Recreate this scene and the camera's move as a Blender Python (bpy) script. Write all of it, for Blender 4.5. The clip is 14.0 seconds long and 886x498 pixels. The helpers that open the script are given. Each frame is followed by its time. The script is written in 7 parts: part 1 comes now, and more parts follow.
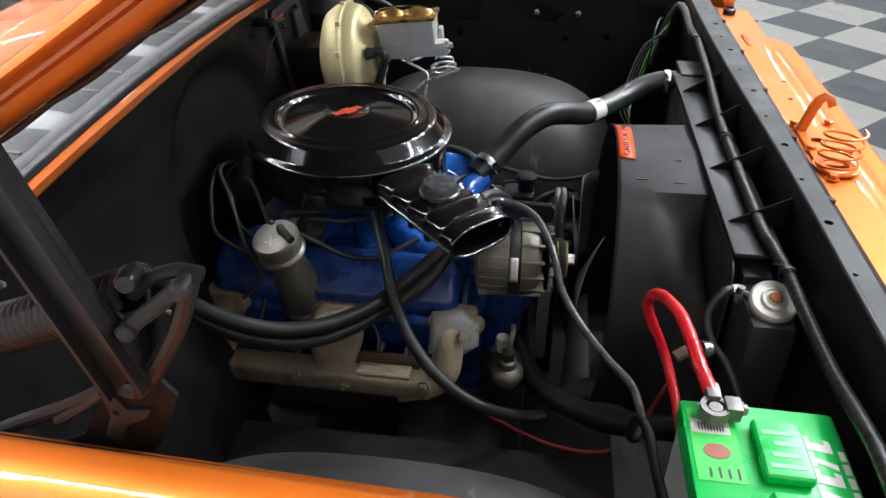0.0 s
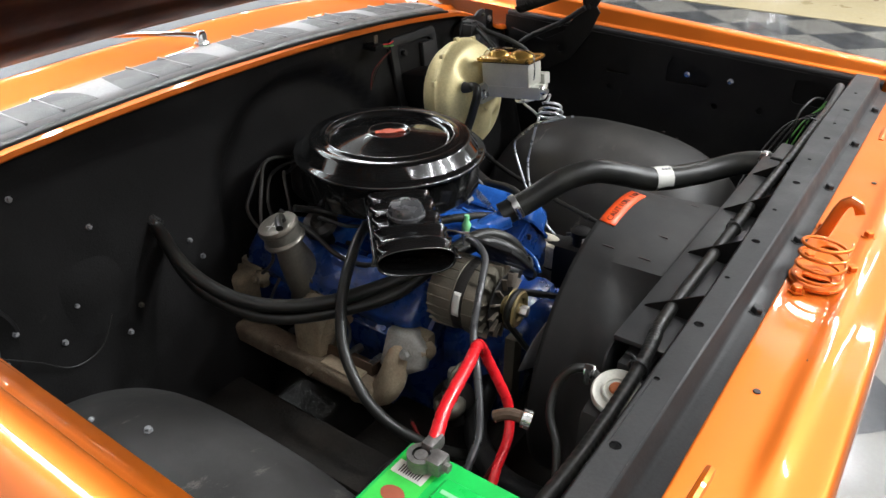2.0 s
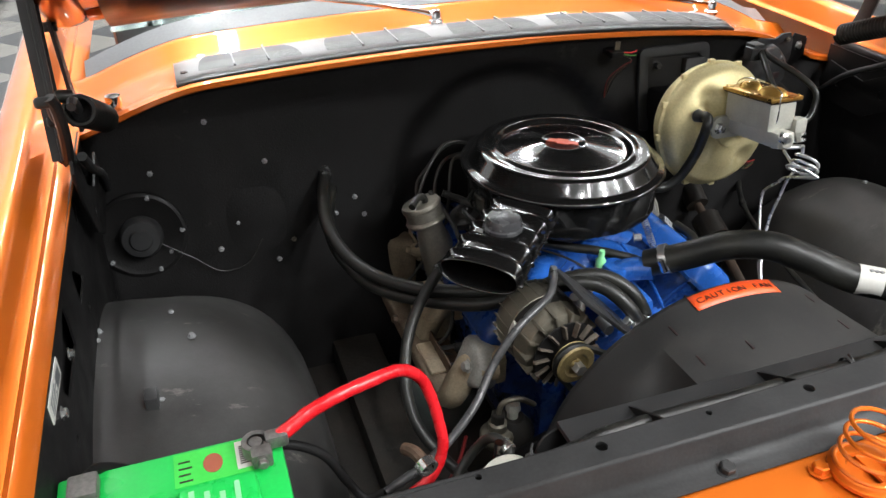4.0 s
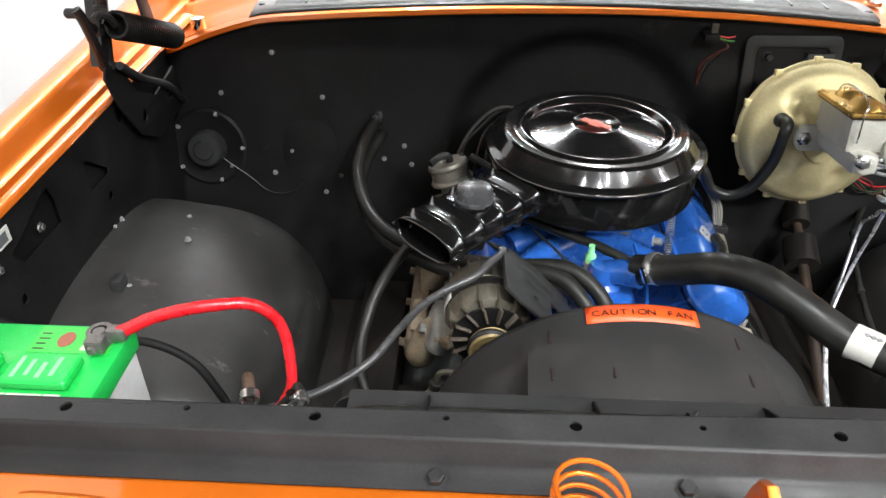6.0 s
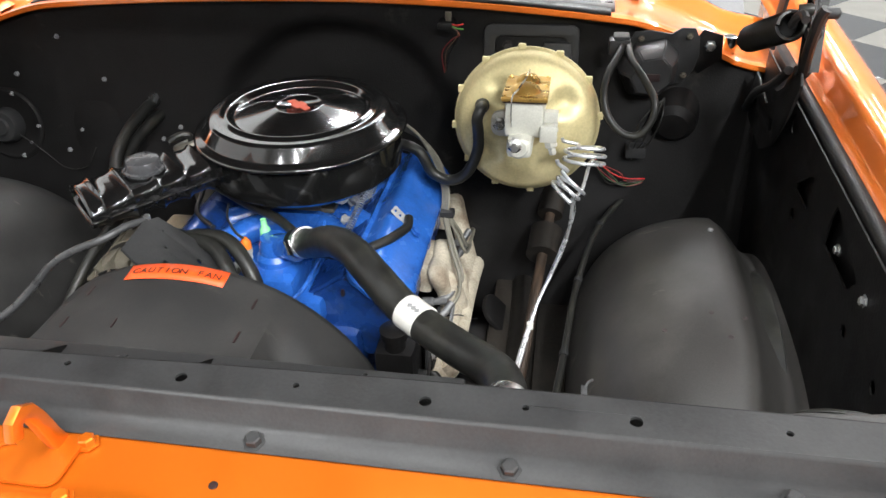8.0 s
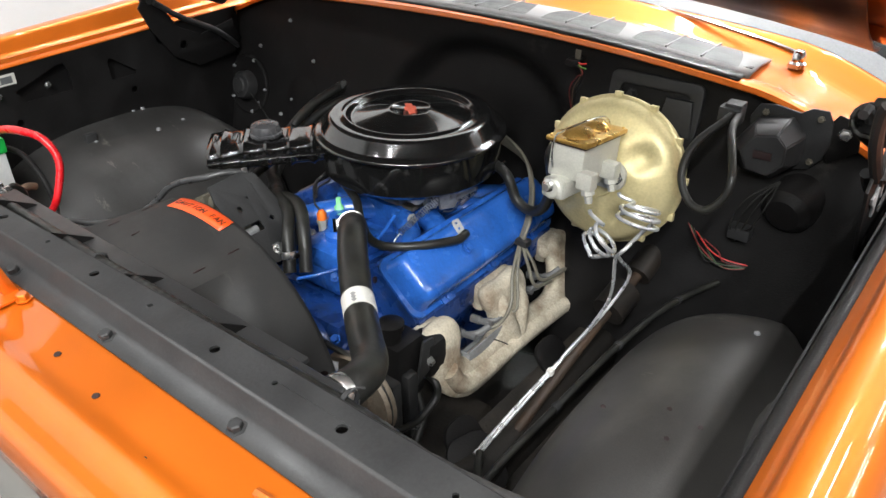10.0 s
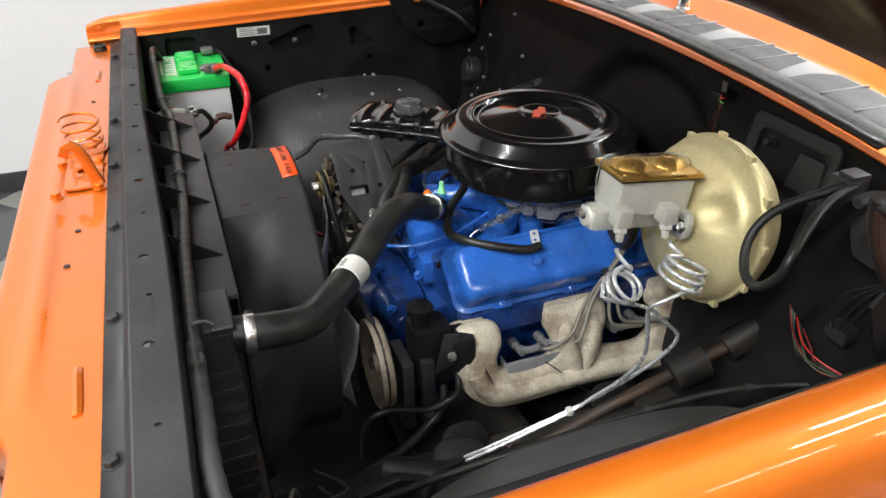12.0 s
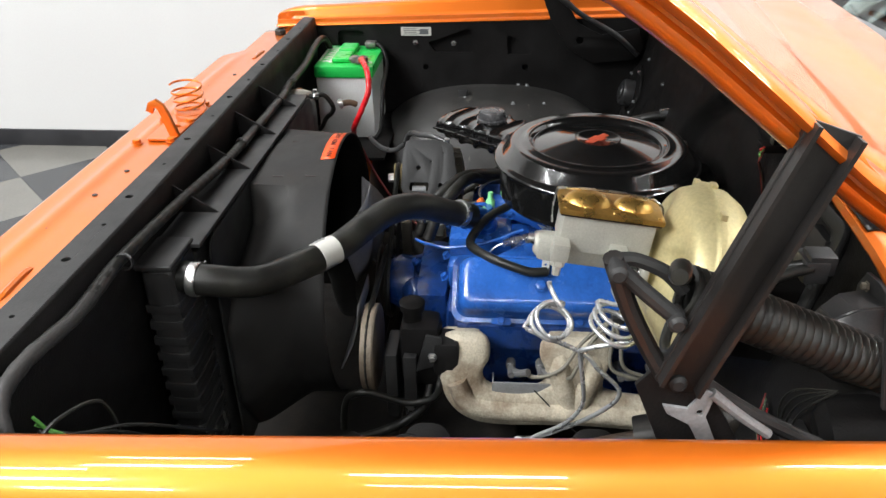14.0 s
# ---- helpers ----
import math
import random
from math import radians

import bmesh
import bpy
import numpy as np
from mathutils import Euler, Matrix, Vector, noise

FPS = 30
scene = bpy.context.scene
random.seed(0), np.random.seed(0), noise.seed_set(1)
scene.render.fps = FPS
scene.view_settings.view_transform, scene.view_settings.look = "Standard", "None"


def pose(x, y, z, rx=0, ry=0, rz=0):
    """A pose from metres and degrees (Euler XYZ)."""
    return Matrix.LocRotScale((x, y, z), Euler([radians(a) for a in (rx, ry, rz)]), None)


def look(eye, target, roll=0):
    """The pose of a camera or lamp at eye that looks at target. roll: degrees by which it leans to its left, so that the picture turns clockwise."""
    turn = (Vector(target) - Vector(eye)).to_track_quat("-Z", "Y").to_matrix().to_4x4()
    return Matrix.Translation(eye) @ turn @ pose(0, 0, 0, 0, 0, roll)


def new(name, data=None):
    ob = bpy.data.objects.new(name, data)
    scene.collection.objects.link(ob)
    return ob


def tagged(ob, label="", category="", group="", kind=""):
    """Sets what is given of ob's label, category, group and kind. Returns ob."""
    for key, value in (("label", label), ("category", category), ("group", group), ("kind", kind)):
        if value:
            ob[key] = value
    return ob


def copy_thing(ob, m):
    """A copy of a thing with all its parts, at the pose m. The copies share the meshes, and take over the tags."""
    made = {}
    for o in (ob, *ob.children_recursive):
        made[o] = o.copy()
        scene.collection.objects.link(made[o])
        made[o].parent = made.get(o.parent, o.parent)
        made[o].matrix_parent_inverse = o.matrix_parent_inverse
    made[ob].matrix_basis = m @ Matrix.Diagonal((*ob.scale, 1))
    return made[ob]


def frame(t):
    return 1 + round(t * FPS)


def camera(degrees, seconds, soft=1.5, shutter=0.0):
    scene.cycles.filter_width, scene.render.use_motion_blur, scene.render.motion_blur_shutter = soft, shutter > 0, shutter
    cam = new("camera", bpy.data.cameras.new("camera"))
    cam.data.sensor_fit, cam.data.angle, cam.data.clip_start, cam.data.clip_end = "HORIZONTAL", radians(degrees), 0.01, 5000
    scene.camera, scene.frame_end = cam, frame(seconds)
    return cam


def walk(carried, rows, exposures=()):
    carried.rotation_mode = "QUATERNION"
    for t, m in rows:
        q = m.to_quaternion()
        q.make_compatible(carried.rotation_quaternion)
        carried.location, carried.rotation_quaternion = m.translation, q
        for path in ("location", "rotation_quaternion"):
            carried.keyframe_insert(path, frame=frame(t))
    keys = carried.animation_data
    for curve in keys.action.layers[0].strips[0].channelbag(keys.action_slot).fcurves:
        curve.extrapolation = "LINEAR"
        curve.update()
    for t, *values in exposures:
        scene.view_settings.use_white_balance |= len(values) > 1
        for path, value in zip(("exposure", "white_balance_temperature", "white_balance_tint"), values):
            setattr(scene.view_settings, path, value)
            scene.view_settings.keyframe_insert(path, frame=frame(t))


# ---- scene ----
cam = camera(61.3, 14.0)
PATH = [
    (0, (-1.283, 0.404, 1.374), (0.377, 0.622, 0.281), 0.9),
    (0.5, (-1.273, 0.26, 1.373), (0.363, 0.641, 0.287), 0.5),
    (1, (-1.245, 0.113, 1.377), (0.334, 0.697, 0.296), 0.4),
    (1.5, (-1.196, -0.025, 1.382), (0.322, 0.765, 0.346), 0.2),
    (2, (-1.127, -0.162, 1.384), (0.293, 0.825, 0.379), 0.4),
    (2.5, (-1.031, -0.271, 1.388), (0.246, 0.921, 0.413), 0.4),
    (3, (-0.93, -0.342, 1.391), (0.193, 0.995, 0.417), 0.7),
    (3.5, (-0.798, -0.402, 1.39), (0.065, 1.106, 0.399), 0.5),
    (3.7, (-0.744, -0.416, 1.389), (0.001, 1.143, 0.381), 0.3),
    (5.8, (-0.265, -0.479, 1.396), (-0.331, 1.168, 0.263), -0.0),
    (6, (-0.203, -0.488, 1.392), (-0.3, 1.161, 0.263), -0.3),
    (6.5, (-0.039, -0.499, 1.382), (-0.206, 1.151, 0.264), -0.6),
    (7, (0.134, -0.499, 1.376), (-0.068, 1.149, 0.26), -1.0),
    (7.5, (0.322, -0.497, 1.367), (0.113, 1.148, 0.25), -1.1),
    (7.7, (0.391, -0.493, 1.364), (0.16, 1.15, 0.248), -1.4),
    (9.8, (0.924, -0.367, 1.365), (-0.078, 1.02, 0.33), -0.9),
    (10, (0.965, -0.334, 1.361), (-0.114, 0.998, 0.33), -0.7),
    (10.5, (1.067, -0.244, 1.357), (-0.163, 0.957, 0.335), -0.6),
    (11, (1.148, -0.149, 1.352), (-0.222, 0.893, 0.334), -0.5),
    (11.5, (1.221, -0.032, 1.351), (-0.278, 0.814, 0.333), -0.5),
    (12, (1.273, 0.074, 1.349), (-0.34, 0.676, 0.332), -0.4),
    (12.5, (1.314, 0.186, 1.349), (-0.378, 0.51, 0.333), -0.4),
    (13, (1.331, 0.296, 1.349), (-0.395, 0.38, 0.342), -0.5),
    (13.5, (1.344, 0.411, 1.349), (-0.39, 0.379, 0.354), -0.6),
    (14, (1.379, 0.559, 1.349), (-0.357, 0.428, 0.365), -0.7),
]
walk(cam, [(t, look(eye, target, roll)) for t, eye, target, roll in PATH], [(0.0, 0.04, 6100, 9), (1.0, 0.11, 6150, 9), (2.0, -0.07, 6400, 9), (3.5, -0.05, 6500, 9), (6.0, 0.26, 6500, 9), (7.5, 0.35, 6500, 9), (10.0, 0.05, 6550, 9), (11.5, -0.12, 6550, 9), (12.5, -0.13, 6550, 9), (14.0, -0.03, 6550, 9)])

# ---- light: closed showroom with fluorescent strips, some inferred, some added as fill ----
world = bpy.data.worlds.new("room_air")
scene.world = world
world.use_nodes = True
world.node_tree.nodes["Background"].inputs[0].default_value = (0.9, 0.95, 1.0, 1)
world.node_tree.nodes["Background"].inputs[1].default_value = 0.02
CEIL = 5.0


def strip_lamp(x, y, watts, length=1.2, width=0.14):
    d = bpy.data.lights.new("tube_light", "AREA")
    d.shape, d.size, d.size_y, d.energy, d.color = "RECTANGLE", width, length, watts, (0.97, 0.985, 1.0)
    ob = new("tube_light", d)
    ob.location = (x, y, CEIL - 0.43)
    # upward lamp added to brighten the ceiling for soft reflections
    up = bpy.data.lights.new("uplight", "AREA")
    up.shape, up.size, up.size_y, up.energy, up.color = "RECTANGLE", width, length, 0.10 * watts, (0.97, 0.985, 1.0)
    top = new("uplight", up)
    top.location, top.rotation_euler = (x, y, CEIL - 0.315), (math.pi, 0, 0)
    return ob


# some strips follow from highlight streaks; the others are unseen, added to fill
LAMPS = [(0.85, -4.41, 43), (0.85, -2.81, 43), (2.26, -4.41, 181), (2.26, -2.81, 181), (3.95, -4.41, 181), (3.95, -2.81, 181), (0.28, -1.68, 86), (-0.85, -1.68, 34), (-0.66, 5.46, 60), (-0.66, 7.16, 77), (1.13, 5.46, 60), (1.13, 7.16, 77), (2.82, 6.03, 39), (2.82, 7.72, 60), (4.51, 6.03, 39), (4.51, 7.72, 69), (6.2, 7.72, 77), (7.9, 7.72, 69), (6.2, 6.03, 43), (1.13, 0.01, 95), (2.54, 0.01, 39), (-0.66, 2.17, 80), (-1.02, 3.2, 38), (-1.02, 4.5, 38), (-0.66, 3.49, 112), (1.13, 3.49, 56), (2.54, 3.49, 30), (6.2, -1.68, 103), (6.02, 0.01, 77), (5.08, 1.23, 43), (4.7, 3.49, 17), (7.14, 1.7, 34), (8.6, -2.6, 75), (10.8, -2.6, 60)]
for lx, ly, watts in LAMPS:
    strip_lamp(lx, ly, watts)

# ---- materials ----


def nodes_of(name):
    m = bpy.data.materials.new(name)
    m.use_nodes = True
    return m, m.node_tree.nodes, m.node_tree.links, m.node_tree.nodes["Principled BSDF"]


def surface(name, base, rough=0.5, metal=0.0, vary=0.15, scale=30.0, fine=220.0, bump=0.05, coat=0.0, dust=None, dust_amount=0.0, rough_vary=0.12, spec=0.5, island=0.0, scuff=0.0):
    """A procedural surface: colour mottled at two scales, uneven gloss, fine relief, and dust or rust in patches."""
    m, n, l, b = nodes_of(name)
    co = n.new("ShaderNodeTexCoord")
    big, small = n.new("ShaderNodeTexNoise"), n.new("ShaderNodeTexNoise")
    for tex, s, det in ((big, scale, 5.0), (small, fine, 4.0)):
        l.new(co.outputs["Object"], tex.inputs["Vector"])
        tex.inputs["Scale"].default_value, tex.inputs["Detail"].default_value = s, det
    add = n.new("ShaderNodeMath")
    add.operation = "ADD"
    l.new(big.outputs["Fac"], add.inputs[0])
    l.new(small.outputs["Fac"], add.inputs[1])
    ramp = n.new("ShaderNodeMapRange")
    ramp.inputs["From Min"].default_value, ramp.inputs["From Max"].default_value = 0.6, 1.4
    ramp.inputs["To Min"].default_value, ramp.inputs["To Max"].default_value = 1 - vary, 1 + vary
    l.new(add.outputs[0], ramp.inputs["Value"])
    mul = n.new("ShaderNodeVectorMath")
    mul.operation = "SCALE"
    mul.inputs[0].default_value = base
    l.new(ramp.outputs[0], mul.inputs["Scale"])
    colour = mul.outputs[0]
    if dust:
        patch = n.new("ShaderNodeTexNoise")
        patch.inputs["Scale"].default_value, patch.inputs["Detail"].default_value, patch.inputs["Roughness"].default_value = scale * 0.45, 8.0, 0.65
        l.new(co.outputs["Object"], patch.inputs["Vector"])
        pr = n.new("ShaderNodeMapRange")
        pr.inputs["From Min"].default_value, pr.inputs["From Max"].default_value = 0.48, 0.72
        pr.inputs["To Max"].default_value = dust_amount
        l.new(patch.outputs["Fac"], pr.inputs["Value"])
        mix = n.new("ShaderNodeMix")
        mix.data_type = "RGBA"
        l.new(pr.outputs[0], mix.inputs["Factor"])
        l.new(colour, mix.inputs["A"])
        mix.inputs["B"].default_value = (*dust, 1)
        colour = mix.outputs["Result"]
    if scuff:
        st = n.new("ShaderNodeMapping")
        st.inputs["Scale"].default_value = (1.0, 2.6, 1.0)
        st.inputs["Rotation"].default_value = (0.0, 0.0, 0.7)
        l.new(co.outputs["Object"], st.inputs["Vector"])
        sn = n.new("ShaderNodeTexNoise")
        sn.inputs["Scale"].default_value, sn.inputs["Detail"].default_value, sn.inputs["Roughness"].default_value = 7.5, 9.0, 0.72
        l.new(st.outputs[0], sn.inputs["Vector"])
        sr = n.new("ShaderNodeMapRange")
        sr.inputs["From Min"].default_value, sr.inputs["From Max"].default_value, sr.inputs["To Max"].default_value = 0.62, 0.78, scuff
        l.new(sn.outputs["Fac"], sr.inputs["Value"])
        sm = n.new("ShaderNodeMix")
        sm.data_type = "RGBA"
        l.new(sr.outputs[0], sm.inputs["Factor"])
        l.new(colour, sm.inputs["A"])
        sm.inputs["B"].default_value = (0.30, 0.28, 0.24, 1)
        colour = sm.outputs["Result"]
    if island:
        info = n.new("ShaderNodeObjectInfo")
        ir = n.new("ShaderNodeMapRange")
        ir.inputs["To Min"].default_value, ir.inputs["To Max"].default_value = 1 - island, 1 + island
        l.new(info.outputs["Random"], ir.inputs["Value"])
        im = n.new("ShaderNodeVectorMath")
        im.operation = "SCALE"
        l.new(colour, im.inputs[0])
        l.new(ir.outputs[0], im.inputs["Scale"])
        colour = im.outputs[0]
    l.new(colour, b.inputs["Base Color"])
    rr = n.new("ShaderNodeMapRange")
    rr.inputs["From Min"].default_value, rr.inputs["From Max"].default_value = 0.3, 0.7
    rr.inputs["To Min"].default_value, rr.inputs["To Max"].default_value = max(0.02, rough - rough_vary), min(1.0, rough + rough_vary)
    l.new(big.outputs["Fac"], rr.inputs["Value"])
    l.new(rr.outputs[0], b.inputs["Roughness"])
    b.inputs["Metallic"].default_value = metal
    b.inputs["Specular IOR Level"].default_value = spec
    if coat:
        b.inputs["Coat Weight"].default_value, b.inputs["Coat Roughness"].default_value = coat, 0.04
    if bump:
        bp = n.new("ShaderNodeBump")
        bp.inputs["Strength"].default_value, bp.inputs["Distance"].default_value = bump, 0.002
        l.new(add.outputs[0], bp.inputs["Height"])
        l.new(bp.outputs["Normal"], b.inputs["Normal"])
    return m


def plain(name, base, rough=0.4, metal=0.0):
    return surface(name, base, rough, metal, vary=0.08, bump=0.02)


ORANGE = surface("orange_metallic_paint", (0.66, 0.146, 0.006), 0.46, 0.62, vary=0.06, scale=9, fine=2500, bump=0.0, coat=1.0, rough_vary=0.05)
BLACK_BAY = surface("black_bay_paint", (0.0086, 0.0081, 0.0080), 0.5, 0, spec=0.15, vary=0.35, scale=14, fine=300, bump=0.28, dust=(0.017, 0.0168, 0.017), dust_amount=0.5, scuff=0.12)
BLACK_TUB = surface("black_inner_fender", (0.023, 0.0222, 0.0212), 0.47, 0, vary=0.35, scale=7, fine=500, bump=0.10, dust=(0.074, 0.072, 0.070), dust_amount=0.55, scuff=0.85)
# driver tub: more dust, and its extra light put into a lighter copy
LIT_DUSTY_TUB = surface("lit_dusty_inner_fender", (0.033, 0.031, 0.0287), 0.5, 0, vary=0.35, scale=7, fine=500, bump=0.12, dust=(0.092, 0.085, 0.077), dust_amount=0.65, scuff=0.9)
BLACK_SUPPORT = surface("semi_gloss_black", (0.021, 0.021, 0.0213), 0.54, 0, vary=0.3, scale=16, fine=260, bump=0.12, dust=(0.055, 0.055, 0.054), dust_amount=0.35, spec=0.34)
BLACK_GLOSS = surface("gloss_black_enamel", (0.006, 0.006, 0.006), 0.15, 0, vary=0.2, scale=20, fine=400, bump=0.01, coat=0.7, rough_vary=0.04)
BLACK_PLASTIC = surface("black_plastic", (0.0255, 0.0255, 0.026), 0.42, 0, spec=0.35, vary=0.25, scale=18, fine=380, bump=0.08, dust=(0.04, 0.038, 0.036), dust_amount=0.3)
SHROUD = surface("moulded_black_polymer", (0.019, 0.0185, 0.0182), 0.66, 0, spec=0.3, vary=0.2, scale=12, fine=420, bump=0.08, dust=(0.05, 0.046, 0.042), dust_amount=0.45, scuff=0.15)
RUBBER = surface("black_rubber", (0.012, 0.012, 0.011), 0.40, 0, spec=0.4, vary=0.3, scale=35, fine=300, bump=0.08, dust=(0.05, 0.048, 0.035), dust_amount=0.4)
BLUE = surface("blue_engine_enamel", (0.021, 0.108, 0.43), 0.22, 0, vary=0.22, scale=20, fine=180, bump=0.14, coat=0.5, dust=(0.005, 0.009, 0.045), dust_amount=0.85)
# grimy blue, darkened further for the shade on the passenger bank
BLUE_GRIME_SHADE = surface("shaded_grimy_blue_enamel", (0.009, 0.042, 0.19), 0.3, 0, vary=0.3, scale=30, fine=200, bump=0.25, coat=0.2, dust=(0.011, 0.011, 0.013), dust_amount=0.95)
CAST = surface("weathered_cast_iron", (0.48, 0.43, 0.335), 0.78, 0.08, vary=0.34, scale=26, fine=240, bump=0.8, dust=(0.15, 0.10, 0.06), dust_amount=0.95)
ZINC = surface("gold_zinc_plating", (0.62, 0.535, 0.285), 0.50, 0.42, vary=0.18, scale=14, fine=200, bump=0.05, dust=(0.68, 0.60, 0.38), dust_amount=0.5)
GOLD = surface("gold_lid_plating", (0.66, 0.40, 0.11), 0.34, 0.85, vary=0.15, scale=30, fine=200, bump=0.04)
ALLOY = surface("cast_aluminium", (0.50, 0.495, 0.44), 0.50, 0.35, vary=0.16, scale=40, fine=350, bump=0.18)
GREY_ALLOY = surface("dull_alternator_alloy", (0.145, 0.132, 0.103), 0.45, 0.5, vary=0.2, scale=40, fine=300, bump=0.2, dust=(0.16, 0.13, 0.09), dust_amount=0.5)
STEEL = surface("bare_steel", (0.58, 0.58, 0.57), 0.28, 0.95, vary=0.12, scale=40, fine=300, bump=0.04)
RUST_SHAFT = surface("greasy_rusty_steel", (0.040, 0.027, 0.019), 0.6, 0.2, vary=0.4, scale=24, fine=200, bump=0.3, dust=(0.085, 0.045, 0.022), dust_amount=0.7)
RUSTY = surface("brown_rusty_steel", (0.09, 0.055, 0.035), 0.7, 0.2, vary=0.35, scale=24, fine=200, bump=0.3, dust=(0.16, 0.08, 0.035), dust_amount=0.7)
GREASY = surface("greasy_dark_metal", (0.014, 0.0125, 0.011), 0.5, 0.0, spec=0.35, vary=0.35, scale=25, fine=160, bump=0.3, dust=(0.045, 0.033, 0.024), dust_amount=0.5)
RED_CABLE = surface("red_cable_sheath", (0.62, 0.012, 0.018), 0.30, 0, vary=0.12, scale=40, bump=0.12, coat=0.3)
TAPE = surface("grey_cloth_tape", (0.032, 0.031, 0.030), 0.6, 0, vary=0.3, scale=30, bump=0.3)
GREY_CABLE = surface("grey_cable_sheath", (0.10, 0.10, 0.10), 0.42, 0, vary=0.2)
CAP_GREY = surface("charcoal_moulding", (0.055, 0.055, 0.058), 0.24, 0, vary=0.2, scale=60, bump=0.06)
GREEN_DULL = surface("dull_green_wire", (0.025, 0.06, 0.02), 0.5, 0, vary=0.2)
BAY_GRIME = surface("dusty_grime", (0.016, 0.0143, 0.0125), 0.7, 0, vary=0.4, scale=20, fine=160, bump=0.4, dust=(0.042, 0.035, 0.028), dust_amount=0.6, spec=0.2)
RED_DULL = surface("dull_red_wire", (0.16, 0.012, 0.012), 0.5, 0, vary=0.2)
FAN_DARK = surface("grimy_fan_steel", (0.12, 0.10, 0.08), 0.55, 0.3, vary=0.3, scale=60, bump=0.2, dust=(0.07, 0.045, 0.03), dust_amount=0.6)
RUST_CAP = surface("orange_rust", (0.30, 0.09, 0.03), 0.8, 0, vary=0.3, scale=200, bump=0.2)
CABLE_DARK = surface("dark_cable_sheath", (0.045, 0.045, 0.046), 0.34, 0, vary=0.2, scale=60)
# plug wire tan darkened to carry the shade of the passenger bank
WIRE_SHADED = surface("shaded_plug_wire", (0.045, 0.043, 0.038), 0.5, 0, vary=0.25)
WIRE_TAN = surface("tan_plug_wire", (0.15, 0.14, 0.11), 0.5, 0, vary=0.25)
GREEN = surface("green_battery_plastic", (0.015, 0.46, 0.075), 0.34, 0, vary=0.08, scale=20, bump=0.04)
CASE = surface("white_battery_case", (0.58, 0.59, 0.58), 0.45, 0, vary=0.08, scale=20, bump=0.04)
LEAD = surface("lead_clamp", (0.22, 0.21, 0.20), 0.5, 0.8, vary=0.3, scale=60, bump=0.3)
WHITE = surface("white_print", (0.58, 0.57, 0.53), 0.5, 0, vary=0.05)
RED_STICKER = plain("orange_red_sticker", (0.82, 0.085, 0.012), 0.4)
INK = plain("dark_ink", (0.02, 0.01, 0.01), 0.5)
PAINT_RED = plain("orange_red_emblem", (0.55, 0.075, 0.03), 0.4)
MINT = plain("mint_print", (0.22, 0.58, 0.28))
LIME = plain("lime_label", (0.05, 0.52, 0.07))
CRIMSON = plain("crimson_patch", (0.30, 0.085, 0.05))
GREEN_CAP = plain("pale_green_cap", (0.25, 0.70, 0.32), 0.4)
ORANGE_CAP = plain("bright_orange_cap", (0.85, 0.18, 0.02), 0.4)
GALVANISED = surface("galvanised_steel", (0.25, 0.255, 0.26), 0.6, 0.15, vary=0.25, scale=60, fine=300, bump=0.1)
FAN_GREY = surface("pale_fan_paint", (0.30, 0.30, 0.31), 0.5, 0.2, vary=0.2, scale=20, bump=0.1)
DARK_CAST = surface("dark_brown_cast_iron", (0.17, 0.13, 0.088), 0.75, 0.1, vary=0.4, scale=26, fine=240, bump=0.6, dust=(0.07, 0.042, 0.025), dust_amount=0.9)
GREY_CAST = surface("grey_cast_iron", (0.30, 0.29, 0.265), 0.7, 0.1, vary=0.25, scale=30, fine=240, bump=0.5, dust=(0.14, 0.11, 0.08), dust_amount=0.7)
BROWN_CAST = surface("brown_cast_iron", (0.33, 0.265, 0.18), 0.72, 0.1, vary=0.3, scale=26, fine=240, bump=0.5, dust=(0.13, 0.075, 0.04), dust_amount=0.85)
# orange of the hood underside with its shade put into the colour
HOOD_SHADE = surface("shaded_hood_orange", (0.036, 0.012, 0.008), 0.4, 0, vary=0.3, scale=8, fine=120, bump=0.1)
CHROME = surface("polished_chrome", (0.80, 0.80, 0.80), 0.10, 1.0, vary=0.03, bump=0.0, rough_vary=0.03)
VENT = surface("grey_cowl_plastic", (0.25, 0.25, 0.25), 0.5, 0, vary=0.15, scale=30, bump=0.08)
VENT_DARK = surface("dark_vent_slat", (0.06, 0.06, 0.06), 0.5, 0, vary=0.15)
PULLEY_TAN = surface("rusty_tan_pulley", (0.20, 0.165, 0.125), 0.6, 0.25, vary=0.3, scale=30, fine=200, bump=0.2, dust=(0.10, 0.05, 0.025), dust_amount=0.6)
GASKET = surface("grey_gasket", (0.11, 0.115, 0.12), 0.5, 0, vary=0.2, scale=20)
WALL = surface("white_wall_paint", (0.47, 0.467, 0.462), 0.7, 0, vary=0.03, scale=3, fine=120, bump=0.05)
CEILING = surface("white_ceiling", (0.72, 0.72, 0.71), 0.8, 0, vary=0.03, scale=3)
BASEBOARD = surface("black_baseboard", (0.018, 0.018, 0.020), 0.45, 0, vary=0.2, scale=10)
TILE_LIGHT = surface("light_vinyl_tile", (0.135, 0.13, 0.118), 0.18, 0, vary=0.10, scale=6, fine=90, bump=0.02, island=0.06, rough_vary=0.06)
TILE_DARK = surface("dark_vinyl_tile", (0.036, 0.038, 0.041), 0.18, 0, vary=0.25, scale=6, fine=60, bump=0.02, island=0.12, rough_vary=0.10, scuff=0.5)
GROUT = surface("floor_slab", (0.10, 0.10, 0.095), 0.6, 0, vary=0.2, scale=5)
RED_WIRE = plain("red_wire", (0.55, 0.02, 0.02))
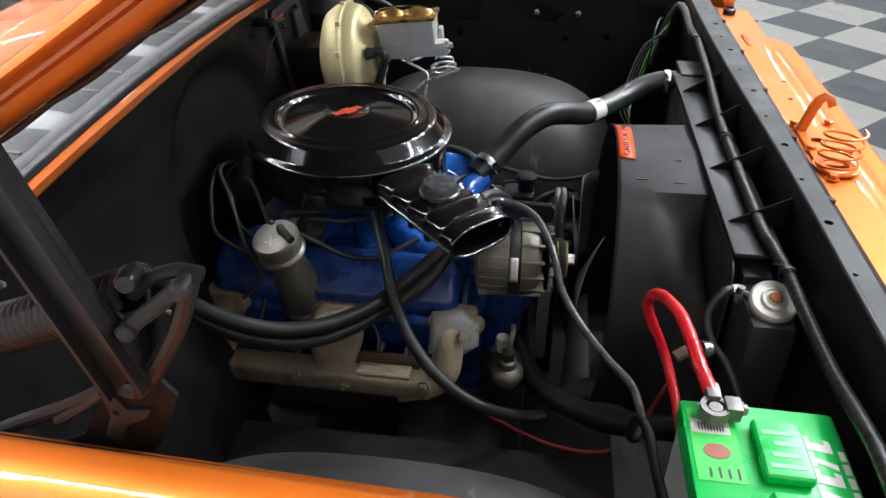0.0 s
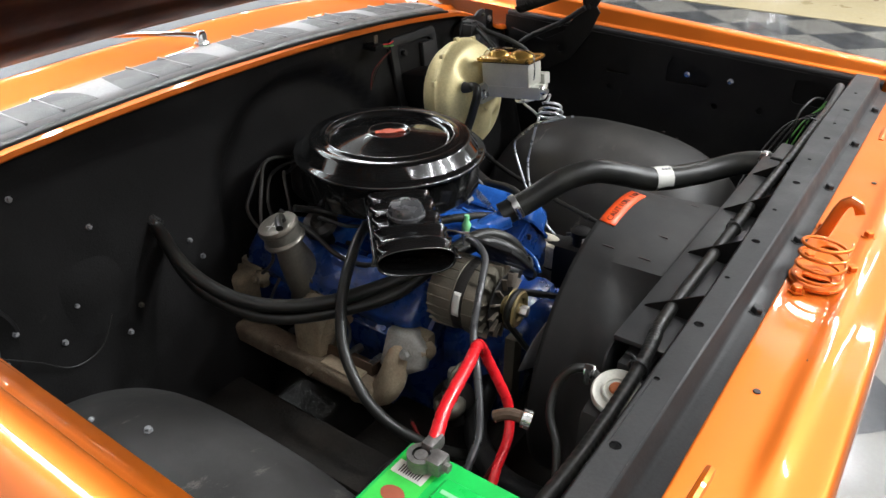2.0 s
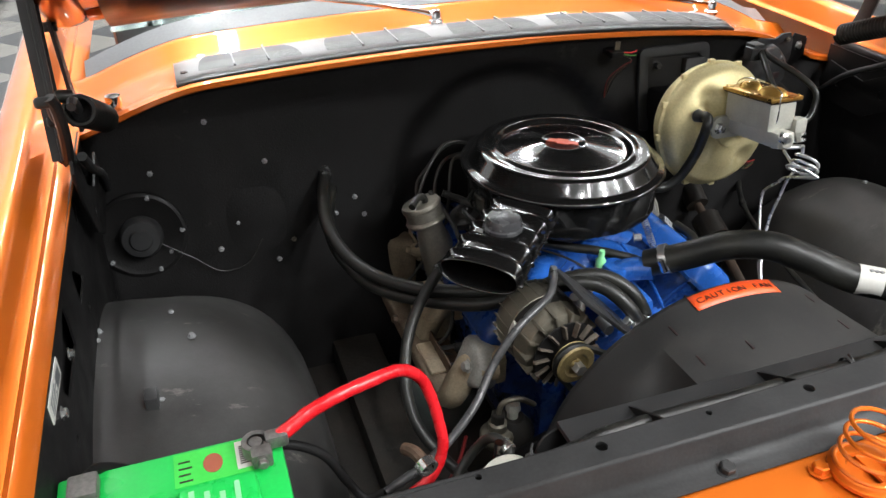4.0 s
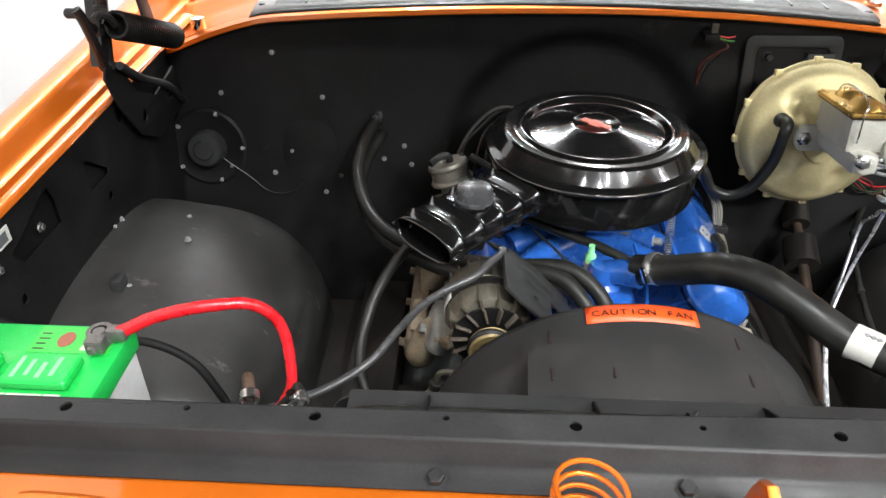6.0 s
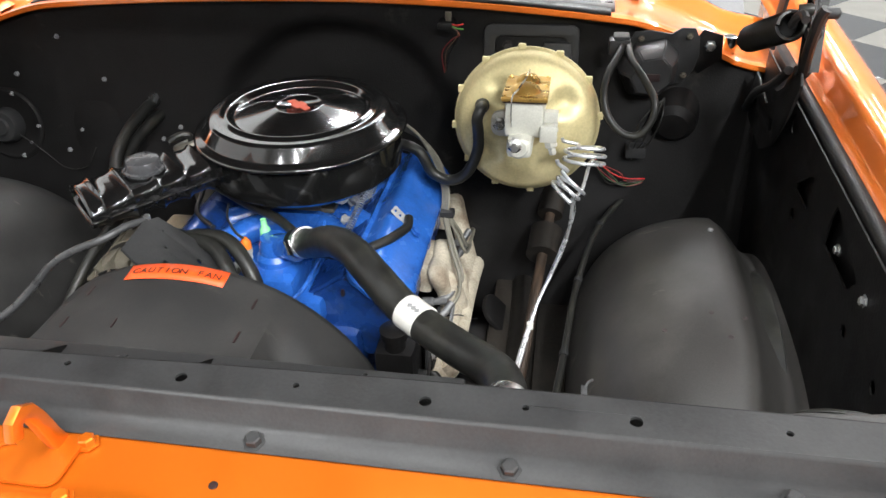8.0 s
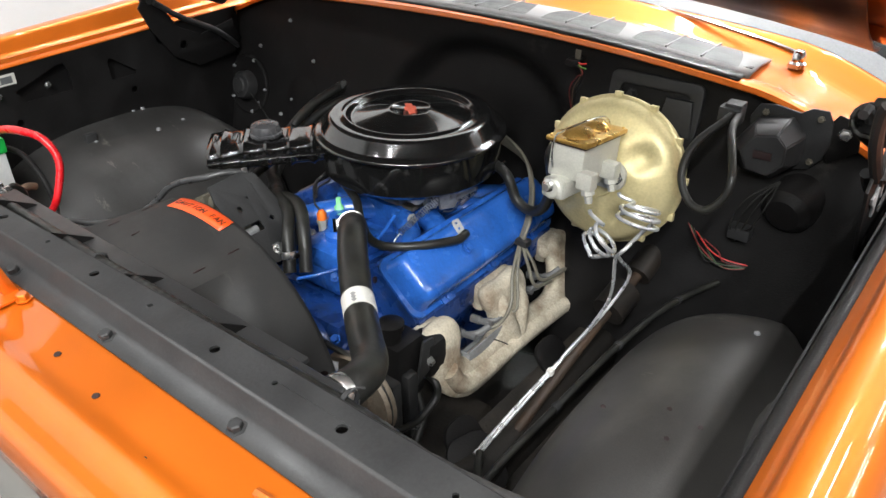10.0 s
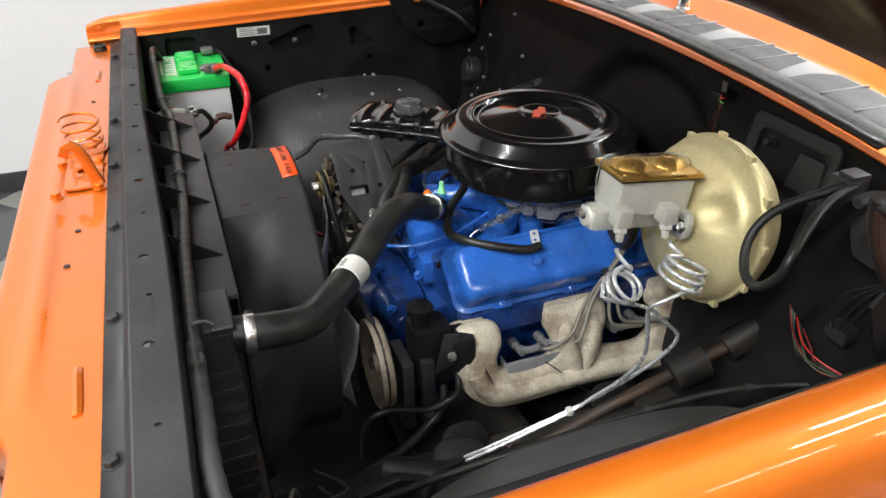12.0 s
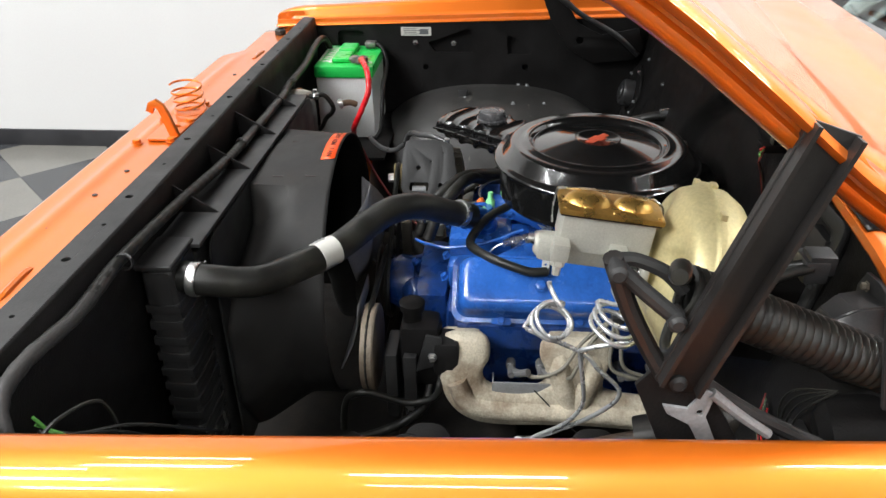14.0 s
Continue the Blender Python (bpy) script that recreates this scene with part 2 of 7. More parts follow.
GREEN_WIRE = plain("green_wire", (0.10, 0.30, 0.06))
LAMP_BODY = plain("lamp_body", (0.8, 0.8, 0.8))


def glass(name, tint):
    m, n, l, b = nodes_of(name)
    b.inputs["Base Color"].default_value = (*tint, 1)
    b.inputs["Transmission Weight"].default_value, b.inputs["Roughness"].default_value, b.inputs["IOR"].default_value = 1.0, 0.02, 1.45
    return m


GLASS = glass("tinted_glass", (0.62, 0.78, 0.74))

# ---- mesh helpers ----
ORIGIN = {}


def thing(name, at, label, category, group="", kind=""):
    """An empty at the base of a thing; its parts are given in world metres."""
    ob = new(name)
    ob.empty_display_size = 0.05
    ob.location = at
    ORIGIN[ob] = Vector(at)
    return tagged(ob, label, category, group, kind)


def part(name, bm, material, parent=None, label="", smooth=35.0):
    """Links a bmesh (or a mesh) as one object, under a thing or a part."""
    if isinstance(bm, bmesh.types.BMesh):
        bmesh.ops.recalc_face_normals(bm, faces=bm.faces)
        me = bpy.data.meshes.new(name)
        bm.to_mesh(me)
        bm.free()
    else:
        me = bm
    if smooth:
        me.shade_smooth()
        me.set_sharp_from_angle(angle=radians(smooth))
    me.materials.append(material)
    ob = new(name, me)
    if parent is not None:
        shift = ORIGIN[parent]
        me.transform(Matrix.Translation(-shift))
        ob.parent = parent
        ORIGIN[ob] = shift
    else:
        ORIGIN[ob] = Vector((0, 0, 0))
    return tagged(ob, label)


def box(x0, x1, y0, y1, z0, z1, bevel=0.0, bm=None, segments=2):
    one = bmesh.new()
    bmesh.ops.create_cube(one, size=1, matrix=Matrix.Translation(((x0 + x1) / 2, (y0 + y1) / 2, (z0 + z1) / 2)) @ Matrix.Diagonal((x1 - x0, y1 - y0, z1 - z0, 1)))
    if bevel:
        bmesh.ops.bevel(one, geom=one.edges[:], offset=bevel, segments=segments, affect="EDGES", profile=0.6)
    return merge(bm, one)


def merge(bm, one, m=None):
    """Adds the bmesh one to bm, moved by m."""
    if m is not None:
        bmesh.ops.transform(one, matrix=m, verts=one.verts)
    if bm is None:
        return one
    me = bpy.data.meshes.new("tmp")
    one.to_mesh(me)
    one.free()
    bm.from_mesh(me)
    bpy.data.meshes.remove(me)
    return bm


def lathe(profile, m=None, segments=48, bm=None, wobble=None):
    """Turns a profile of (radius, height) about the z axis, then moves it by m."""
    one = bmesh.new()
    rings = []
    for r, h in profile:
        if r < 1e-5:
            rings.append([one.verts.new((0, 0, h))])
        else:
            rings.append([one.verts.new((r * math.cos(2 * math.pi * k / segments), r * math.sin(2 * math.pi * k / segments), h)) for k in range(segments)])
    for a, b in zip(rings, rings[1:]):
        for k in range(segments):
            j = (k + 1) % segments
            f = [a[0] if len(a) == 1 else a[k], *([] if len(a) == 1 else [a[j]]), *([b[0]] if len(b) == 1 else [b[j], b[k]])]
            if len(f) > 2:
                one.faces.new(f)
    return merge(bm, one, m)


def aim(at, way):
    """The pose whose z axis points along way."""
    return Matrix.Translation(at) @ Vector(way).to_track_quat("Z", "Y").to_matrix().to_4x4()


def curve_points(points, steps=8):
    """A smooth line through the points."""
    p = [Vector(q) for q in points]
    p = [2 * p[0] - p[1], *p, 2 * p[-1] - p[-2]]
    out = []
    for a, b, c, d in zip(p, p[1:], p[2:], p[3:]):
        for k in range(steps):
            s = k / steps
            out.append(0.5 * ((2 * b) + (c - a) * s + (2 * a - 5 * b + 4 * c - d) * s * s + (3 * b - a - 3 * c + d) * s ** 3))
    out.append(p[-2])
    return out


def tube(points, radius, segments=10, steps=8, bm=None, radii=None, caps=True, raw=False):
    """A round bar or hose along a smooth line."""
    line = [Vector(q) for q in points] if raw else curve_points(points, steps)
    one = bmesh.new()
    side = None
    rings = []
    for i, q in enumerate(line):
        way = (line[min(i + 1, len(line) - 1)] - line[max(i - 1, 0)]).normalized()
        if side is None:
            side = way.orthogonal().normalized()
        side = (side - way * side.dot(way)).normalized()
        up = way.cross(side)
        r = radius if radii is None else radius * radii(i / (len(line) - 1))
        rings.append([one.verts.new(q + r * (math.cos(2 * math.pi * k / segments) * side + math.sin(2 * math.pi * k / segments) * up)) for k in range(segments)])
    for a, b in zip(rings, rings[1:]):
        for k in range(segments):
            j = (k + 1) % segments
            one.faces.new((a[k], a[j], b[j], b[k]))
    if caps:
        one.faces.new(rings[0][::-1])
        one.faces.new(rings[-1])
    return merge(bm, one)


def helix(at, way, radius, turns, rise, n=18, grow=0.0):
    m = aim(at, way)
    return [m @ Vector(((radius + grow * k / n) * math.cos(2 * math.pi * k / n), (radius + grow * k / n) * math.sin(2 * math.pi * k / n), rise * k / n / turns)) for k in range(int(turns * n) + 1)]


def plate(outline, thickness, m=None, holes=(), bevel=0.0, bm=None):
    """A flat sheet cut to an outline, with holes (each a list of points), extruded both ways along z, then moved by m."""
    cu = bpy.data.curves.new("tmp", "CURVE")
    cu.dimensions, cu.fill_mode, cu.extrude, cu.bevel_depth, cu.bevel_resolution = "2D", "BOTH", max(thickness / 2 - bevel, 1e-5), bevel, 1
    for ring in (outline, *holes):
        sp = cu.splines.new("POLY")
        sp.points.add(len(ring) - 1)
        for q, c in zip(sp.points, ring):
            q.co = (c[0], c[1], 0, 1)
        sp.use_cyclic_u = True
    ob = bpy.data.objects.new("tmp", cu)
    me = bpy.data.meshes.new_from_object(ob)
    one = bmesh.new()
    one.from_mesh(me)
    bmesh.ops.remove_doubles(one, verts=one.verts, dist=1e-6)
    bpy.data.objects.remove(ob)
    bpy.data.curves.remove(cu)
    bpy.data.meshes.remove(me)
    return merge(bm, one, m)


def circle(cx, cy, r, n=14, ry=None):
    return [(cx + r * math.cos(2 * math.pi * k / n), cy + (ry or r) * math.sin(2 * math.pi * k / n)) for k in range(n)]


def rounded(x0, x1, y0, y1, r, n=5):
    out = []
    for cx, cy, a in ((x1 - r, y1 - r, 0), (x0 + r, y1 - r, 90), (x0 + r, y0 + r, 180), (x1 - r, y0 + r, 270)):
        out += [(cx + r * math.cos(radians(a + 90 * k / n)), cy + r * math.sin(radians(a + 90 * k / n))) for k in range(n + 1)]
    return out


def sweep_y(profile, ys, shift=lambda y, i: (0.0, 0.0), close=False, bm=None, mirror=1):
    """A sheet: a profile of (x, z) carried along y."""
    one = bmesh.new()
    rows = []
    for y in ys:
        row = []
        for i, (x, z) in enumerate(profile):
            dx, dz = shift(y, i)
            row.append(one.verts.new((mirror * (x + dx), y, z + dz)))
        rows.append(row)
    n = len(profile)
    for a, b in zip(rows, rows[1:]):
        for k in range(n if close else n - 1):
            j = (k + 1) % n
            one.faces.new((a[k], a[j], b[j], b[k]))
    if close:
        one.faces.new(rows[0])
        one.faces.new(rows[-1])
    return merge(bm, one)


def grid(nu, nv, f, bm=None, close_u=False):
    """A sheet of points f(u, v), u and v from 0 to 1."""
    one = bmesh.new()
    v = [[one.verts.new(f(i / nu, j / nv)) for j in range(nv + 1)] for i in range(nu + (0 if close_u else 1))]
    for i in range(nu):
        for j in range(nv):
            a, b = v[i], v[(i + 1) % len(v)]
            one.faces.new((a[j], b[j], b[j + 1], a[j + 1]))
    return merge(bm, one)


def thick(ob, t, offset=-1.0):
    mod = ob.modifiers.new("sheet", "SOLIDIFY")
    mod.thickness, mod.offset = t, offset
    return ob


def hex_bolt(at, way, r=0.007, h=0.006, bm=None):
    """A hexagon head on its washer."""
    m = aim(at, way)
    b = lathe([(0, 0), (r * 1.45, 0), (r * 1.45, 0.0015), (r * 1.0, 0.0015), (r, h), (r * 0.8, h * 1.15), (0, h * 1.15)], m, 6)
    return merge(bm, b)


def words(name, text, size, m, material, parent, depth=0.0003):
    """Raised lettering in the built-in font, as a mesh."""
    cu = bpy.data.curves.new(name, "FONT")
    cu.body, cu.size, cu.extrude, cu.align_x, cu.align_y = text, size, depth, "CENTER", "CENTER"
    ob = bpy.data.objects.new(name, cu)
    me = bpy.data.meshes.new_from_object(ob)
    bpy.data.objects.remove(ob)
    me.transform(m)
    return part(name, me, material, parent, smooth=0)

# ---- showroom ----
X0, X1, Y0, Y1 = -1.95, 14.0, -16.0, 12.0
tagged(part("floor", box(X0 - 0.15, X1 + 0.15, Y0 - 0.15, Y1 + 0.15, -0.2, -0.004), GROUT), "checkered light and charcoal vinyl tile floor", "floor", kind="structure")
tagged(part("ceiling", box(X0 - 0.15, X1 + 0.15, Y0 - 0.15, Y1 + 0.15, CEIL, CEIL + 0.2), CEILING), "plain white showroom ceiling", "ceiling", kind="structure")
for wn, b in (("wall_west", (X0 - 0.5, X0, Y0 - 0.15, Y1 + 0.15)), ("wall_east", (X1, X1 + 0.15, Y0 - 0.15, Y1 + 0.15)), ("wall_south", (X0, X1, Y0 - 0.15, Y0)), ("wall_north", (X0, X1, Y1, Y1 + 0.15))):
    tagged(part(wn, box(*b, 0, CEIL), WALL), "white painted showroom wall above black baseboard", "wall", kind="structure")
tagged(part("baseboard", box(X0, X0 + 0.012, Y0, Y1, 0, 0.082, 0.003), BASEBOARD), "black vinyl baseboard along the white wall", "baseboard", kind="structure")
fixture_mesh = None
for lx, ly, watts in LAMPS:
    if fixture_mesh is None:
        fixture = thing("ceiling_light", (lx, ly, CEIL), "unseen white strip ceiling fixture at inferred and added lamps", "ceiling light", "strip lights on the ceiling")
        part("housing", box(lx - 0.09, lx + 0.09, ly - 0.63, ly + 0.63, CEIL - 0.42, CEIL - 0.325, 0.01), LAMP_BODY, fixture)
        for ry in (-0.5, 0.5):
            part("hanger", tube([(lx, ly + ry, CEIL - 0.326), (lx, ly + ry, CEIL)], 0.006, 8, raw=True), LAMP_BODY, fixture)
        fixture_mesh = fixture
    else:
        copy_thing(fixture_mesh, pose(lx, ly, CEIL))

# ---- the car's body ----
car = thing("car", (0, 0.6, 0), "orange classic car with its hood raised and engine bay open", "car")


def rise(y, i=0):
    return (0.0, 0.018 * y)


FENDER = [(0.866, 0.843), (0.886, 0.847), (0.8875, 0.857), (0.899, 0.860), (0.9025, 0.866), (0.905, 0.879), (0.909, 0.886), (0.917, 0.8895), (0.935, 0.890), (0.953, 0.886), (0.968, 0.875), (0.979, 0.857), (0.986, 0.82), (0.992, 0.74), (0.99, 0.6), (0.97, 0.45), (0.94, 0.3)]


def fender_shift(y, i):
    nose = max(0.0, (-0.03 - y) / 0.075)
    return (0.012 * y - 0.006 * nose ** 2 if i > 4 else 0.008 * y if i > 0 else 0.0, (0.055 * y - 0.009 if i > 4 else 0.030 * y - 0.008) - (0.014 * nose ** 2.2 if i > 3 else 0.0))


fender_ys = [-0.105, -0.10, -0.09, -0.075, -0.06, -0.045, -0.03, 0.0, 0.1, 0.25, 0.4, 0.55, 0.7, 0.85, 1.0, 1.15, 1.3, 1.5, 1.75]
for side in (1, -1):
    skip = 2 if side > 0 else 0
    f = thick(part("fender", sweep_y(FENDER[skip:], fender_ys, lambda y, i: fender_shift(y, i + skip), mirror=side), ORANGE, car, "glossy orange front fender", 50), 0.0015)
    lip = [(-0.105, 0.815), (-0.095, 0.808), (-0.082, 0.815), (-0.070, 0.842), (-0.050, 0.862), (-0.02, 0.862), (-0.02, 0.872), (-0.06, 0.872), (-0.09, 0.867), (-0.104, 0.858)]
    part("fender_nose_lip", plate(lip, 0.003, Matrix(((0, 0, 1, side * 0.8915), (1, 0, 0, 0), (0, 1, 0, 0), (0, 0, 0, 1))), [circle(-0.072, 0.862, 0.004)]), ORANGE, f)
    if side > 0:
        thick(part("apron_flange", sweep_y([(0.869, 0.835), (0.871, 0.852), (0.876, 0.8555), (0.8885, 0.8565)], fender_ys[6:15], lambda y, i: fender_shift(y, 1), mirror=side), BLACK_BAY, car, "black flange under the fender edge", 50), 0.0015)
    # stamped apron under the lip
    tri1 = [(0.352, 0.785), (0.374, 0.757), (0.487, 0.757), (0.487, 0.800), (0.478, 0.824), (0.463, 0.824)]
    tri2 = [(0.588, 0.800), (0.594, 0.808), (0.605, 0.803), (0.662, 0.760), (0.658, 0.752), (0.591, 0.752)]
    slots = [tri1, tri2, circle(0.747, 0.827, 0.014, 14, 0.018), circle(0.344, 0.712, 0.009), circle(0.645, 0.713, 0.009), circle(0.228, 0.722, 0.009), rounded(0.08, 0.16, 0.76, 0.82, 0.012)]
    ap = part("apron", plate([(-0.02, 0.834), (1.0, 0.866), (1.0, 0.40), (0.0, 0.40)], 0.003, Matrix(((0, 0, 1, side * 0.870), (1, 0, 0, 0), (0, 1, 0, 0), (0, 0, 0, 1))), slots), BLACK_BAY, car, "black painted inner fender apron")
    part("apron_backing", box(min(side * 0.885, side * 0.90), max(side * 0.885, side * 0.90), 0.0, 0.95, 0.55, 0.832), BLACK_BAY, ap)
    for y, z in ((0.429, 0.784), (0.314, 0.785)):
        part("bolt", hex_bolt((side * 0.868, y, z), (-side, 0, 0), 0.006), STEEL, ap)

    def ease(k):
        k = min(1.0, max(0.0, k))
        return k * k * (3 - 2 * k)

    def tub(u, v, side=side):
        a = math.pi * u
        s = max(0.0, 1 - (1 - v) ** 3.2) ** (1 / 3.2)
        x = 0.875 - 0.355 * (1 - v)
        k = 0.5 + 0.5 * s
        c = math.cos(a)
        return (side * x, 0.55 - 0.385 * k * math.copysign(abs(c) ** 0.8, c), 0.20 + 0.452 * s * math.sin(a) ** 0.5 + (0.008 if side < 0 else -0.080) * ease((x - 0.765) / 0.09))

    t_ob = part("wheel_tub", grid(36, 22, lambda u, v: tub(u, v * v * (3 - 2 * v) * 0.4 + v * 0.6)), BLACK_TUB if side < 0 else LIT_DUSTY_TUB, car, "satin black rounded wheel housing", 60)
    for x, y, z in ((0.759, 0.70, 0.638), (0.779, 0.467, 0.646), (0.80, 0.45, 0.638))[:1 if side > 0 else 3]:
        part("bolt", hex_bolt((side * x, y, z - 0.004), (0, 0, 1), 0.0048), GALVANISED, t_ob)
    if side < 0:
        for x, y in ((-0.729, 0.609), (-0.868, 0.626), (-0.868, 0.653)):
            part("bolt", hex_bolt((x, y, 0.644 if x > -0.8 else 0.655), (0, 0, 1), 0.0048), GALVANISED, t_ob)
    tz = 0.555 if side < 0 else 0.38
    part("tray_panel", box(min(side * 0.50, side * 0.87), max(side * 0.50, side * 0.87), 0.03, 0.26, tz, tz + 0.010, 0.003), BLACK_BAY, car)
    part("frame_rail", box(min(side * 0.36, side * 0.46), max(side * 0.36, side * 0.46), -0.1, 1.3, 0.24, 0.36, 0.01), BAY_GRIME, car, "grimy black frame rail")
    part("lower_splash", box(min(side * 0.46, side * 0.9), max(side * 0.46, side * 0.9), 0.0, 1.05, 0.30, 0.31), BAY_GRIME, car)
part("crossmember", box(-0.46, 0.46, 0.38, 0.62, 0.20, 0.30, 0.02), BAY_GRIME, car, "grimy black crossmember")
# dark sheet added below the bay to stand in for its shade
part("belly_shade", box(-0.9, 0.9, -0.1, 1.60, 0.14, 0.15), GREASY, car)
# unseen panels added to block light leaking in below the firewall
part("floor_pan", box(-0.9, 0.9, 1.03, 1.60, 0.29, 0.30), BLACK_BAY, car)
part("floor_riser", box(-0.9, 0.9, 1.595, 1.605, 0.15, 0.30), BLACK_BAY, car)

# core support: flat top rail, step to the front flange, and the ribbed rear face
def rail_rear(x):
    """Rear edge of the rail, which narrows towards the battery."""
    k = min(1.0, max(0.0, (x + 0.35) / 0.85))
    return 0.014 + 0.016 * k * k * (3 - 2 * k)


support = part("core_support", plate([(-0.86, -0.017), (0.86, -0.017)] + [(0.86 - 0.086 * k, rail_rear(0.86 - 0.086 * k)) for k in range(21)], 0.003, Matrix.Translation((0, 0, 0.8585)),
                [circle(x, 0.002, 0.0062) for x in (-0.598, -0.355, -0.108, 0.134, 0.377, 0.569)] + [circle(x, 0.006, 0.0035) for x in (-0.72, -0.48, -0.23, 0.01, 0.25, 0.47, 0.70)]), BLACK_SUPPORT, car, "semi-gloss black radiator core support rail")


def along_x(profile, x0, x1, bm=None):
    """A profile of (y, z) carried along x as a sheet."""
    one = bmesh.new()
    rows = [[one.verts.new((x, y, z)) for y, z in profile] for x in (x0, x1)]
    for k in range(len(profile) - 1):
        one.faces.new((rows[0][k], rows[0][k + 1], rows[1][k + 1], rows[1][k]))
    return merge(bm, one)


thick(part("front_flange", along_x([(-0.0165, 0.8605), (-0.020, 0.856), (-0.026, 0.834), (-0.031, 0.829), (-0.051, 0.8262)], -0.86, 0.86), BLACK_SUPPORT, support), 0.002)
# rear face uses the darker bay black so that it looks shaded
thick(part("rear_face", grid(40, 4, lambda u, v: (-0.86 + 1.72 * u, rail_rear(-0.86 + 1.72 * u) + (-0.0005, 0.003, 0.006, 0.0, -0.004)[round(v * 4)], (0.8605, 0.856, 0.80, 0.74, 0.36)[round(v * 4)])), BLACK_BAY, support), 0.002)
for x in (-0.70, -0.237, -0.009, 0.22, 0.46, 0.70):
    part("bolt", hex_bolt((x, -0.040, 0.827), (0, -0.15, 1), 0.008, 0.008), BLACK_SUPPORT, support)
for x in (-0.253, -0.074, 0.109, 0.29):
    web = plate([(rail_rear(x) + 0.004, 0.840), (rail_rear(x) + 0.004, 0.789), (0.102, 0.7915), (0.098, 0.795)], 0.003, Matrix(((0, 0, 1, x), (1, 0, 0, 0), (0, 1, 0, 0), (0, 0, 0, 1))))
    part("rib", web, BLACK_BAY, support)

# orange header panel in front of the support, with its stepped front edge


def header_front(x):
    a = abs(x)
    s = min(1.0, max(0.0, (a - 0.57) / 0.07))
    return -0.178 + 0.045 * s * s * (3 - 2 * s) 


def header_sheet(u, v):
    x = -0.86 + 1.72 * u
    f = header_front(x)
    if v < 0.86:
        w = v / 0.86
        y = -0.048 + (f + 0.048) * w
        z = 0.824 - 0.004 * w + 0.006 * math.exp(-((w - 0.62) / 0.10) ** 2) * min(1.0, max(0.0, (0.62 - abs(x)) / 0.15))
    else:
        w = (v - 0.86) / 0.14
        y = f - 0.012 * math.sin(w * math.pi / 2)
        z = 0.820 - 0.05 * (1 - math.cos(w * math.pi / 2))
    return (x, y, z)


header = thick(part("header_panel", grid(86, 26, header_sheet), ORANGE, car, "glossy orange header panel above the grille", 50), 0.0015)
for sx in (-1, 1):
    rb = tube([(sx * 0.535, -0.077, 0.8200), (sx * 0.552, -0.077, 0.8225), (sx * 0.598, -0.075, 0.8225), (sx * 0.615, -0.075, 0.8200)], 0.0062, 8)
    part("bead", rb, ORANGE, header)
    part("rubber_bumper", lathe([(0, 0), (0.016, 0), (0.016, 0.012), (0.011, 0.016), (0.011, 0.010), (0, 0.010)], pose(sx * 0.80, -0.075, 0.824), 20), RUBBER, header, "round rubber hood bumper")
for x, y in ((-0.391, -0.083), (-0.30, -0.12), (0.30, -0.10), (0.42, -0.12), (0.20, -0.09)):
    part("hole_plug", lathe([(0, 0), (0.0045, 0), (0.004, 0.0012), (0, 0.0014)], pose(x, y, 0.8235), 12), INK, header)
part("grille_panel", box(-0.85, 0.85, -0.17, -0.15, 0.45, 0.765, 0.005), CHROME, car, "chrome grille surround below the header panel")

# firewall, leaning back, with a shallow arched recess behind the engine


def firewall_y(x, z):
    y = 1.015 - 0.26 * (0.86 - z) if z < 0.86 else 1.015
    r = math.hypot((x + 0.0) / 0.28, max(0.0, z - 0.62) / 0.27)
    s = min(1.0, max(0.0, (1.06 - r) / 0.13))
    return y + 0.030 * s * s * (3 - 2 * s)


def cowl_z(x):
    a = max(0.0, abs(x + 0.02) - 0.62) / 0.22
    return 0.948 - (0.034 if x > 0 else 0.022) * (x / 0.6) ** 2 - 0.05 * min(1.0, a) ** 1.5


firewall = part("firewall", grid(80, 44, lambda u, v: (-0.88 + 1.76 * u, firewall_y(-0.88 + 1.76 * u, 0.28 + (cowl_z(-0.88 + 1.76 * u) - 0.28) * v), 0.28 + (cowl_z(-0.88 + 1.76 * u) - 0.28) * v)), BLACK_BAY, car, "satin black painted firewall", 60)
thick(firewall, 0.004, 1.0)
for x, z in ((-0.648, 0.851), (-0.545, 0.763), (-0.763, 0.768), (-0.371, 0.665), (-0.415, 0.637), (-0.355, 0.626), (-0.759, 0.702), (-0.616, 0.65), (-0.545, 0.562), (-0.752, 0.615), (-0.657, 0.602)):
    part("bolt", hex_bolt((x, firewall_y(x, z), z), (0, -1, 0.2), 0.0042), GALVANISED, firewall)

# cowl: orange lip, vent panel bed, wiper ledge


def cowl_sheet(u, v):
    x = -0.90 + 1.80 * u
    z0 = cowl_z(x)
    line = [(0.995, -0.004), (0.998, 0.006), (1.010, 0.009), (1.030, 0.008), (1.045, 0.004), (1.160, 0.006), (1.172, 0.010), (1.198, 0.024), (1.222, 0.038), (1.230, 0.039)]
    k = v * (len(line) - 1)
    i = min(int(k), len(line) - 2)
    s = k - i
    y = line[i][0] + (line[i + 1][0] - line[i][0]) * s
    dz = line[i][1] + (line[i + 1][1] - line[i][1]) * s
    return (x, y, z0 + dz)


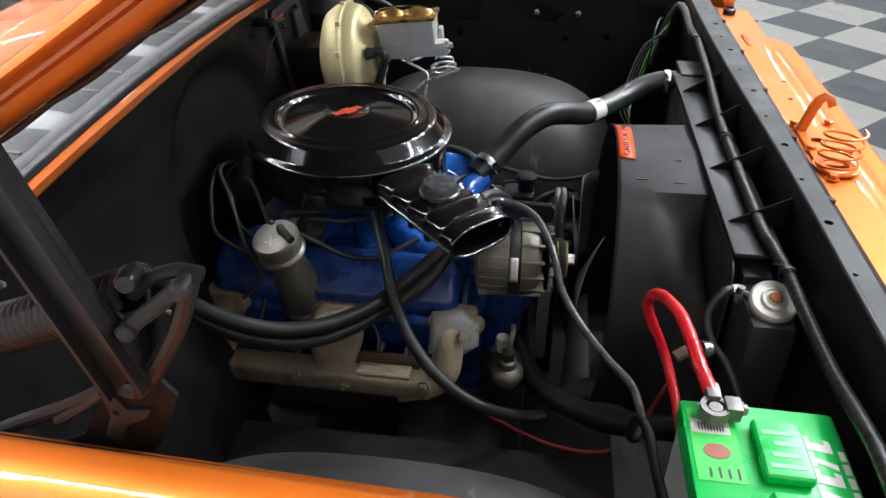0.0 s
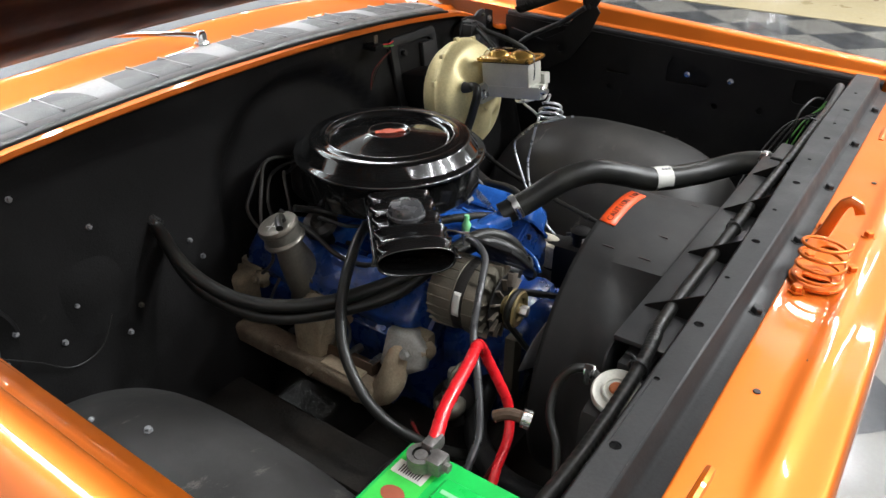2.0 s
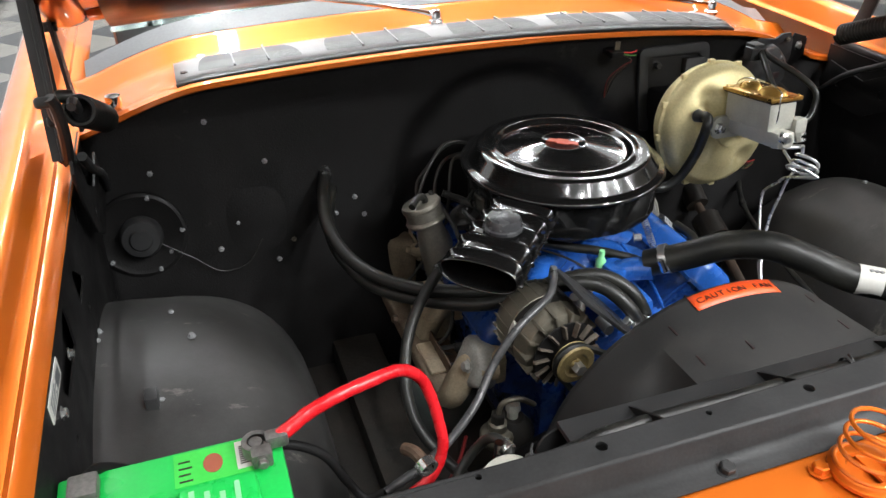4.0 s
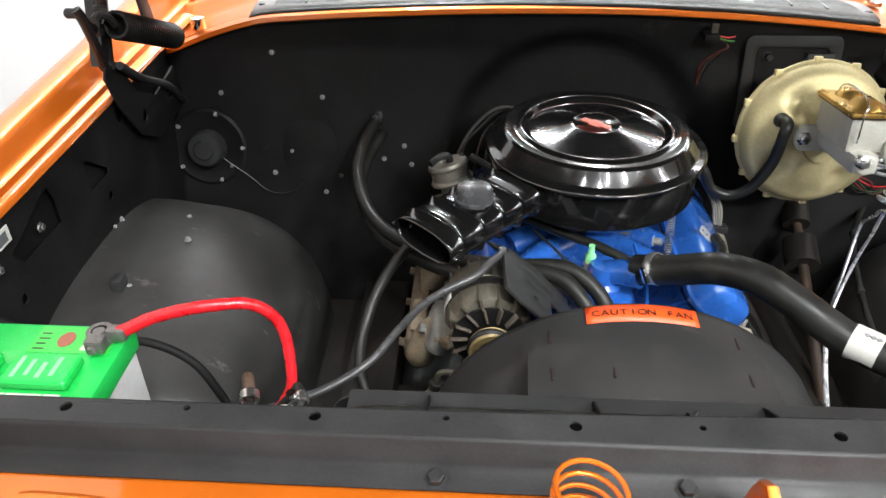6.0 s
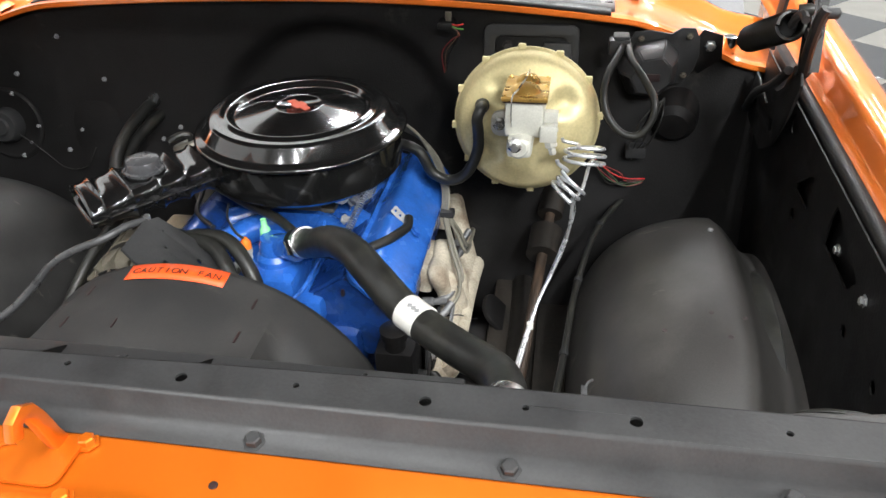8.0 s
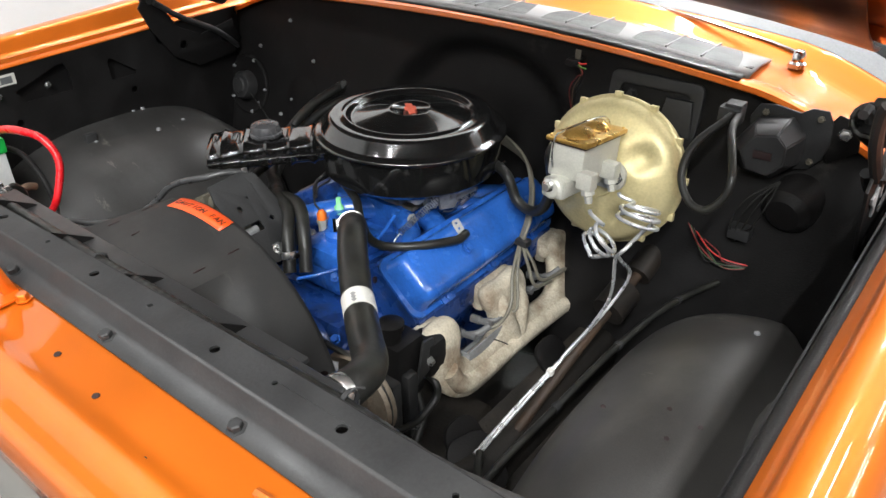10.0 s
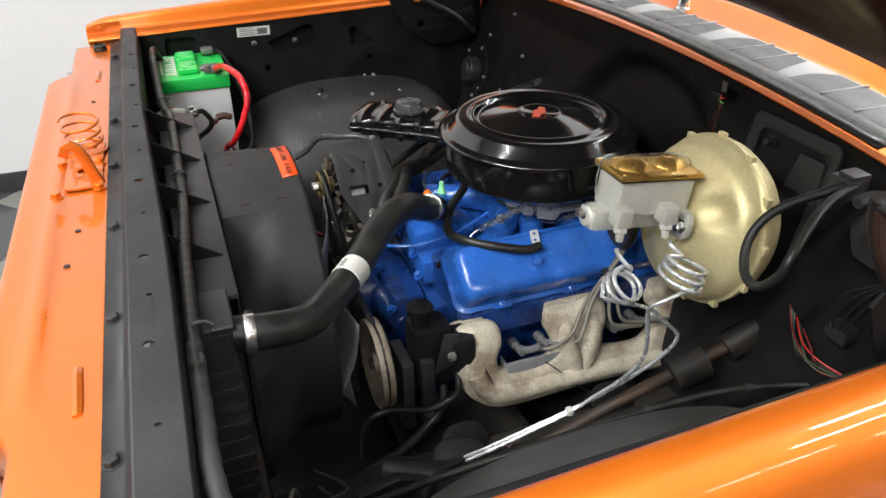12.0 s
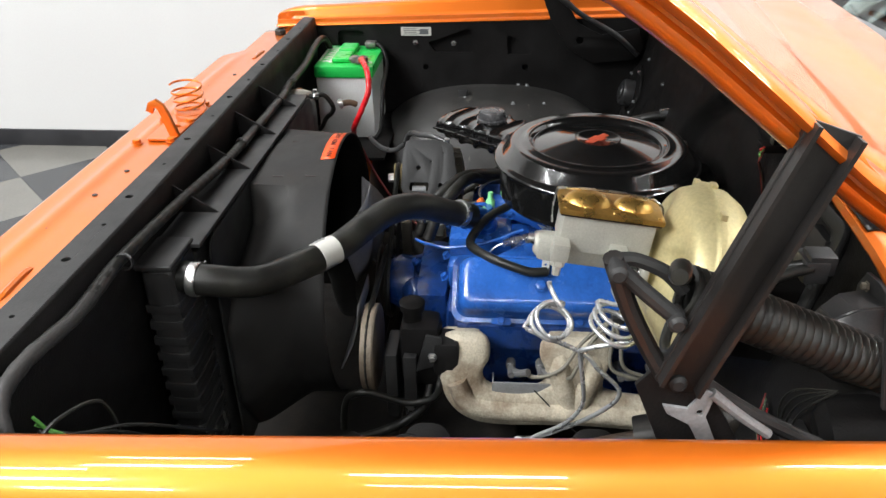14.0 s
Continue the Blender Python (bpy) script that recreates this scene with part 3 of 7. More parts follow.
cowl = thick(part("cowl_panel", grid(60, 36, cowl_sheet), ORANGE, car, "orange cowl panel below the windshield", 50), 0.0015)
vent = part("vent_panel", grid(50, 4, lambda u, v: (-0.685 + 1.258 * u, 1.026 + 0.126 * v, cowl_z(-0.685 + 1.258 * u) + 0.0135 + 0.006 * math.sin(math.pi * v))), VENT, cowl, "grey plastic cowl vent panel", 60)
thick(vent, 0.006)
thick(part("seal", grid(50, 1, lambda u, v: (-0.685 + 1.25 * u, 1.010 - 0.008 * min(1.0, max(0.0, (1.25 * u - 0.485) / 0.4)) * (1 - v) + 0.018 * v, cowl_z(-0.685 + 1.25 * u) + 0.0105 + 0.004 * v)), RUBBER, cowl, "black rubber cowl seal", 60), 0.004)
# clusters of fine slats in scalloped fields
for c, (xa, xb) in enumerate(((-0.64, -0.44), (-0.39, -0.17), (-0.12, 0.08), (0.12, 0.30), (0.33, 0.545))):
    fld = None
    wide = 0.5 * (xb - xa)
    for k in range(24):
        y = 1.048 + 0.0040 * k
        s = (y - 1.048) / 0.094
        shrink = 0.018 * s ** 2
        xl, xr = xa + shrink, xb - shrink - 0.01 * s
        one = bmesh.new()
        n = 8
        vs = []
        for q in range(n + 1):
            x = xl + (xr - xl) * q / n
            z = cowl_z(x) + 0.0143 + 0.006 * math.sin(math.pi * (y - 1.026) / 0.126)
            vs.append((one.verts.new((x, y - 0.0013, z)), one.verts.new((x, y + 0.0013, z + 0.0004))))
        for a, b in zip(vs, vs[1:]):
            one.faces.new((a[0], b[0], b[1], a[1]))
        fld = merge(fld, one)
    for q in (0.34, 0.67):
        xm = xa + (xb - xa) * q
        part("divider", box(xm - 0.002, xm + 0.002, 1.046, 1.146, cowl_z(xm) + 0.0150, cowl_z(xm) + 0.0205, 0.001), VENT, vent)
    part("vent_grille", fld, VENT_DARK, vent, "fine dark grille slats", 0)
for x in (-0.662, 0.556):
    part("vent_slot", box(x - 0.012, x + 0.012, 1.055, 1.066, cowl_z(x) + 0.016, cowl_z(x) + 0.018), INK, vent)
part("gasket", grid(40, 2, lambda u, v: (-0.86 + 1.72 * u, 1.228 + 0.050 * v, cowl_z(-0.86 + 1.72 * u) + 0.040 + 0.022 * v)), GASKET, car, "grey windshield gasket")
pane = part("windshield", grid(20, 4, lambda u, v: (-0.80 + 1.60 * u, 1.276 + 0.62 * v + 0.05 * (2 * u - 1) ** 2, 1.006 + 0.40 * v - 0.045 * (2 * u - 1) ** 2)), GLASS, car, "tinted windshield glass", 60)
thick(pane, 0.005)
pane.visible_shadow = False
part("dashboard", box(-0.80, 0.80, 1.36, 1.75, 0.80, 0.985, 0.03), BLACK_PLASTIC, car, "dark dashboard behind the windshield")
for x, y, tx, ty in ((0.617, 1.162, 0.24, 1.24), (-0.12, 1.162, -0.42, 1.26)):
    wz = cowl_z(x) + 0.03
    wp = part("wiper_arm", tube([(x, y, wz - 0.008), (x - 0.02, y + 0.006, wz + 0.006), (x * 0.6 + tx * 0.4, y * 0.6 + ty * 0.4, wz + 0.022), (tx, ty, wz + 0.040)], 0.006, 8, radii=lambda s: 1.25 - 0.7 * s), CHROME, cowl, "chrome wiper arm")
    part("pivot", lathe([(0, 0.026), (0.009, 0.024), (0.013, 0.016), (0.013, 0.004), (0.017, 0), (0.017, -0.008)], pose(x, y, wz - 0.012), 20), CHROME, wp, "chrome wiper pivot")

# raised hood
HOOD_LINE = [(1.052, 1.046), (1.00, 1.062), (0.95, 1.083), (0.90, 1.108), (0.85, 1.146), (0.78, 1.198), (0.62, 1.304), (0.40, 1.438), (0.20, 1.565), (0.02, 1.672)]


def hood_point(x, s, lift=0.0):
    """s from the rear edge (0) to the front (1.26), lift above the underside."""
    k = min(max(s / 1.26, 0.0), 1.0)
    y = 1.052 - 1.032 * k
    for (ya, za), (yb, zb) in zip(HOOD_LINE, HOOD_LINE[1:]):
        if y >= yb - 1e-9:
            z = za + (zb - za) * (ya - y) / (ya - yb)
            break
    return (x, y + 0.5 * max(lift, 0.0), z + 0.85 * lift + 0.020 * (1 - (x / 0.86) ** 4) + max(0.0, 1 - s / 0.45) * (0.025 - 0.022 * x * x - 0.075 * max(0.0, x) ** 2))


def hood_low(s):
    """How far the rolled edge hangs below the hood line."""
    return -0.066 * min(1.0, 0.25 + 3.5 * (s - 0.02) / 1.24)


hood = part("hood", grid(24, 16, lambda u, v: hood_point(-0.855 + 1.71 * u, 0.02 + 1.24 * v, hood_low(0.02 + 1.24 * v) + 0.048)), ORANGE, car, "glossy orange hood, raised", 50)
thick(hood, 0.003)
part("hood_liner", grid(24, 16, lambda u, v: hood_point(-0.82 + 1.64 * u, 0.05 + 1.18 * v, hood_low(0.05 + 1.18 * v) + 0.026)), ORANGE, hood, "orange inner hood panel", 50)
# added panel: shade under the raised hood is put into its maroon
thick(part("insulation_pad", grid(20, 72, lambda u, v: hood_point(-0.77 + 1.54 * u, 0.06 + 1.10 * v, hood_low(0.06 + 1.10 * v) + 0.002 - 0.006 * abs(math.sin(v * 9 * math.pi)))), HOOD_SHADE, hood, "ribbed hood underside panel in shade-darkened orange", 50), 0.006)
for sx in (-1, 1):
    RIM = [(0.800, 0.030), (0.806, 0.007), (0.826, 0.0), (0.846, 0.003), (0.855, 0.011), (0.858, 0.022), (0.851, 0.026), (0.851, 0.030), (0.862, 0.033), (0.866, 0.041), (0.862, 0.047), (0.850, 0.0495), (0.835, 0.049)]

    def rim_point(u, v, sx=sx):
        k = v * (len(RIM) - 1)
        i = min(int(k + 1e-6), len(RIM) - 2)
        (xa, la), (xb, lb) = RIM[i], RIM[i + 1]
        return hood_point(sx * (xa + (xb - xa) * (k - i)), 0.02 + 1.24 * u, hood_low(0.02 + 1.24 * u) + la + (lb - la) * (k - i))
    part("hood_rim", grid(30, len(RIM) - 1, rim_point), ORANGE, hood, "rolled orange hood edge with a groove", 60)
for s0 in (0.06, 0.55, 1.1):
    part("hood_brace", grid(40, 8, lambda u, v: hood_point(-0.80 + 1.60 * u, s0 + 0.11 * v, hood_low(s0 + 0.11 * v) + 0.026 - 0.020 * math.sin(math.pi * v) ** 0.6)), ORANGE, hood, "", 60)

# ---- engine ----
engine = thing("engine", (0, 0.75, 0.22), "blue painted V8 engine with rusty cast exhaust manifolds", "engine")
blk = box(-0.16, 0.16, 0.47, 0.97, 0.25, 0.52, 0.02)
part("block", blk, BLUE_GRIME_SHADE, engine, "grimy blue engine block")
part("oil_pan", box(-0.13, 0.13, 0.46, 0.98, 0.16, 0.26, 0.03), GREASY, engine)
VA = radians(43)
for side in (1, -1):
    u, w = Vector((side * math.cos(VA), 0, -math.sin(VA))), Vector((side * math.sin(VA), 0, math.cos(VA)))
    base = Vector((side * 0.186, 0.004 if side > 0 else 0.018, 0.588 if side > 0 else 0.566))
    # head below the cover
    head = [(-0.066, 0.0), (0.066, 0.0), (0.105, -0.045), (0.080, -0.11), (-0.09, -0.11)]
    hp = bmesh.new()
    rows = []
    for y in (0.488, 0.952):
        rows.append([hp.verts.new(base + u * a + w * b + Vector((0, y, 0))) for a, b in head])
    for k in range(5):
        hp.faces.new((rows[0][k], rows[0][(k + 1) % 5], rows[1][(k + 1) % 5], rows[1][k]))
    hp.faces.new(rows[0])
    hp.faces.new(rows[1])
    bmesh.ops.bevel(hp, geom=hp.edges[:], offset=0.006, segments=2, affect="EDGES")
    part("cylinder_head", hp, BLUE_GRIME_SHADE, engine, "blue cylinder head")
    # valve cover: flange, drafted walls and rounded crown
    cov = bmesh.new()
    rings = []
    for inset, h in ((0, 0.0), (0, 0.006), (0.008, 0.008), (0.010, 0.014), (0.013, 0.038), (0.017, 0.049), (0.024, 0.055), (0.034, 0.057)):
        ring = rounded(-0.065 + inset, 0.065 - inset, 0.482 + inset, 0.958 - inset, max(0.012, 0.024 - inset * 0.1), 5)
        rings.append([cov.verts.new(base + u * a + w * h + Vector((0, y, 0))) for a, y in ring])
    for a, b in zip(rings, rings[1:]):
        for k in range(len(a)):
            j = (k + 1) % len(a)
            cov.faces.new((a[k], a[j], b[j], b[k]))
    cov.faces.new(rings[-1])
    # passenger cover takes the darkened blue, its shade put into the colour
    vc = part("valve_cover", cov, BLUE if side > 0 else BLUE_GRIME_SHADE, engine, "stamped blue valve cover", 40)
    for y in (0.575, 0.72, 0.865):
        p = base + u * 0.061 + w * 0.007 + Vector((0, y, 0))
        part("bolt", hex_bolt(p, w, 0.007, 0.006), BLUE, vc)
        part("hold_down", plate(rounded(-0.018, 0.018, -0.008, 0.008, 0.004, 3), 0.003, Matrix.Translation(p + w * 0.0005) @ Matrix((( 0, u.x, w.x, 0), (1, 0, 0, 0), (0, u.z, w.z, 0), (0, 0, 0, 1)))), BLUE, vc)
    # exhaust manifold: log, front elbow, centre and rear runners
    dy, dz, back = (0.0, 0.0, 0.0) if side > 0 else (0.008, 0.036, -0.045)
    cast = CAST if side > 0 else BROWN_CAST
    ring = [(0.486, 0.524), (0.538, 0.526), (0.547, 0.500), (0.535, 0.470), (0.538, 0.436), (0.560, 0.416), (0.604, 0.409), (0.650, 0.416), (0.672, 0.436), (0.676, 0.470), (0.664, 0.505), (0.672, 0.524), (0.715, 0.520), (0.760, 0.526), (0.768, 0.500), (0.755, 0.452), (0.768, 0.414), (0.850, 0.402), (0.890, 0.430), (0.904, 0.490), (0.912, 0.522), (0.956, 0.522), (0.958, 0.460), (0.950, 0.395), (0.925, 0.362), (0.820, 0.366), (0.715, 0.370), (0.600, 0.366), (0.538, 0.372), (0.500, 0.398), (0.482, 0.440), (0.482, 0.490)]
    loop = curve_points([(*q, 0) for q in (ring[-1], *ring, ring[0])], 4)[4:-5]
    tilt = Matrix(((0, -0.28 * side, side, side * 0.411), (1, 0, 0, dy), (0, 1, 0, dz), (0, 0, 0, 1)))
    if side > 0:
        body = plate([(q.x, 0.524 - (0.524 - q.y) * 0.88) for q in loop], 0.036, tilt, (), 0.013)
    else:
        body = tube([(side * x, y + dy, z + dz) for x, y, z in ((0.252, 0.512, 0.500), (0.282, 0.512, 0.490), (0.300, 0.520, 0.450), (0.304, 0.545, 0.405), (0.306, 0.60, 0.385))], 0.025, 14, 6)
    mf = part("exhaust_manifold", body, cast, engine, "sandy grey weathered cast exhaust manifold" if side > 0 else "brown rusty cast exhaust manifold", 60)
    if side < 0:
        part("runner", tube([(side * x, y + dy, z + dz) for x, y, z in ((0.252, 0.932, 0.500), (0.280, 0.932, 0.480), (0.300, 0.932, 0.430), (0.308, 0.92, 0.385))], 0.023, 14, 6), cast, mf, "", 60)
    if side < 0:
        part("log", box(-0.338, -0.284, 0.545, 0.955, 0.398 + dz - 0.010, 0.440 + dz - 0.010, 0.013, segments=3), DARK_CAST, mf, "dark brown cast log", 60)
        part("flat_cover", box(-0.330, -0.286, 0.585, 0.680, 0.430 + dz, 0.436 + dz, 0.004), cast, mf, "", 60)
        for sy, sz in ((0.56, 0.425), (0.70, 0.410), (0.785, 0.425), (0.93, 0.410)):
            part("stud", hex_bolt((-0.337, sy, sz + dz), (-1, 0, 0.2), 0.008, 0.010), DARK_CAST, mf)
    else:
        part("log", tube([(side * x, y + dy, z + dz + (0.017 if side > 0 else 0.0)) for x, y, z in ((0.298, 0.50, 0.44), (0.308, 0.52, 0.40), (0.310, 0.56, 0.386), (0.309, 0.66, 0.384), (0.309, 0.78, 0.382), (0.312, 0.90, 0.374), (0.318, 0.985 + back, 0.352))], 0.020, 14, 6), cast, mf, "", 60)
    for y0 in (0.690, 0.745):
        part("runner", tube([(side * 0.262, y0 + dy, 0.510 + dz), (side * 0.290, y0 + dy, 0.470 + dz), (side * 0.303, 0.717 + dy, 0.395 + dz)], 0.021, 14, 6), cast, mf, "", 60)
    if side < 0:
        part("front_elbow", tube([(side * x, y + dy, z + dz) for x, y, z in ((0.268, 0.515, 0.488), (0.292, 0.512, 0.472), (0.305, 0.515, 0.440), (0.309, 0.535, 0.412), (0.311, 0.57, 0.402))], 0.024, 18, 8), cast, mf, "", 60)
        fp = plate([(-0.030, -0.026), (0.006, -0.031), (0.030, -0.016), (0.030, 0.012), (0.010, 0.028), (-0.026, 0.022)], 0.046, aim((side * 0.266, 0.508 + dy, 0.498 + dz), (side, -0.15, 0.35)), (), 0.014)
        for by, bz in ((0.490, 0.512), (0.526, 0.484)):
            part("bolt", hex_bolt((side * 0.292, by + dy, bz + dz), (side, -0.15, 0.35), 0.009, 0.010), GREY_CAST, mf)
        part("front_port", fp, GREY_CAST, mf, "pale grey cast front port", 60)
        part("centre_housing", box(-0.318, -0.250, 0.682 + dy, 0.752 + dy, 0.395 + dz, 0.530 + dz, 0.016, segments=3), cast, mf, "", 60)
        part("rear_port", box(-0.312, -0.250, 0.905 + dy, 0.965 + dy, 0.41 + dz, 0.525 + dz, 0.018, segments=3), cast, mf, "", 60)
    part("manifold_collar", lathe([(0, 0), (0.028, 0), (0.030, 0.06), (0.026, 0.15), (0, 0.15)], aim((side * 0.318, 0.965 + dy + back, 0.352 + dz), (0, 0.9, -0.45)), 20), RUSTY, engine, "rusty exhaust collar")
    for y in (0.505, 0.72, 0.935):
        wide = 0.036 if y < 0.6 or y > 0.9 else 0.054
        fl = box(side * 0.240 - 0.014, side * 0.240 + 0.014, y + dy - wide, y + dy + wide, 0.472 + dz, 0.532 + dz, 0.010)
        part("flange", fl, cast, mf)
        for q in (-0.034, 0.034):
            part("boss", lathe([(0, 0.020), (0.010, 0.019), (0.015, 0.012), (0.017, 0.0)], aim((side * 0.248, y + dy + q, 0.505 + dz), (side, 0, 0.2)), 16), cast, mf)
            part("bolt", hex_bolt((side * 0.266, y + dy + q, 0.508 + dz), (side, 0, 0.2), 0.008, 0.009), cast, mf)
    shield = box(min(side * 0.262, side * 0.300), max(side * 0.262, side * 0.300), 0.565 + dy, 0.682 + dy, 0.426 + dz, 0.430 + dz, 0.0015)
    shield = box(min(side * 0.297, side * 0.300), max(side * 0.297, side * 0.300), 0.565 + dy, 0.682 + dy, 0.428 + dz, 0.458 + dz, 0.0012, shield)
    shield = box(min(side * 0.262, side * 0.300), max(side * 0.262, side * 0.300), 0.565 + dy, 0.568 + dy, 0.428 + dz, 0.452 + dz, 0.0012, shield)
    part("heat_shield", shield, GALVANISED if side > 0 else RUSTY, engine, "bright stamped plug shield trough")
    for y in (0.60, 0.655, 0.80, 0.86):
        pl = lathe([(0, 0), (0.009, 0), (0.009, 0.02), (0.007, 0.022), (0.0065, 0.05), (0, 0.05)], aim((side * 0.238, y, 0.46), (side, 0, 0.12)), 10)
        part("spark_plug", pl, GREY_CABLE, engine)

# intake manifold: valley plate, runners, carburettor pad, water neck
inm = box(-0.10, 0.10, 0.47, 0.96, 0.53, 0.585, 0.015)
inm = box(-0.055, 0.055, 0.66, 0.86, 0.58, 0.645, 0.012, inm)
inm = box(-0.05, 0.055, 0.47, 0.60, 0.575, 0.625, 0.014, inm)
inm_ob = part("intake_manifold", inm, BLUE, engine, "blue cast intake manifold", 45)
for sx in (-1, 1):
    for y in (0.56, 0.68, 0.82, 0.92):
        part("runner", tube([(sx * 0.145, y, 0.604), (sx * 0.09, 0.6 * y + 0.4 * 0.75, 0.612), (sx * 0.02, 0.3 * y + 0.7 * 0.75, 0.618)], 0.026, 12, 5), BLUE, inm_ob, "", 60)
for sx in (-1, 1):
    for y in (0.515, 0.60, 0.64, 0.78, 0.87, 0.93):
        part("bolt", hex_bolt((sx * 0.122, y, 0.600), (sx * -0.35, 0, 0.94), 0.0085, 0.009), GREASY if y > 0.7 else BLUE, inm_ob)
    # dark strip painted in as the shaded gap between runners and cover
    part("gasket_line", box(sx * 0.135 - 0.0025, sx * 0.135 + 0.0025, 0.485, 0.955, 0.592, 0.603), INK, inm_ob)
part("heater_nipple", lathe([(0, 0.04), (0.010, 0.04), (0.010, 0.012), (0.016, 0.010), (0.016, 0)], aim((-0.075, 0.52, 0.600), (-0.3, -0.2, 1)), 12), ALLOY, inm_ob)
neck = lathe([(0, -0.02), (0.034, -0.02), (0.034, 0.004), (0.027, 0.012), (0.026, 0.03), (0.022, 0.04), (0, 0.042)], pose(0.005, 0.535, 0.632), 24)
neck = tube([(0.005, 0.535, 0.652), (0.03, 0.525, 0.662), (0.06, 0.502, 0.672)], 0.022, 14, 5, neck)
part("thermostat_housing", neck, BLUE, engine, "blue thermostat housing")
fc = box(-0.12, 0.12, 0.40, 0.475, 0.27, 0.53, 0.03)
fc = tube([(-0.09, 0.43, 0.46), (-0.05, 0.40, 0.49), (0, 0.385, 0.485), (0.05, 0.40, 0.49), (0.10, 0.43, 0.46)], 0.030, 14, 6, fc)
fc = lathe([(0, 0), (0.055, 0), (0.06, 0.03), (0.05, 0.06), (0, 0.06)], aim((0, 0.395, 0.485), (0, -1, 0)), 24, fc)
part("water_pump", fc, BLUE_GRIME_SHADE, engine, "blue water pump and timing cover")
for bx, by, bz in ((0.05, 0.468, 0.58), (0.085, 0.466, 0.55), (-0.05, 0.468, 0.58), (0.11, 0.40, 0.50), (0.02, 0.40, 0.545), (-0.03, 0.47, 0.605), (0.06, 0.55, 0.628), (-0.04, 0.60, 0.628)):
    part("bolt", hex_bolt((bx, by, bz), (0.1, -0.6, 0.8), 0.008, 0.008), BLUE, engine)
part("fuel_line", tube([(0.02, 0.40, 0.60), (0.05, 0.43, 0.606), (0.072, 0.48, 0.612), (0.080, 0.55, 0.630), (0.07, 0.62, 0.655)], 0.0035, 8, 6), BLUE, engine, "thin painted fuel line")


def pulley(name, at, r, depth, material, parent=None, label=""):
    p = lathe([(0, 0), (r * 0.28, 0), (r * 0.30, 0.004), (r * 0.80, 0.008), (r * 0.98, 0.002), (r, 0.004), (r, 0.006), (r * 0.86, depth * 0.5), (r, depth - 0.002), (r * 0.98, depth), (r * 0.6, depth), (0, depth)], aim(at, (0, 1, 0)), 40)
    return part(name, p, material, parent, label)


pulley("water_pump_pulley", (0, 0.315, 0.485), 0.078, 0.022, GREASY, engine)
pulley("crank_pulley", (0, 0.33, 0.33), 0.085, 0.03, GREASY, engine)
fan_hub = part("fan", lathe([(0, 0), (0.05, 0), (0.055, 0.012), (0.03, 0.05), (0, 0.05)], aim((0, 0.27, 0.485), (0, 1, 0)), 24), GREASY, engine, "cooling fan with pale grey blades")


def fan_blade(a):
    """One pitched blade, pointing along the angle a in the plane of the fan."""
    def f(u, v):
        r, c = 0.045 + 0.172 * u, (0.085 + 0.065 * u) * (v - 0.5)
        return (r * math.cos(a) - c * math.sin(a), 0.288 + 0.28 * c + 0.010 * math.sin(math.pi * v), 0.485 + r * math.sin(a) + c * math.cos(a))
    return grid(6, 5, f)


for k in range(5):
    thick(part("blade", fan_blade(2 * math.pi * k / 5), FAN_GREY, fan_hub, "pale grey painted fan blade", 60), 0.002)


def belt(name, a, ra, b, rb, y, parent):
    """A belt round two pulleys in the plane of y."""
    a, b = Vector(a), Vector(b)
    d = (b - a).length
    t = math.atan2(b.y - a.y, b.x - a.x)
    g = math.acos((ra - rb) / d)
    line = [(a.x + ra * math.cos(t + g + s * (2 * math.pi - 2 * g) / 14), a.y + ra * math.sin(t + g + s * (2 * math.pi - 2 * g) / 14)) for s in range(15)]
    line += [(b.x + rb * math.cos(t - g + s * 2 * g / 14), b.y + rb * math.sin(t - g + s * 2 * g / 14)) for s in range(15)]
    line.append(line[0])
    return part(name, tube([(x, y, z) for x, z in line], 0.006, 6, raw=True, caps=False), RUBBER, parent)


# ---- carburettor ----
carb = thing("carburettor", (0, 0.76, 0.645), "dull metal carburettor with linkage under the air cleaner", "carburettor")
part("body", box(-0.055, 0.055, 0.685, 0.835, 0.645, 0.715, 0.01), ALLOY, carb, "cast metal carburettor body")
cbx = box(0.055, 0.085, 0.695, 0.735, 0.655, 0.69, 0.005)
cbx = tube([(0.05, 0.72, 0.668), (0.12, 0.72, 0.668)], 0.006, 8, 3, cbx)
part("linkage", cbx, STEEL, carb)
part("lever", plate([(0.69, 0.64), (0.74, 0.65), (0.735, 0.69), (0.70, 0.695)], 0.004, Matrix(((0, 0, 1, 0.098), (1, 0, 0, 0), (0, 1, 0, 0), (0, 0, 0, 1))), [circle(0.716, 0.668, 0.006)], 0.0008), STEEL, carb)
part("throttle_bracket", plate([(0.676, 0.650), (0.708, 0.644), (0.722, 0.664), (0.712, 0.690), (0.690, 0.698), (0.672, 0.684)], 0.008, Matrix(((0.25, 0, 1, -0.052), (1, 0, -0.25, 0.03), (0, 1, 0, 0), (0, 0, 0, 1))), [circle(0.698, 0.670, 0.006), circle(0.686, 0.684, 0.004)], 0.0015), GALVANISED, carb, "cast throttle bracket")
part("choke_housing", lathe([(0, 0.020), (0.014, 0.019), (0.019, 0.014), (0.019, 0.0)], aim((0.085, 0.665, 0.690), (1, -0.35, 0.1)), 18), ALLOY, carb, "round choke housing")
part("cam", plate(circle(0, 0, 0.017, 16), 0.005, aim((0.122, 0.725, 0.668), (1, -0.2, 0)), [circle(0.005, 0.003, 0.004)], 0.001), GALVANISED, carb, "stamped throttle cam")
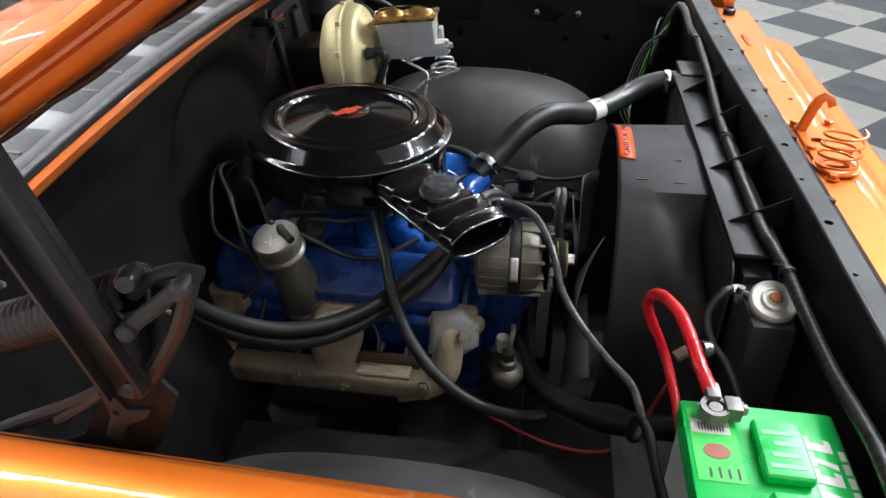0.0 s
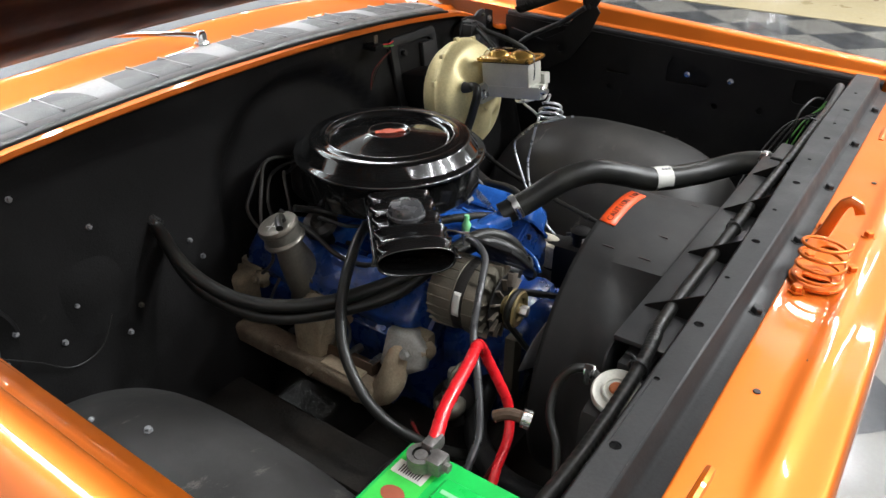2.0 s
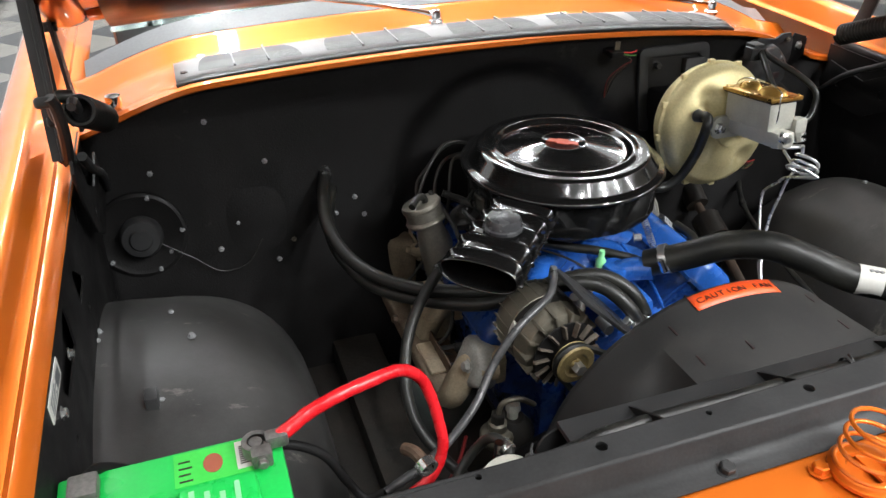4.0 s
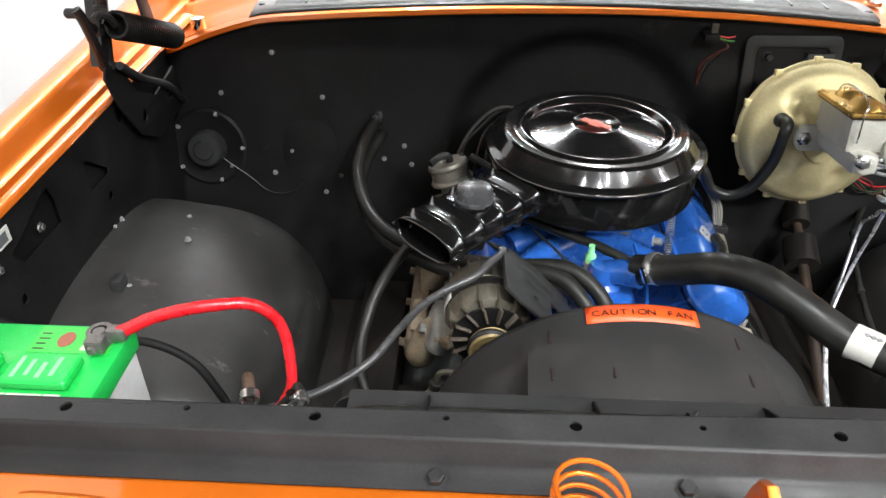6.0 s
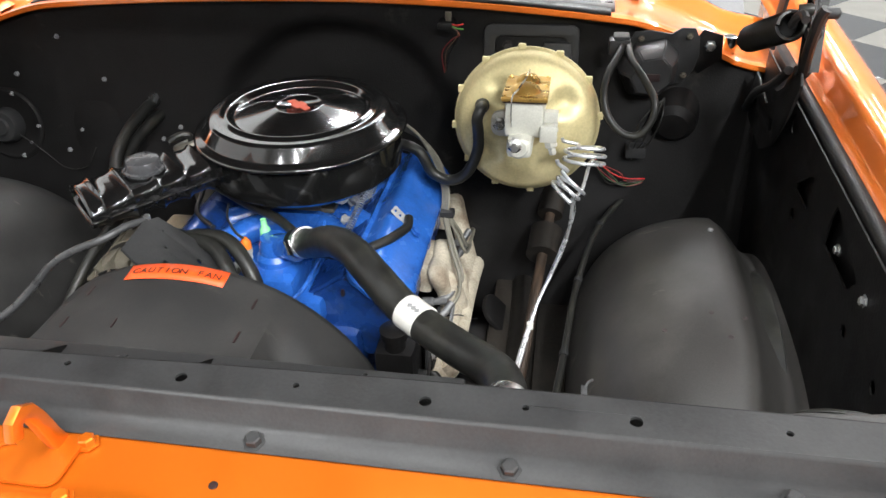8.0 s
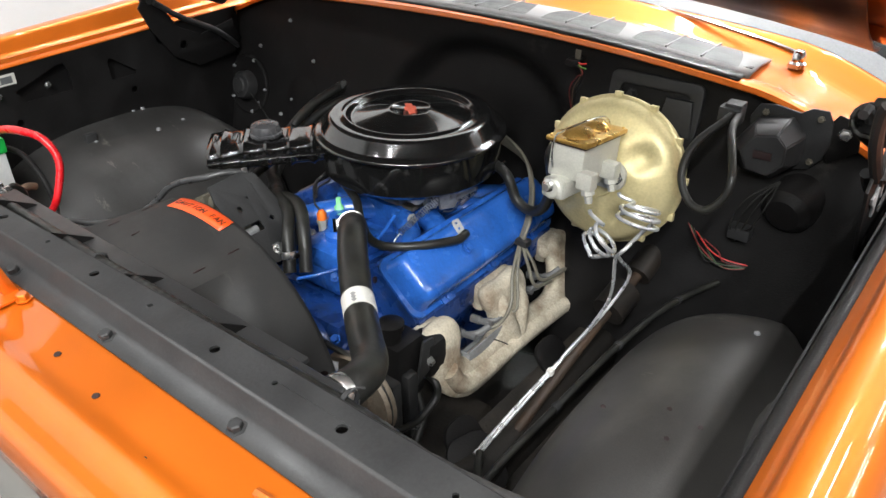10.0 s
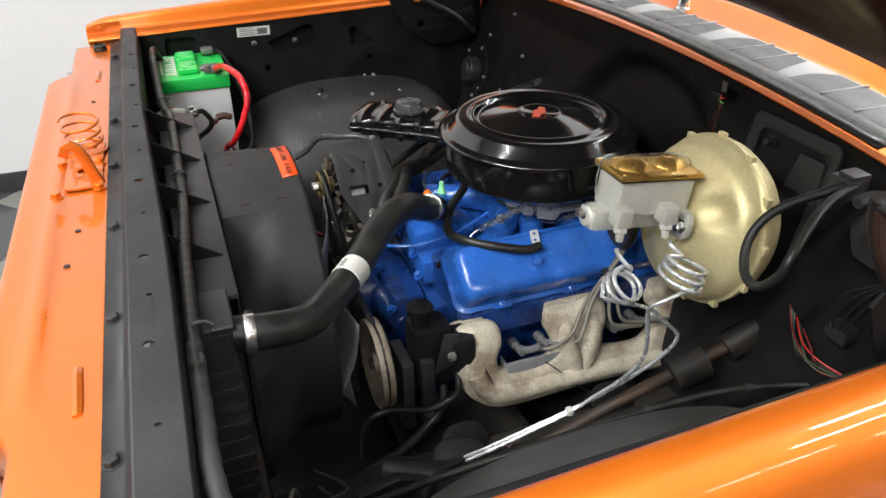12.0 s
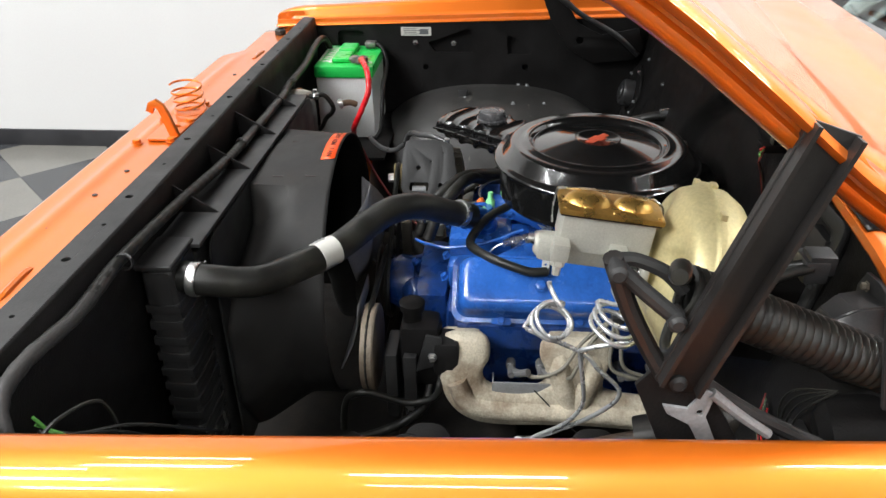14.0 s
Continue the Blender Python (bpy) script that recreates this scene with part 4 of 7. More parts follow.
part("damper", tube([(0.125, 0.742, 0.664), (0.138, 0.790, 0.672)], 0.0085, 12, raw=True), GALVANISED, carb, "small zinc damper")
part("throttle_rod", tube([(0.124, 0.735, 0.665), (0.135, 0.80, 0.672), (0.14, 0.90, 0.69)], 0.003, 8, 4), STEEL, carb)
part("base_plate", box(-0.070, 0.072, 0.672, 0.85, 0.640, 0.650, 0.004), GREY_ALLOY, carb, "carburettor base plate")
part("fuel_bowl", box(-0.05, 0.05, 0.655, 0.690, 0.652, 0.70, 0.008), GREY_ALLOY, carb)
sp0, sp1 = Vector((0.138, 0.668, 0.692)), Vector((0.119, 0.580, 0.650))
part("return_spring", tube(helix(sp0, sp1 - sp0, 0.0065, 20, (sp1 - sp0).length, 10), 0.0011, 5, raw=True), STEEL, carb, "bright coiled return spring")
part("spring_hook", tube([sp1, sp1 + Vector((0, -0.015, -0.008)), sp1 + Vector((0.004, -0.035, -0.030))], 0.0012, 5, 4), STEEL, carb)
sp2 = Vector((0.122, 0.762, 0.640))
part("damper_spring", tube(helix(sp2, (0.0, 0.062, 0.012), 0.0062, 11, 0.056, 10), 0.0012, 5, raw=True), STEEL, carb, "bright coiled damper spring")
part("spring_rod", tube([sp2, (0.122, 0.735, 0.634), (0.120, 0.712, 0.642)], 0.0014, 6, 4), STEEL, carb)
part("spring_post", tube([(0.122, 0.824, 0.652), (0.110, 0.826, 0.640), (0.09, 0.828, 0.630)], 0.003, 6, 4), GREY_ALLOY, carb)
for (hx, hy, hz), hr in (((0.105, 0.690, 0.668), 0.012), ((0.112, 0.748, 0.660), 0.008), ((0.104, 0.632, 0.655), 0.007)):
    part("fitting", hex_bolt((hx, hy, hz), (1, -0.5, 0.2), hr, 0.014), GALVANISED, carb, "zinc plated fitting")

# ---- air cleaner ----
ac = thing("air_cleaner", (0, 0.757, 0.70), "round gloss black air cleaner with snorkel on the carburettor", "air cleaner")
AC = pose(0.0, 0.757, 0.0)
lid = part("lid", lathe([(0, 0.8205), (0.039, 0.8205), (0.0405, 0.8225), (0.0430, 0.8232), (0.0455, 0.8220), (0.118, 0.8085), (0.1225, 0.8080), (0.1255, 0.8110), (0.1290, 0.8175), (0.1330, 0.8195), (0.1375, 0.8185), (0.1410, 0.8160), (0.1500, 0.8155), (0.1600, 0.8168), (0.1655, 0.8155), (0.1685, 0.8125), (0.1815, 0.7915), (0.1850, 0.7888), (0.1940, 0.7880), (0.1985, 0.7850), (0.1990, 0.7815), (0.1965, 0.7790), (0.1850, 0.7780)], AC, 96), BLACK_GLOSS, ac, "pressed gloss black lid", 60)
part("base", lathe([(0.183, 0.7790), (0.1865, 0.772), (0.1865, 0.712), (0.176, 0.702), (0.150, 0.696), (0.08, 0.696), (0.075, 0.70), (0, 0.70)], AC, 72), BLACK_GLOSS, ac, "black air cleaner base")
em = plate([(-0.031, -0.007), (-0.012, -0.007), (-0.009, -0.012), (0.013, -0.012), (0.012, -0.007), (0.031, -0.007), (0.027, 0.007), (0.009, 0.007), (0.007, 0.012), (-0.013, 0.012), (-0.011, 0.007), (-0.028, 0.007)], 0.0012, pose(0.0, 0.757, 0.8213, 0, 0, -40))
part("emblem", em, PAINT_RED, lid, "small orange-red painted emblem")
# snorkel: box section that flares to an open mouth
sa, sb = Vector((-0.105, 0.665, 0.756)), Vector((-0.292, 0.470, 0.756))
sway = (sb - sa).normalized()
sside = Vector((-sway.y, sway.x, 0))


def snork(s, a, grow=0.0):
    """A point round the snorkel's section, s along it."""
    w = (0.052 + 0.010 * s + 0.004 * max(0, s - 0.9) / 0.1) + grow
    h = 0.023 + 0.003 * s - (0.004 * max(0, 0.25 - s)) + grow
    c, d = math.cos(a), math.sin(a)
    k = 0.42 + 0.40 * max(0.0, s - 0.72) / 0.28
    return sa + (sb - sa) * s + sside * w * math.copysign(abs(c) ** k, c) + Vector((0, 0, h * math.copysign(abs(d) ** k, d) - 0.006 * s))


snk = grid(48, 30, lambda u, v: snork(v, 2 * math.pi * u, 0.0050 * (1 if (int(v * 30) % 5 == 2 and 0.2 < v < 0.95) else 0)), close_u=True)
sn = thick(part("snorkel", snk, BLACK_GLOSS, ac, "ribbed gloss black intake snorkel", 50), 0.002)
seam = None
for a in (0.0, math.pi):
    one = grid(30, 1, lambda u, v: snork(u, a) + sside * (0.009 * v * (1 if a == 0 else -1)))
    seam = merge(seam, one)
thick(part("seam", seam, BLACK_GLOSS, sn), 0.003, 0)
for k in range(6):
    p = snork(0.2 + 0.14 * k, 0.0) + sside * 0.006
    part("spot_clip", box(p.x - 0.005, p.x + 0.005, p.y - 0.005, p.y + 0.005, p.z - 0.003, p.z + 0.003, 0.0015), BLACK_GLOSS, sn)
cap_at = sa + (sb - sa) * 0.58
part("vacuum_motor", lathe([(0, 0.022), (0.018, 0.022), (0.027, 0.020), (0.030, 0.014), (0.031, 0.006), (0.034, 0.004), (0.034, 0.0), (0.030, -0.002), (0.030, -0.012)], pose(cap_at.x, cap_at.y, 0.781), 36), CAP_GREY, sn, "round glossy charcoal vacuum motor cap")

# ---- radiator, shroud ----
radiator = thing("radiator", (0, 0.08, 0.35), "black radiator with side tanks behind the core support", "radiator")
part("core", box(-0.36, 0.38, 0.050, 0.092, 0.34, 0.765, 0.004), BLACK_PLASTIC, radiator, "dark finned radiator core")
rt = box(0.38, 0.472, 0.040, 0.090, 0.25, 0.786, 0.014, segments=3)
tank = part("side_tank", rt, BLACK_PLASTIC, radiator, "black ribbed side tank")
for k in range(12):
    z = 0.38 + 0.03 * k
    part("tank_rib", box(0.3785, 0.4738, 0.0390, 0.0918, z, z + 0.015, 0.0018), BLACK_PLASTIC, tank)
part("side_tank", box(-0.462, -0.352, 0.034, 0.100, 0.34, 0.755, 0.02), BLACK_PLASTIC, radiator, "black side tank")
part("neck", lathe([(0.019, -0.03), (0.019, 0.02), (0, 0.02)], aim((0.441, 0.088, 0.758), (0.05, 1, -0.05)), 20), BLACK_PLASTIC, radiator)
part("filler_cap", lathe([(0, 0.012), (0.010, 0.011), (0.012, 0.008), (0.0155, 0.0075), (0.017, 0.0105), (0.019, 0.0105), (0.0205, 0.0055), (0.028, 0.005), (0.033, 0.007), (0.036, 0.003), (0.036, -0.006), (0.030, -0.008), (0.030, -0.02)], pose(-0.421, 0.066, 0.768, 0, -24, 0) @ Matrix.Scale(0.88, 4), 36), ALLOY, radiator, "bright pressed radiator cap")
part("cap_rivet", lathe([(0, 0.003), (0.007, 0.002), (0.009, 0), (0, -0.001)], pose(-0.4255, 0.066, 0.7782, 0, -24, 0), 14), RUST_CAP, radiator)
part("top_panel", box(-0.343, 0.40, 0.036, 0.108, 0.784, 0.792, 0.003), BLACK_PLASTIC, radiator, "black radiator top panel")
part("top_clamp", box(0.385, 0.478, 0.036, 0.094, 0.786, 0.797, 0.005, segments=3), BLACK_PLASTIC, radiator)
shroud = thing("fan_shroud", (0, 0.17, 0.35), "black plastic fan shroud with a caution sticker", "fan shroud")
SC = (0.0, 0.53)   # centre of the round opening, x and z


def shroud_sheet(u, v):
    """From the radiator flange (v 0) to the round rear lip (v 1): a flat crown between two creases, hollow cheeks beside it."""
    f = -150 + 300 * u
    g, sg = abs(f), (1 if f >= 0 else -1)
    c = radians(f)
    xc, zc = SC[0] + 0.277 * math.sin(c), SC[1] + 0.277 * math.cos(c)
    line = [(0, 0.0, 0.783), (30.5, 0.146, 0.777), (34.0, 0.158, 0.705), (60, 0.300, 0.660), (82, 0.360, 0.600), (110, 0.360, 0.440), (150, 0.300, 0.335)]
    for (g0, x0, z0), (g1, x1, z1) in zip(line, line[1:]):
        if g <= g1 + 1e-6:
            k = (g - g0) / (g1 - g0)
            xr, zr = sg * (x0 + (x1 - x0) * k), z0 + (z1 - z0) * k
            break
    s = v
    if g > 31:
        s = min(1.0, v / 0.62)
        s = s * s * (3 - 2 * s)
    return (xr + (xc - xr) * s, 0.110 + 0.148 * v, zr + (zc - zr) * s)


sh = part("shell", grid(100, 18, shroud_sheet), SHROUD, shroud, "moulded black shroud shell", 28)
thick(sh, 0.003)
part("face_plate", plate(rounded(-0.366, 0.366, 0.33, 0.781, 0.03, 4), 0.003, Matrix(((1, 0, 0, 0), (0, 0, 1, 0.1075), (0, 1, 0, 0), (0, 0, 0, 1))), [circle(SC[0], SC[1], 0.235, 40)]), BLACK_PLASTIC, shroud, "flat black flange against the radiator")
for f, v in ((-24, 0.30), (-24, 0.72), (-9, 0.30), (24, 0.30), (24, 0.72)):
    p = Vector(shroud_sheet(0.5 + f / 300, v))
    part("slot", box(p.x - 0.0015, p.x + 0.0015, p.y - 0.010, p.y + 0.010, p.z - 0.004, p.z + 0.001, 0.0006), INK, sh)
# sticker laid on the crown, with its lettering
lab = part("sticker", grid(16, 2, lambda u, v: (0.2775 * math.sin(-0.25 + 0.50 * u), 0.227 + 0.028 * v, SC[1] + 0.2725 + 0.0042 * (v - 1) + 0.2775 * (math.cos(-0.25 + 0.50 * u) - 1) * (0.86 + 0.14 * v) + 0.0052)), RED_STICKER, sh, "orange-red caution sticker", 60)
thick(lab, 0.0006, 1.0)
for k, ch in enumerate("CAUTION FAN"):
    a = -0.205 + 0.41 * k / 10
    if ch != " ":
        words("letter", ch, 0.0150, Matrix.Translation((0.2780 * math.sin(a), 0.241, SC[1] + 0.2772 + 0.2780 * (math.cos(a) - 1) * 0.93)) @ Matrix.Rotation(a, 4, "Y"), INK, lab)

# ---- hoses ----


def hose(name, points, r, label, material=None, category="hose", seg=14):
    ob = part(name, tube(points, r, seg, 10), material or RUBBER, None, label, 60)
    return tagged(ob, category=category)


upper = hose("radiator_hose", [(0.441, 0.092, 0.758), (0.444, 0.115, 0.756), (0.441, 0.140, 0.752), (0.430, 0.170, 0.743), (0.407, 0.200, 0.733), (0.37, 0.230, 0.728), (0.296, 0.291, 0.727), (0.235, 0.345, 0.748), (0.195, 0.385, 0.757), (0.15, 0.43, 0.742), (0.10, 0.475, 0.705), (0.055, 0.515, 0.676)], 0.0245, "thick black rubber upper radiator hose", seg=24)
band_line = [Vector((0.322, 0.2695, 0.7270)), Vector((0.2935, 0.2931, 0.7280))]
part("label_band", tube(band_line, 0.0252, 24, raw=True), WHITE, upper, "white paper label wrapped round the hose")
for k in range(3):
    q = band_line[0].lerp(band_line[1], 0.3 + 0.2 * k)
    part("print_bar", box(q.x - 0.003, q.x + 0.003, q.y - 0.012, q.y - 0.006, q.z + 0.0235, q.z + 0.0250), VENT, upper)


def clamp(at, way, r, parent):
    c = part("hose_clamp", lathe([(r - 0.001, -0.007), (r + 0.0015, -0.007), (r + 0.0022, -0.005), (r + 0.0022, 0.005), (r + 0.0015, 0.007), (r - 0.001, 0.007)], aim(at, way), 32), STEEL, parent, "bright worm-drive hose clamp")
    m = aim(at, way)
    sc = tube([m @ Vector((r + 0.004, -0.010, 0)), m @ Vector((r + 0.004, 0.014, 0))], 0.0055, 8, raw=True)
    part("screw", sc, CHROME, parent)


clamp((0.444, 0.112, 0.7562), (0.05, 1, -0.08), 0.0248, upper)
clamp((0.078, 0.495, 0.692), (-0.6, 0.55, -0.42), 0.0248, upper)
h1 = hose("heater_hose", [(-0.426, 0.985, 0.720), (-0.436, 0.950, 0.714), (-0.452, 0.89, 0.690), (-0.452, 0.83, 0.664), (-0.430, 0.765, 0.638), (-0.39, 0.702, 0.626), (-0.33, 0.640, 0.627), (-0.25, 0.590, 0.635), (-0.20, 0.55, 0.655), (-0.13, 0.50, 0.680), (-0.07, 0.47, 0.685), (-0.03, 0.43, 0.655), (-0.005, 0.405, 0.60)], 0.0125, "black rubber heater hose looping from firewall to water pump")
hose("heater_hose", [(-0.415, 0.985, 0.690), (-0.428, 0.945, 0.682), (-0.444, 0.89, 0.660), (-0.446, 0.83, 0.634), (-0.425, 0.765, 0.610), (-0.385, 0.70, 0.598), (-0.31, 0.625, 0.604), (-0.24, 0.565, 0.622), (-0.18, 0.535, 0.650), (-0.12, 0.51, 0.680), (-0.055, 0.487, 0.690), (-0.008, 0.452, 0.662), (0.018, 0.425, 0.600)], 0.0125, "black rubber heater hose beside the other one")
part("fitting", lathe([(0, 0), (0.011, 0), (0.011, 0.03), (0, 0.03)], aim((-0.428, 0.965, 0.724), (0, 1, 0.2)), 14), STEEL, h1)
clamp((-0.015, 0.415, 0.632), (0.2, -0.2, -1), 0.0125, h1)
hose("vacuum_hose", [(-0.15, 0.665, 0.690), (-0.08, 0.632, 0.676), (-0.03, 0.610, 0.670), (0.0, 0.588, 0.671), (0.045, 0.550, 0.668), (0.090, 0.524, 0.656), (0.130, 0.517, 0.656), (0.165, 0.530, 0.660), (0.195, 0.560, 0.660), (0.214, 0.596, 0.656), (0.222, 0.630, 0.650), (0.219, 0.658, 0.650)], 0.0085, "thin black hose curving across the valve cover")
hose("breather_hose", [(-0.19, 0.665, 0.715), (-0.235, 0.650, 0.705), (-0.275, 0.633, 0.688), (-0.318, 0.615, 0.655), (-0.354, 0.592, 0.618), (-0.380, 0.564, 0.583), (-0.396, 0.53, 0.55), (-0.405, 0.487, 0.517), (-0.398, 0.437, 0.485), (-0.36, 0.385, 0.44), (-0.31, 0.35, 0.40)], 0.010, "black hose hanging from the snorkel in a long loop")
hose("booster_hose", [(0.340, 0.782, 0.822), (0.338, 0.764, 0.822), (0.333, 0.757, 0.806), (0.334, 0.765, 0.775), (0.331, 0.775, 0.735), (0.311, 0.785, 0.684), (0.278, 0.793, 0.660), (0.240, 0.797, 0.672), (0.214, 0.80, 0.715), (0.17, 0.82, 0.72), (0.12, 0.85, 0.70)], 0.0105, "black vacuum hose from brake booster to engine")

# ---- alternator ----
alt = thing("alternator", (-0.20, 0.41, 0.57), "dull grey alternator with a brass-tinted pulley", "alternator")
AM = aim((-0.184, 0.368, 0.649), (-0.08, 1, 0.0)) @ Matrix.Diagonal((0.93, 0.93, 1.0, 1))
part("front_housing", lathe([(0, 0.010), (0.022, 0.010), (0.050, 0.010), (0.064, 0.016), (0.069, 0.028), (0.071, 0.045), (0.067, 0.047), (0.067, 0.052)], AM, 40), GREY_ALLOY, alt, "cast front housing")
part("stator", lathe([(0.068, 0.045), (0.0695, 0.048), (0.0695, 0.066), (0.068, 0.069)], AM, 40), GREASY, alt)
part("rear_housing", lathe([(0.067, 0.064), (0.071, 0.067), (0.071, 0.098), (0.062, 0.118), (0.03, 0.124), (0, 0.124)], AM, 40), GREY_ALLOY, alt, "cast rear housing")
fan_ob = part("fan", lathe([(0, -0.005), (0.034, -0.005), (0.060, -0.003), (0.061, -0.001), (0.034, 0.003), (0, 0.003)], AM, 40), BLACK_BAY, alt, "dark finned cooling fan")
fin = box(0.036, 0.063, -0.0020, 0.0020, -0.012, -0.003, 0.0008)
for k in range(14):
    bm_ = fin.copy()
    bmesh.ops.transform(bm_, matrix=AM @ Matrix.Rotation(2 * math.pi * k / 14, 4, "Z") @ Matrix.Rotation(0.35, 4, "X"), verts=bm_.verts)
    part("fin", bm_, FAN_DARK, fan_ob)
fin.free()
for k in range(14):
    bm_ = box(0.050, 0.0718, -0.0025, 0.0025, 0.006, 0.046, 0.001)
    bmesh.ops.transform(bm_, matrix=AM @ Matrix.Rotation(2 * math.pi * k / 14, 4, "Z"), verts=bm_.verts)
    part("housing_web", bm_, GREY_ALLOY, alt)
for k in range(22):
    a = 2 * math.pi * k / 22
    part("rear_fin", box(0.066, 0.0722, -0.0012, 0.0012, 0.070, 0.115, 0.001), GREY_ALLOY, alt).data.transform(Matrix.Translation(-ORIGIN[alt]) @ AM @ Matrix.Rotation(a, 4, "Z") @ Matrix.Translation(ORIGIN[alt]))
PULLEY_Y = surface("yellowed_zinc", (0.27, 0.205, 0.09), 0.5, 0.4, vary=0.3, scale=50, bump=0.15, dust=(0.08, 0.05, 0.03), dust_amount=0.6)
ap_ = part("pulley", lathe([(0, -0.038), (0.010, -0.038), (0.011, -0.032), (0.020, -0.032), (0.023, -0.036), (0.033, -0.036), (0.036, -0.033), (0.029, -0.026), (0.036, -0.018), (0.033, -0.016), (0.018, -0.014), (0.018, 0)], AM, 36), PULLEY_Y, alt, "brass-tinted belt pulley")
part("nut", lathe([(0, -0.050), (0.010, -0.050), (0.011, -0.048), (0.011, -0.036)], AM, 6), STEEL, ap_)
side_way = Vector((-0.97, 0.0, 0.24))
LA = math.atan2(side_way.dot(AM.to_3x3() @ Vector((0, 1, 0))), side_way.dot(AM.to_3x3() @ Vector((1, 0, 0))))
lbm = grid(6, 3, lambda u, v: AM @ Vector((0.0722 * math.cos(LA - 0.33 + 0.66 * u), 0.0722 * math.sin(LA - 0.33 + 0.66 * u), 0.050 + 0.014 * v)))
thick(part("paper_label", lbm, WHITE, alt, "white printed paper label"), 0.0006)
# bracket: black plate with slots, from the alternator's ear to the engine
BR = Matrix(((0.72, 0, 0.69, -0.100), (0, 1, 0, 0.410), (-0.69, 0, 0.72, 0.684), (0, 0, 0, 1)))
br = plate([(-0.088, -0.044), (-0.06, -0.050), (0.02, -0.050), (0.095, -0.020), (0.10, 0.03), (0.06, 0.068), (0.03, 0.074), (-0.06, 0.060), (-0.080, 0.056), (-0.092, 0.03)], 0.006, BR, [circle(-0.025, -0.015, 0.0062), rounded(0.008, 0.030, -0.033, 0.010, 0.006, 3), circle(0.015, 0.034, 0.0058), circle(-0.040, 0.012, 0.0035), circle(0.055, 0.040, 0.005), circle(-0.060, 0.038, 0.002)], 0.001)
brk = part("alternator_bracket", br, BLACK_SUPPORT, None, "black drilled alternator bracket plate")
tagged(brk, category="bracket")
part("spacer", lathe([(0, 0), (0.009, 0), (0.009, 0.03), (0, 0.03)], aim(BR @ Vector((0.019, -0.028, -0.016)), (0, 1, 0)), 14), GALVANISED, brk, "pale zinc spacer behind the window of the plate")
part("bolt", hex_bolt(BR @ Vector((0.075, 0.005, 0.004)), BR.to_3x3() @ Vector((0, 0, 1)), 0.009, 0.010), STEEL, brk)
part("terminal", lathe([(0, 0.02), (0.006, 0.018), (0.007, 0), (0, 0)], aim((-0.168, 0.454, 0.733), (0, 0, 1)), 10), STEEL, brk)
hose("alternator_cable", [(-0.168, 0.452, 0.744), (-0.185, 0.420, 0.750), (-0.208, 0.391, 0.744), (-0.250, 0.370, 0.732), (-0.285, 0.355, 0.713), (-0.319, 0.340, 0.678), (-0.358, 0.307, 0.645), (-0.412, 0.268, 0.630), (-0.465, 0.236, 0.630), (-0.515, 0.223, 0.617)], 0.0062, "dark grey sleeved alternator cable hanging to the battery", CABLE_DARK, "cable", 10)

# ---- power steering pump ----
pump = thing("power_steering_pump", (0.24, 0.40, 0.42), "black power steering pump beside the engine", "pump")
part("reservoir", box(0.205, 0.275, 0.392, 0.468, 0.42, 0.555, 0.018), BLACK_BAY, pump, "black pump reservoir")
part("filler_neck", lathe([(0.018, 0), (0.018, 0.022), (0.023, 0.024), (0.024, 0.038), (0.018, 0.042), (0, 0.042)], pose(0.240, 0.415, 0.552), 20), BLACK_BAY, pump, "black filler cap")
part("bracket", box(0.20, 0.285, 0.365, 0.388, 0.35, 0.50, 0.006), BLACK_SUPPORT, pump)
part("strap", box(0.272, 0.290, 0.40, 0.425, 0.36, 0.50, 0.004), BLACK_SUPPORT, pump, "black slotted mounting strap")
part("clip_plate", plate([(0.425, 0.47), (0.475, 0.49), (0.47, 0.545), (0.445, 0.55)], 0.006, Matrix(((0, 0, 1, 0.287), (1, 0, 0, 0), (0, 1, 0, 0), (0, 0, 0, 1))), (), 0.0015), BLACK_SUPPORT, pump)
part("bolt", hex_bolt((0.29, 0.412, 0.385), (1, 0, 0), 0.008, 0.008), STEEL, pump)
part("bolt", hex_bolt((0.292, 0.455, 0.505), (1, 0, 0), 0.007, 0.008), STEEL, pump)
part("rubber_block", box(0.235, 0.295, 0.455, 0.505, 0.46, 0.535, 0.014), BLACK_BAY, pump)
part("pulley", lathe([(0, 0.004), (0.016, 0.004), (0.018, 0.010), (0.026, 0.011), (0.030, 0.016), (0.066, 0.016), (0.071, 0.012), (0.078, 0.001), (0.082, 0.0), (0.0835, 0.003), (0.0835, 0.021), (0.081, 0.024), (0.05, 0.024), (0, 0.024)], aim((0.229, 0.322, 0.478), (0, 1, 0)), 44), PULLEY_TAN, pump, "rusty dished steel pulley")
part("hub", lathe([(0, -0.002), (0.009, -0.002), (0.010, 0.0), (0.011, 0.006)], aim((0.229, 0.322, 0.478), (0, 1, 0)), 20), GREASY, pump)
belt("belt", (0, 0.485), 0.075, (0.229, 0.478), 0.079, 0.333, pump)
belt("belt", (-0.182, 0.649), 0.030, (0, 0.485), 0.075, 0.342, alt)
hose("power_steering_hose", [(0.25, 0.45, 0.44), (0.285, 0.44, 0.39), (0.30, 0.40, 0.355), (0.33, 0.34, 0.345), (0.36, 0.27, 0.35)], 0.009, "black power steering hose")

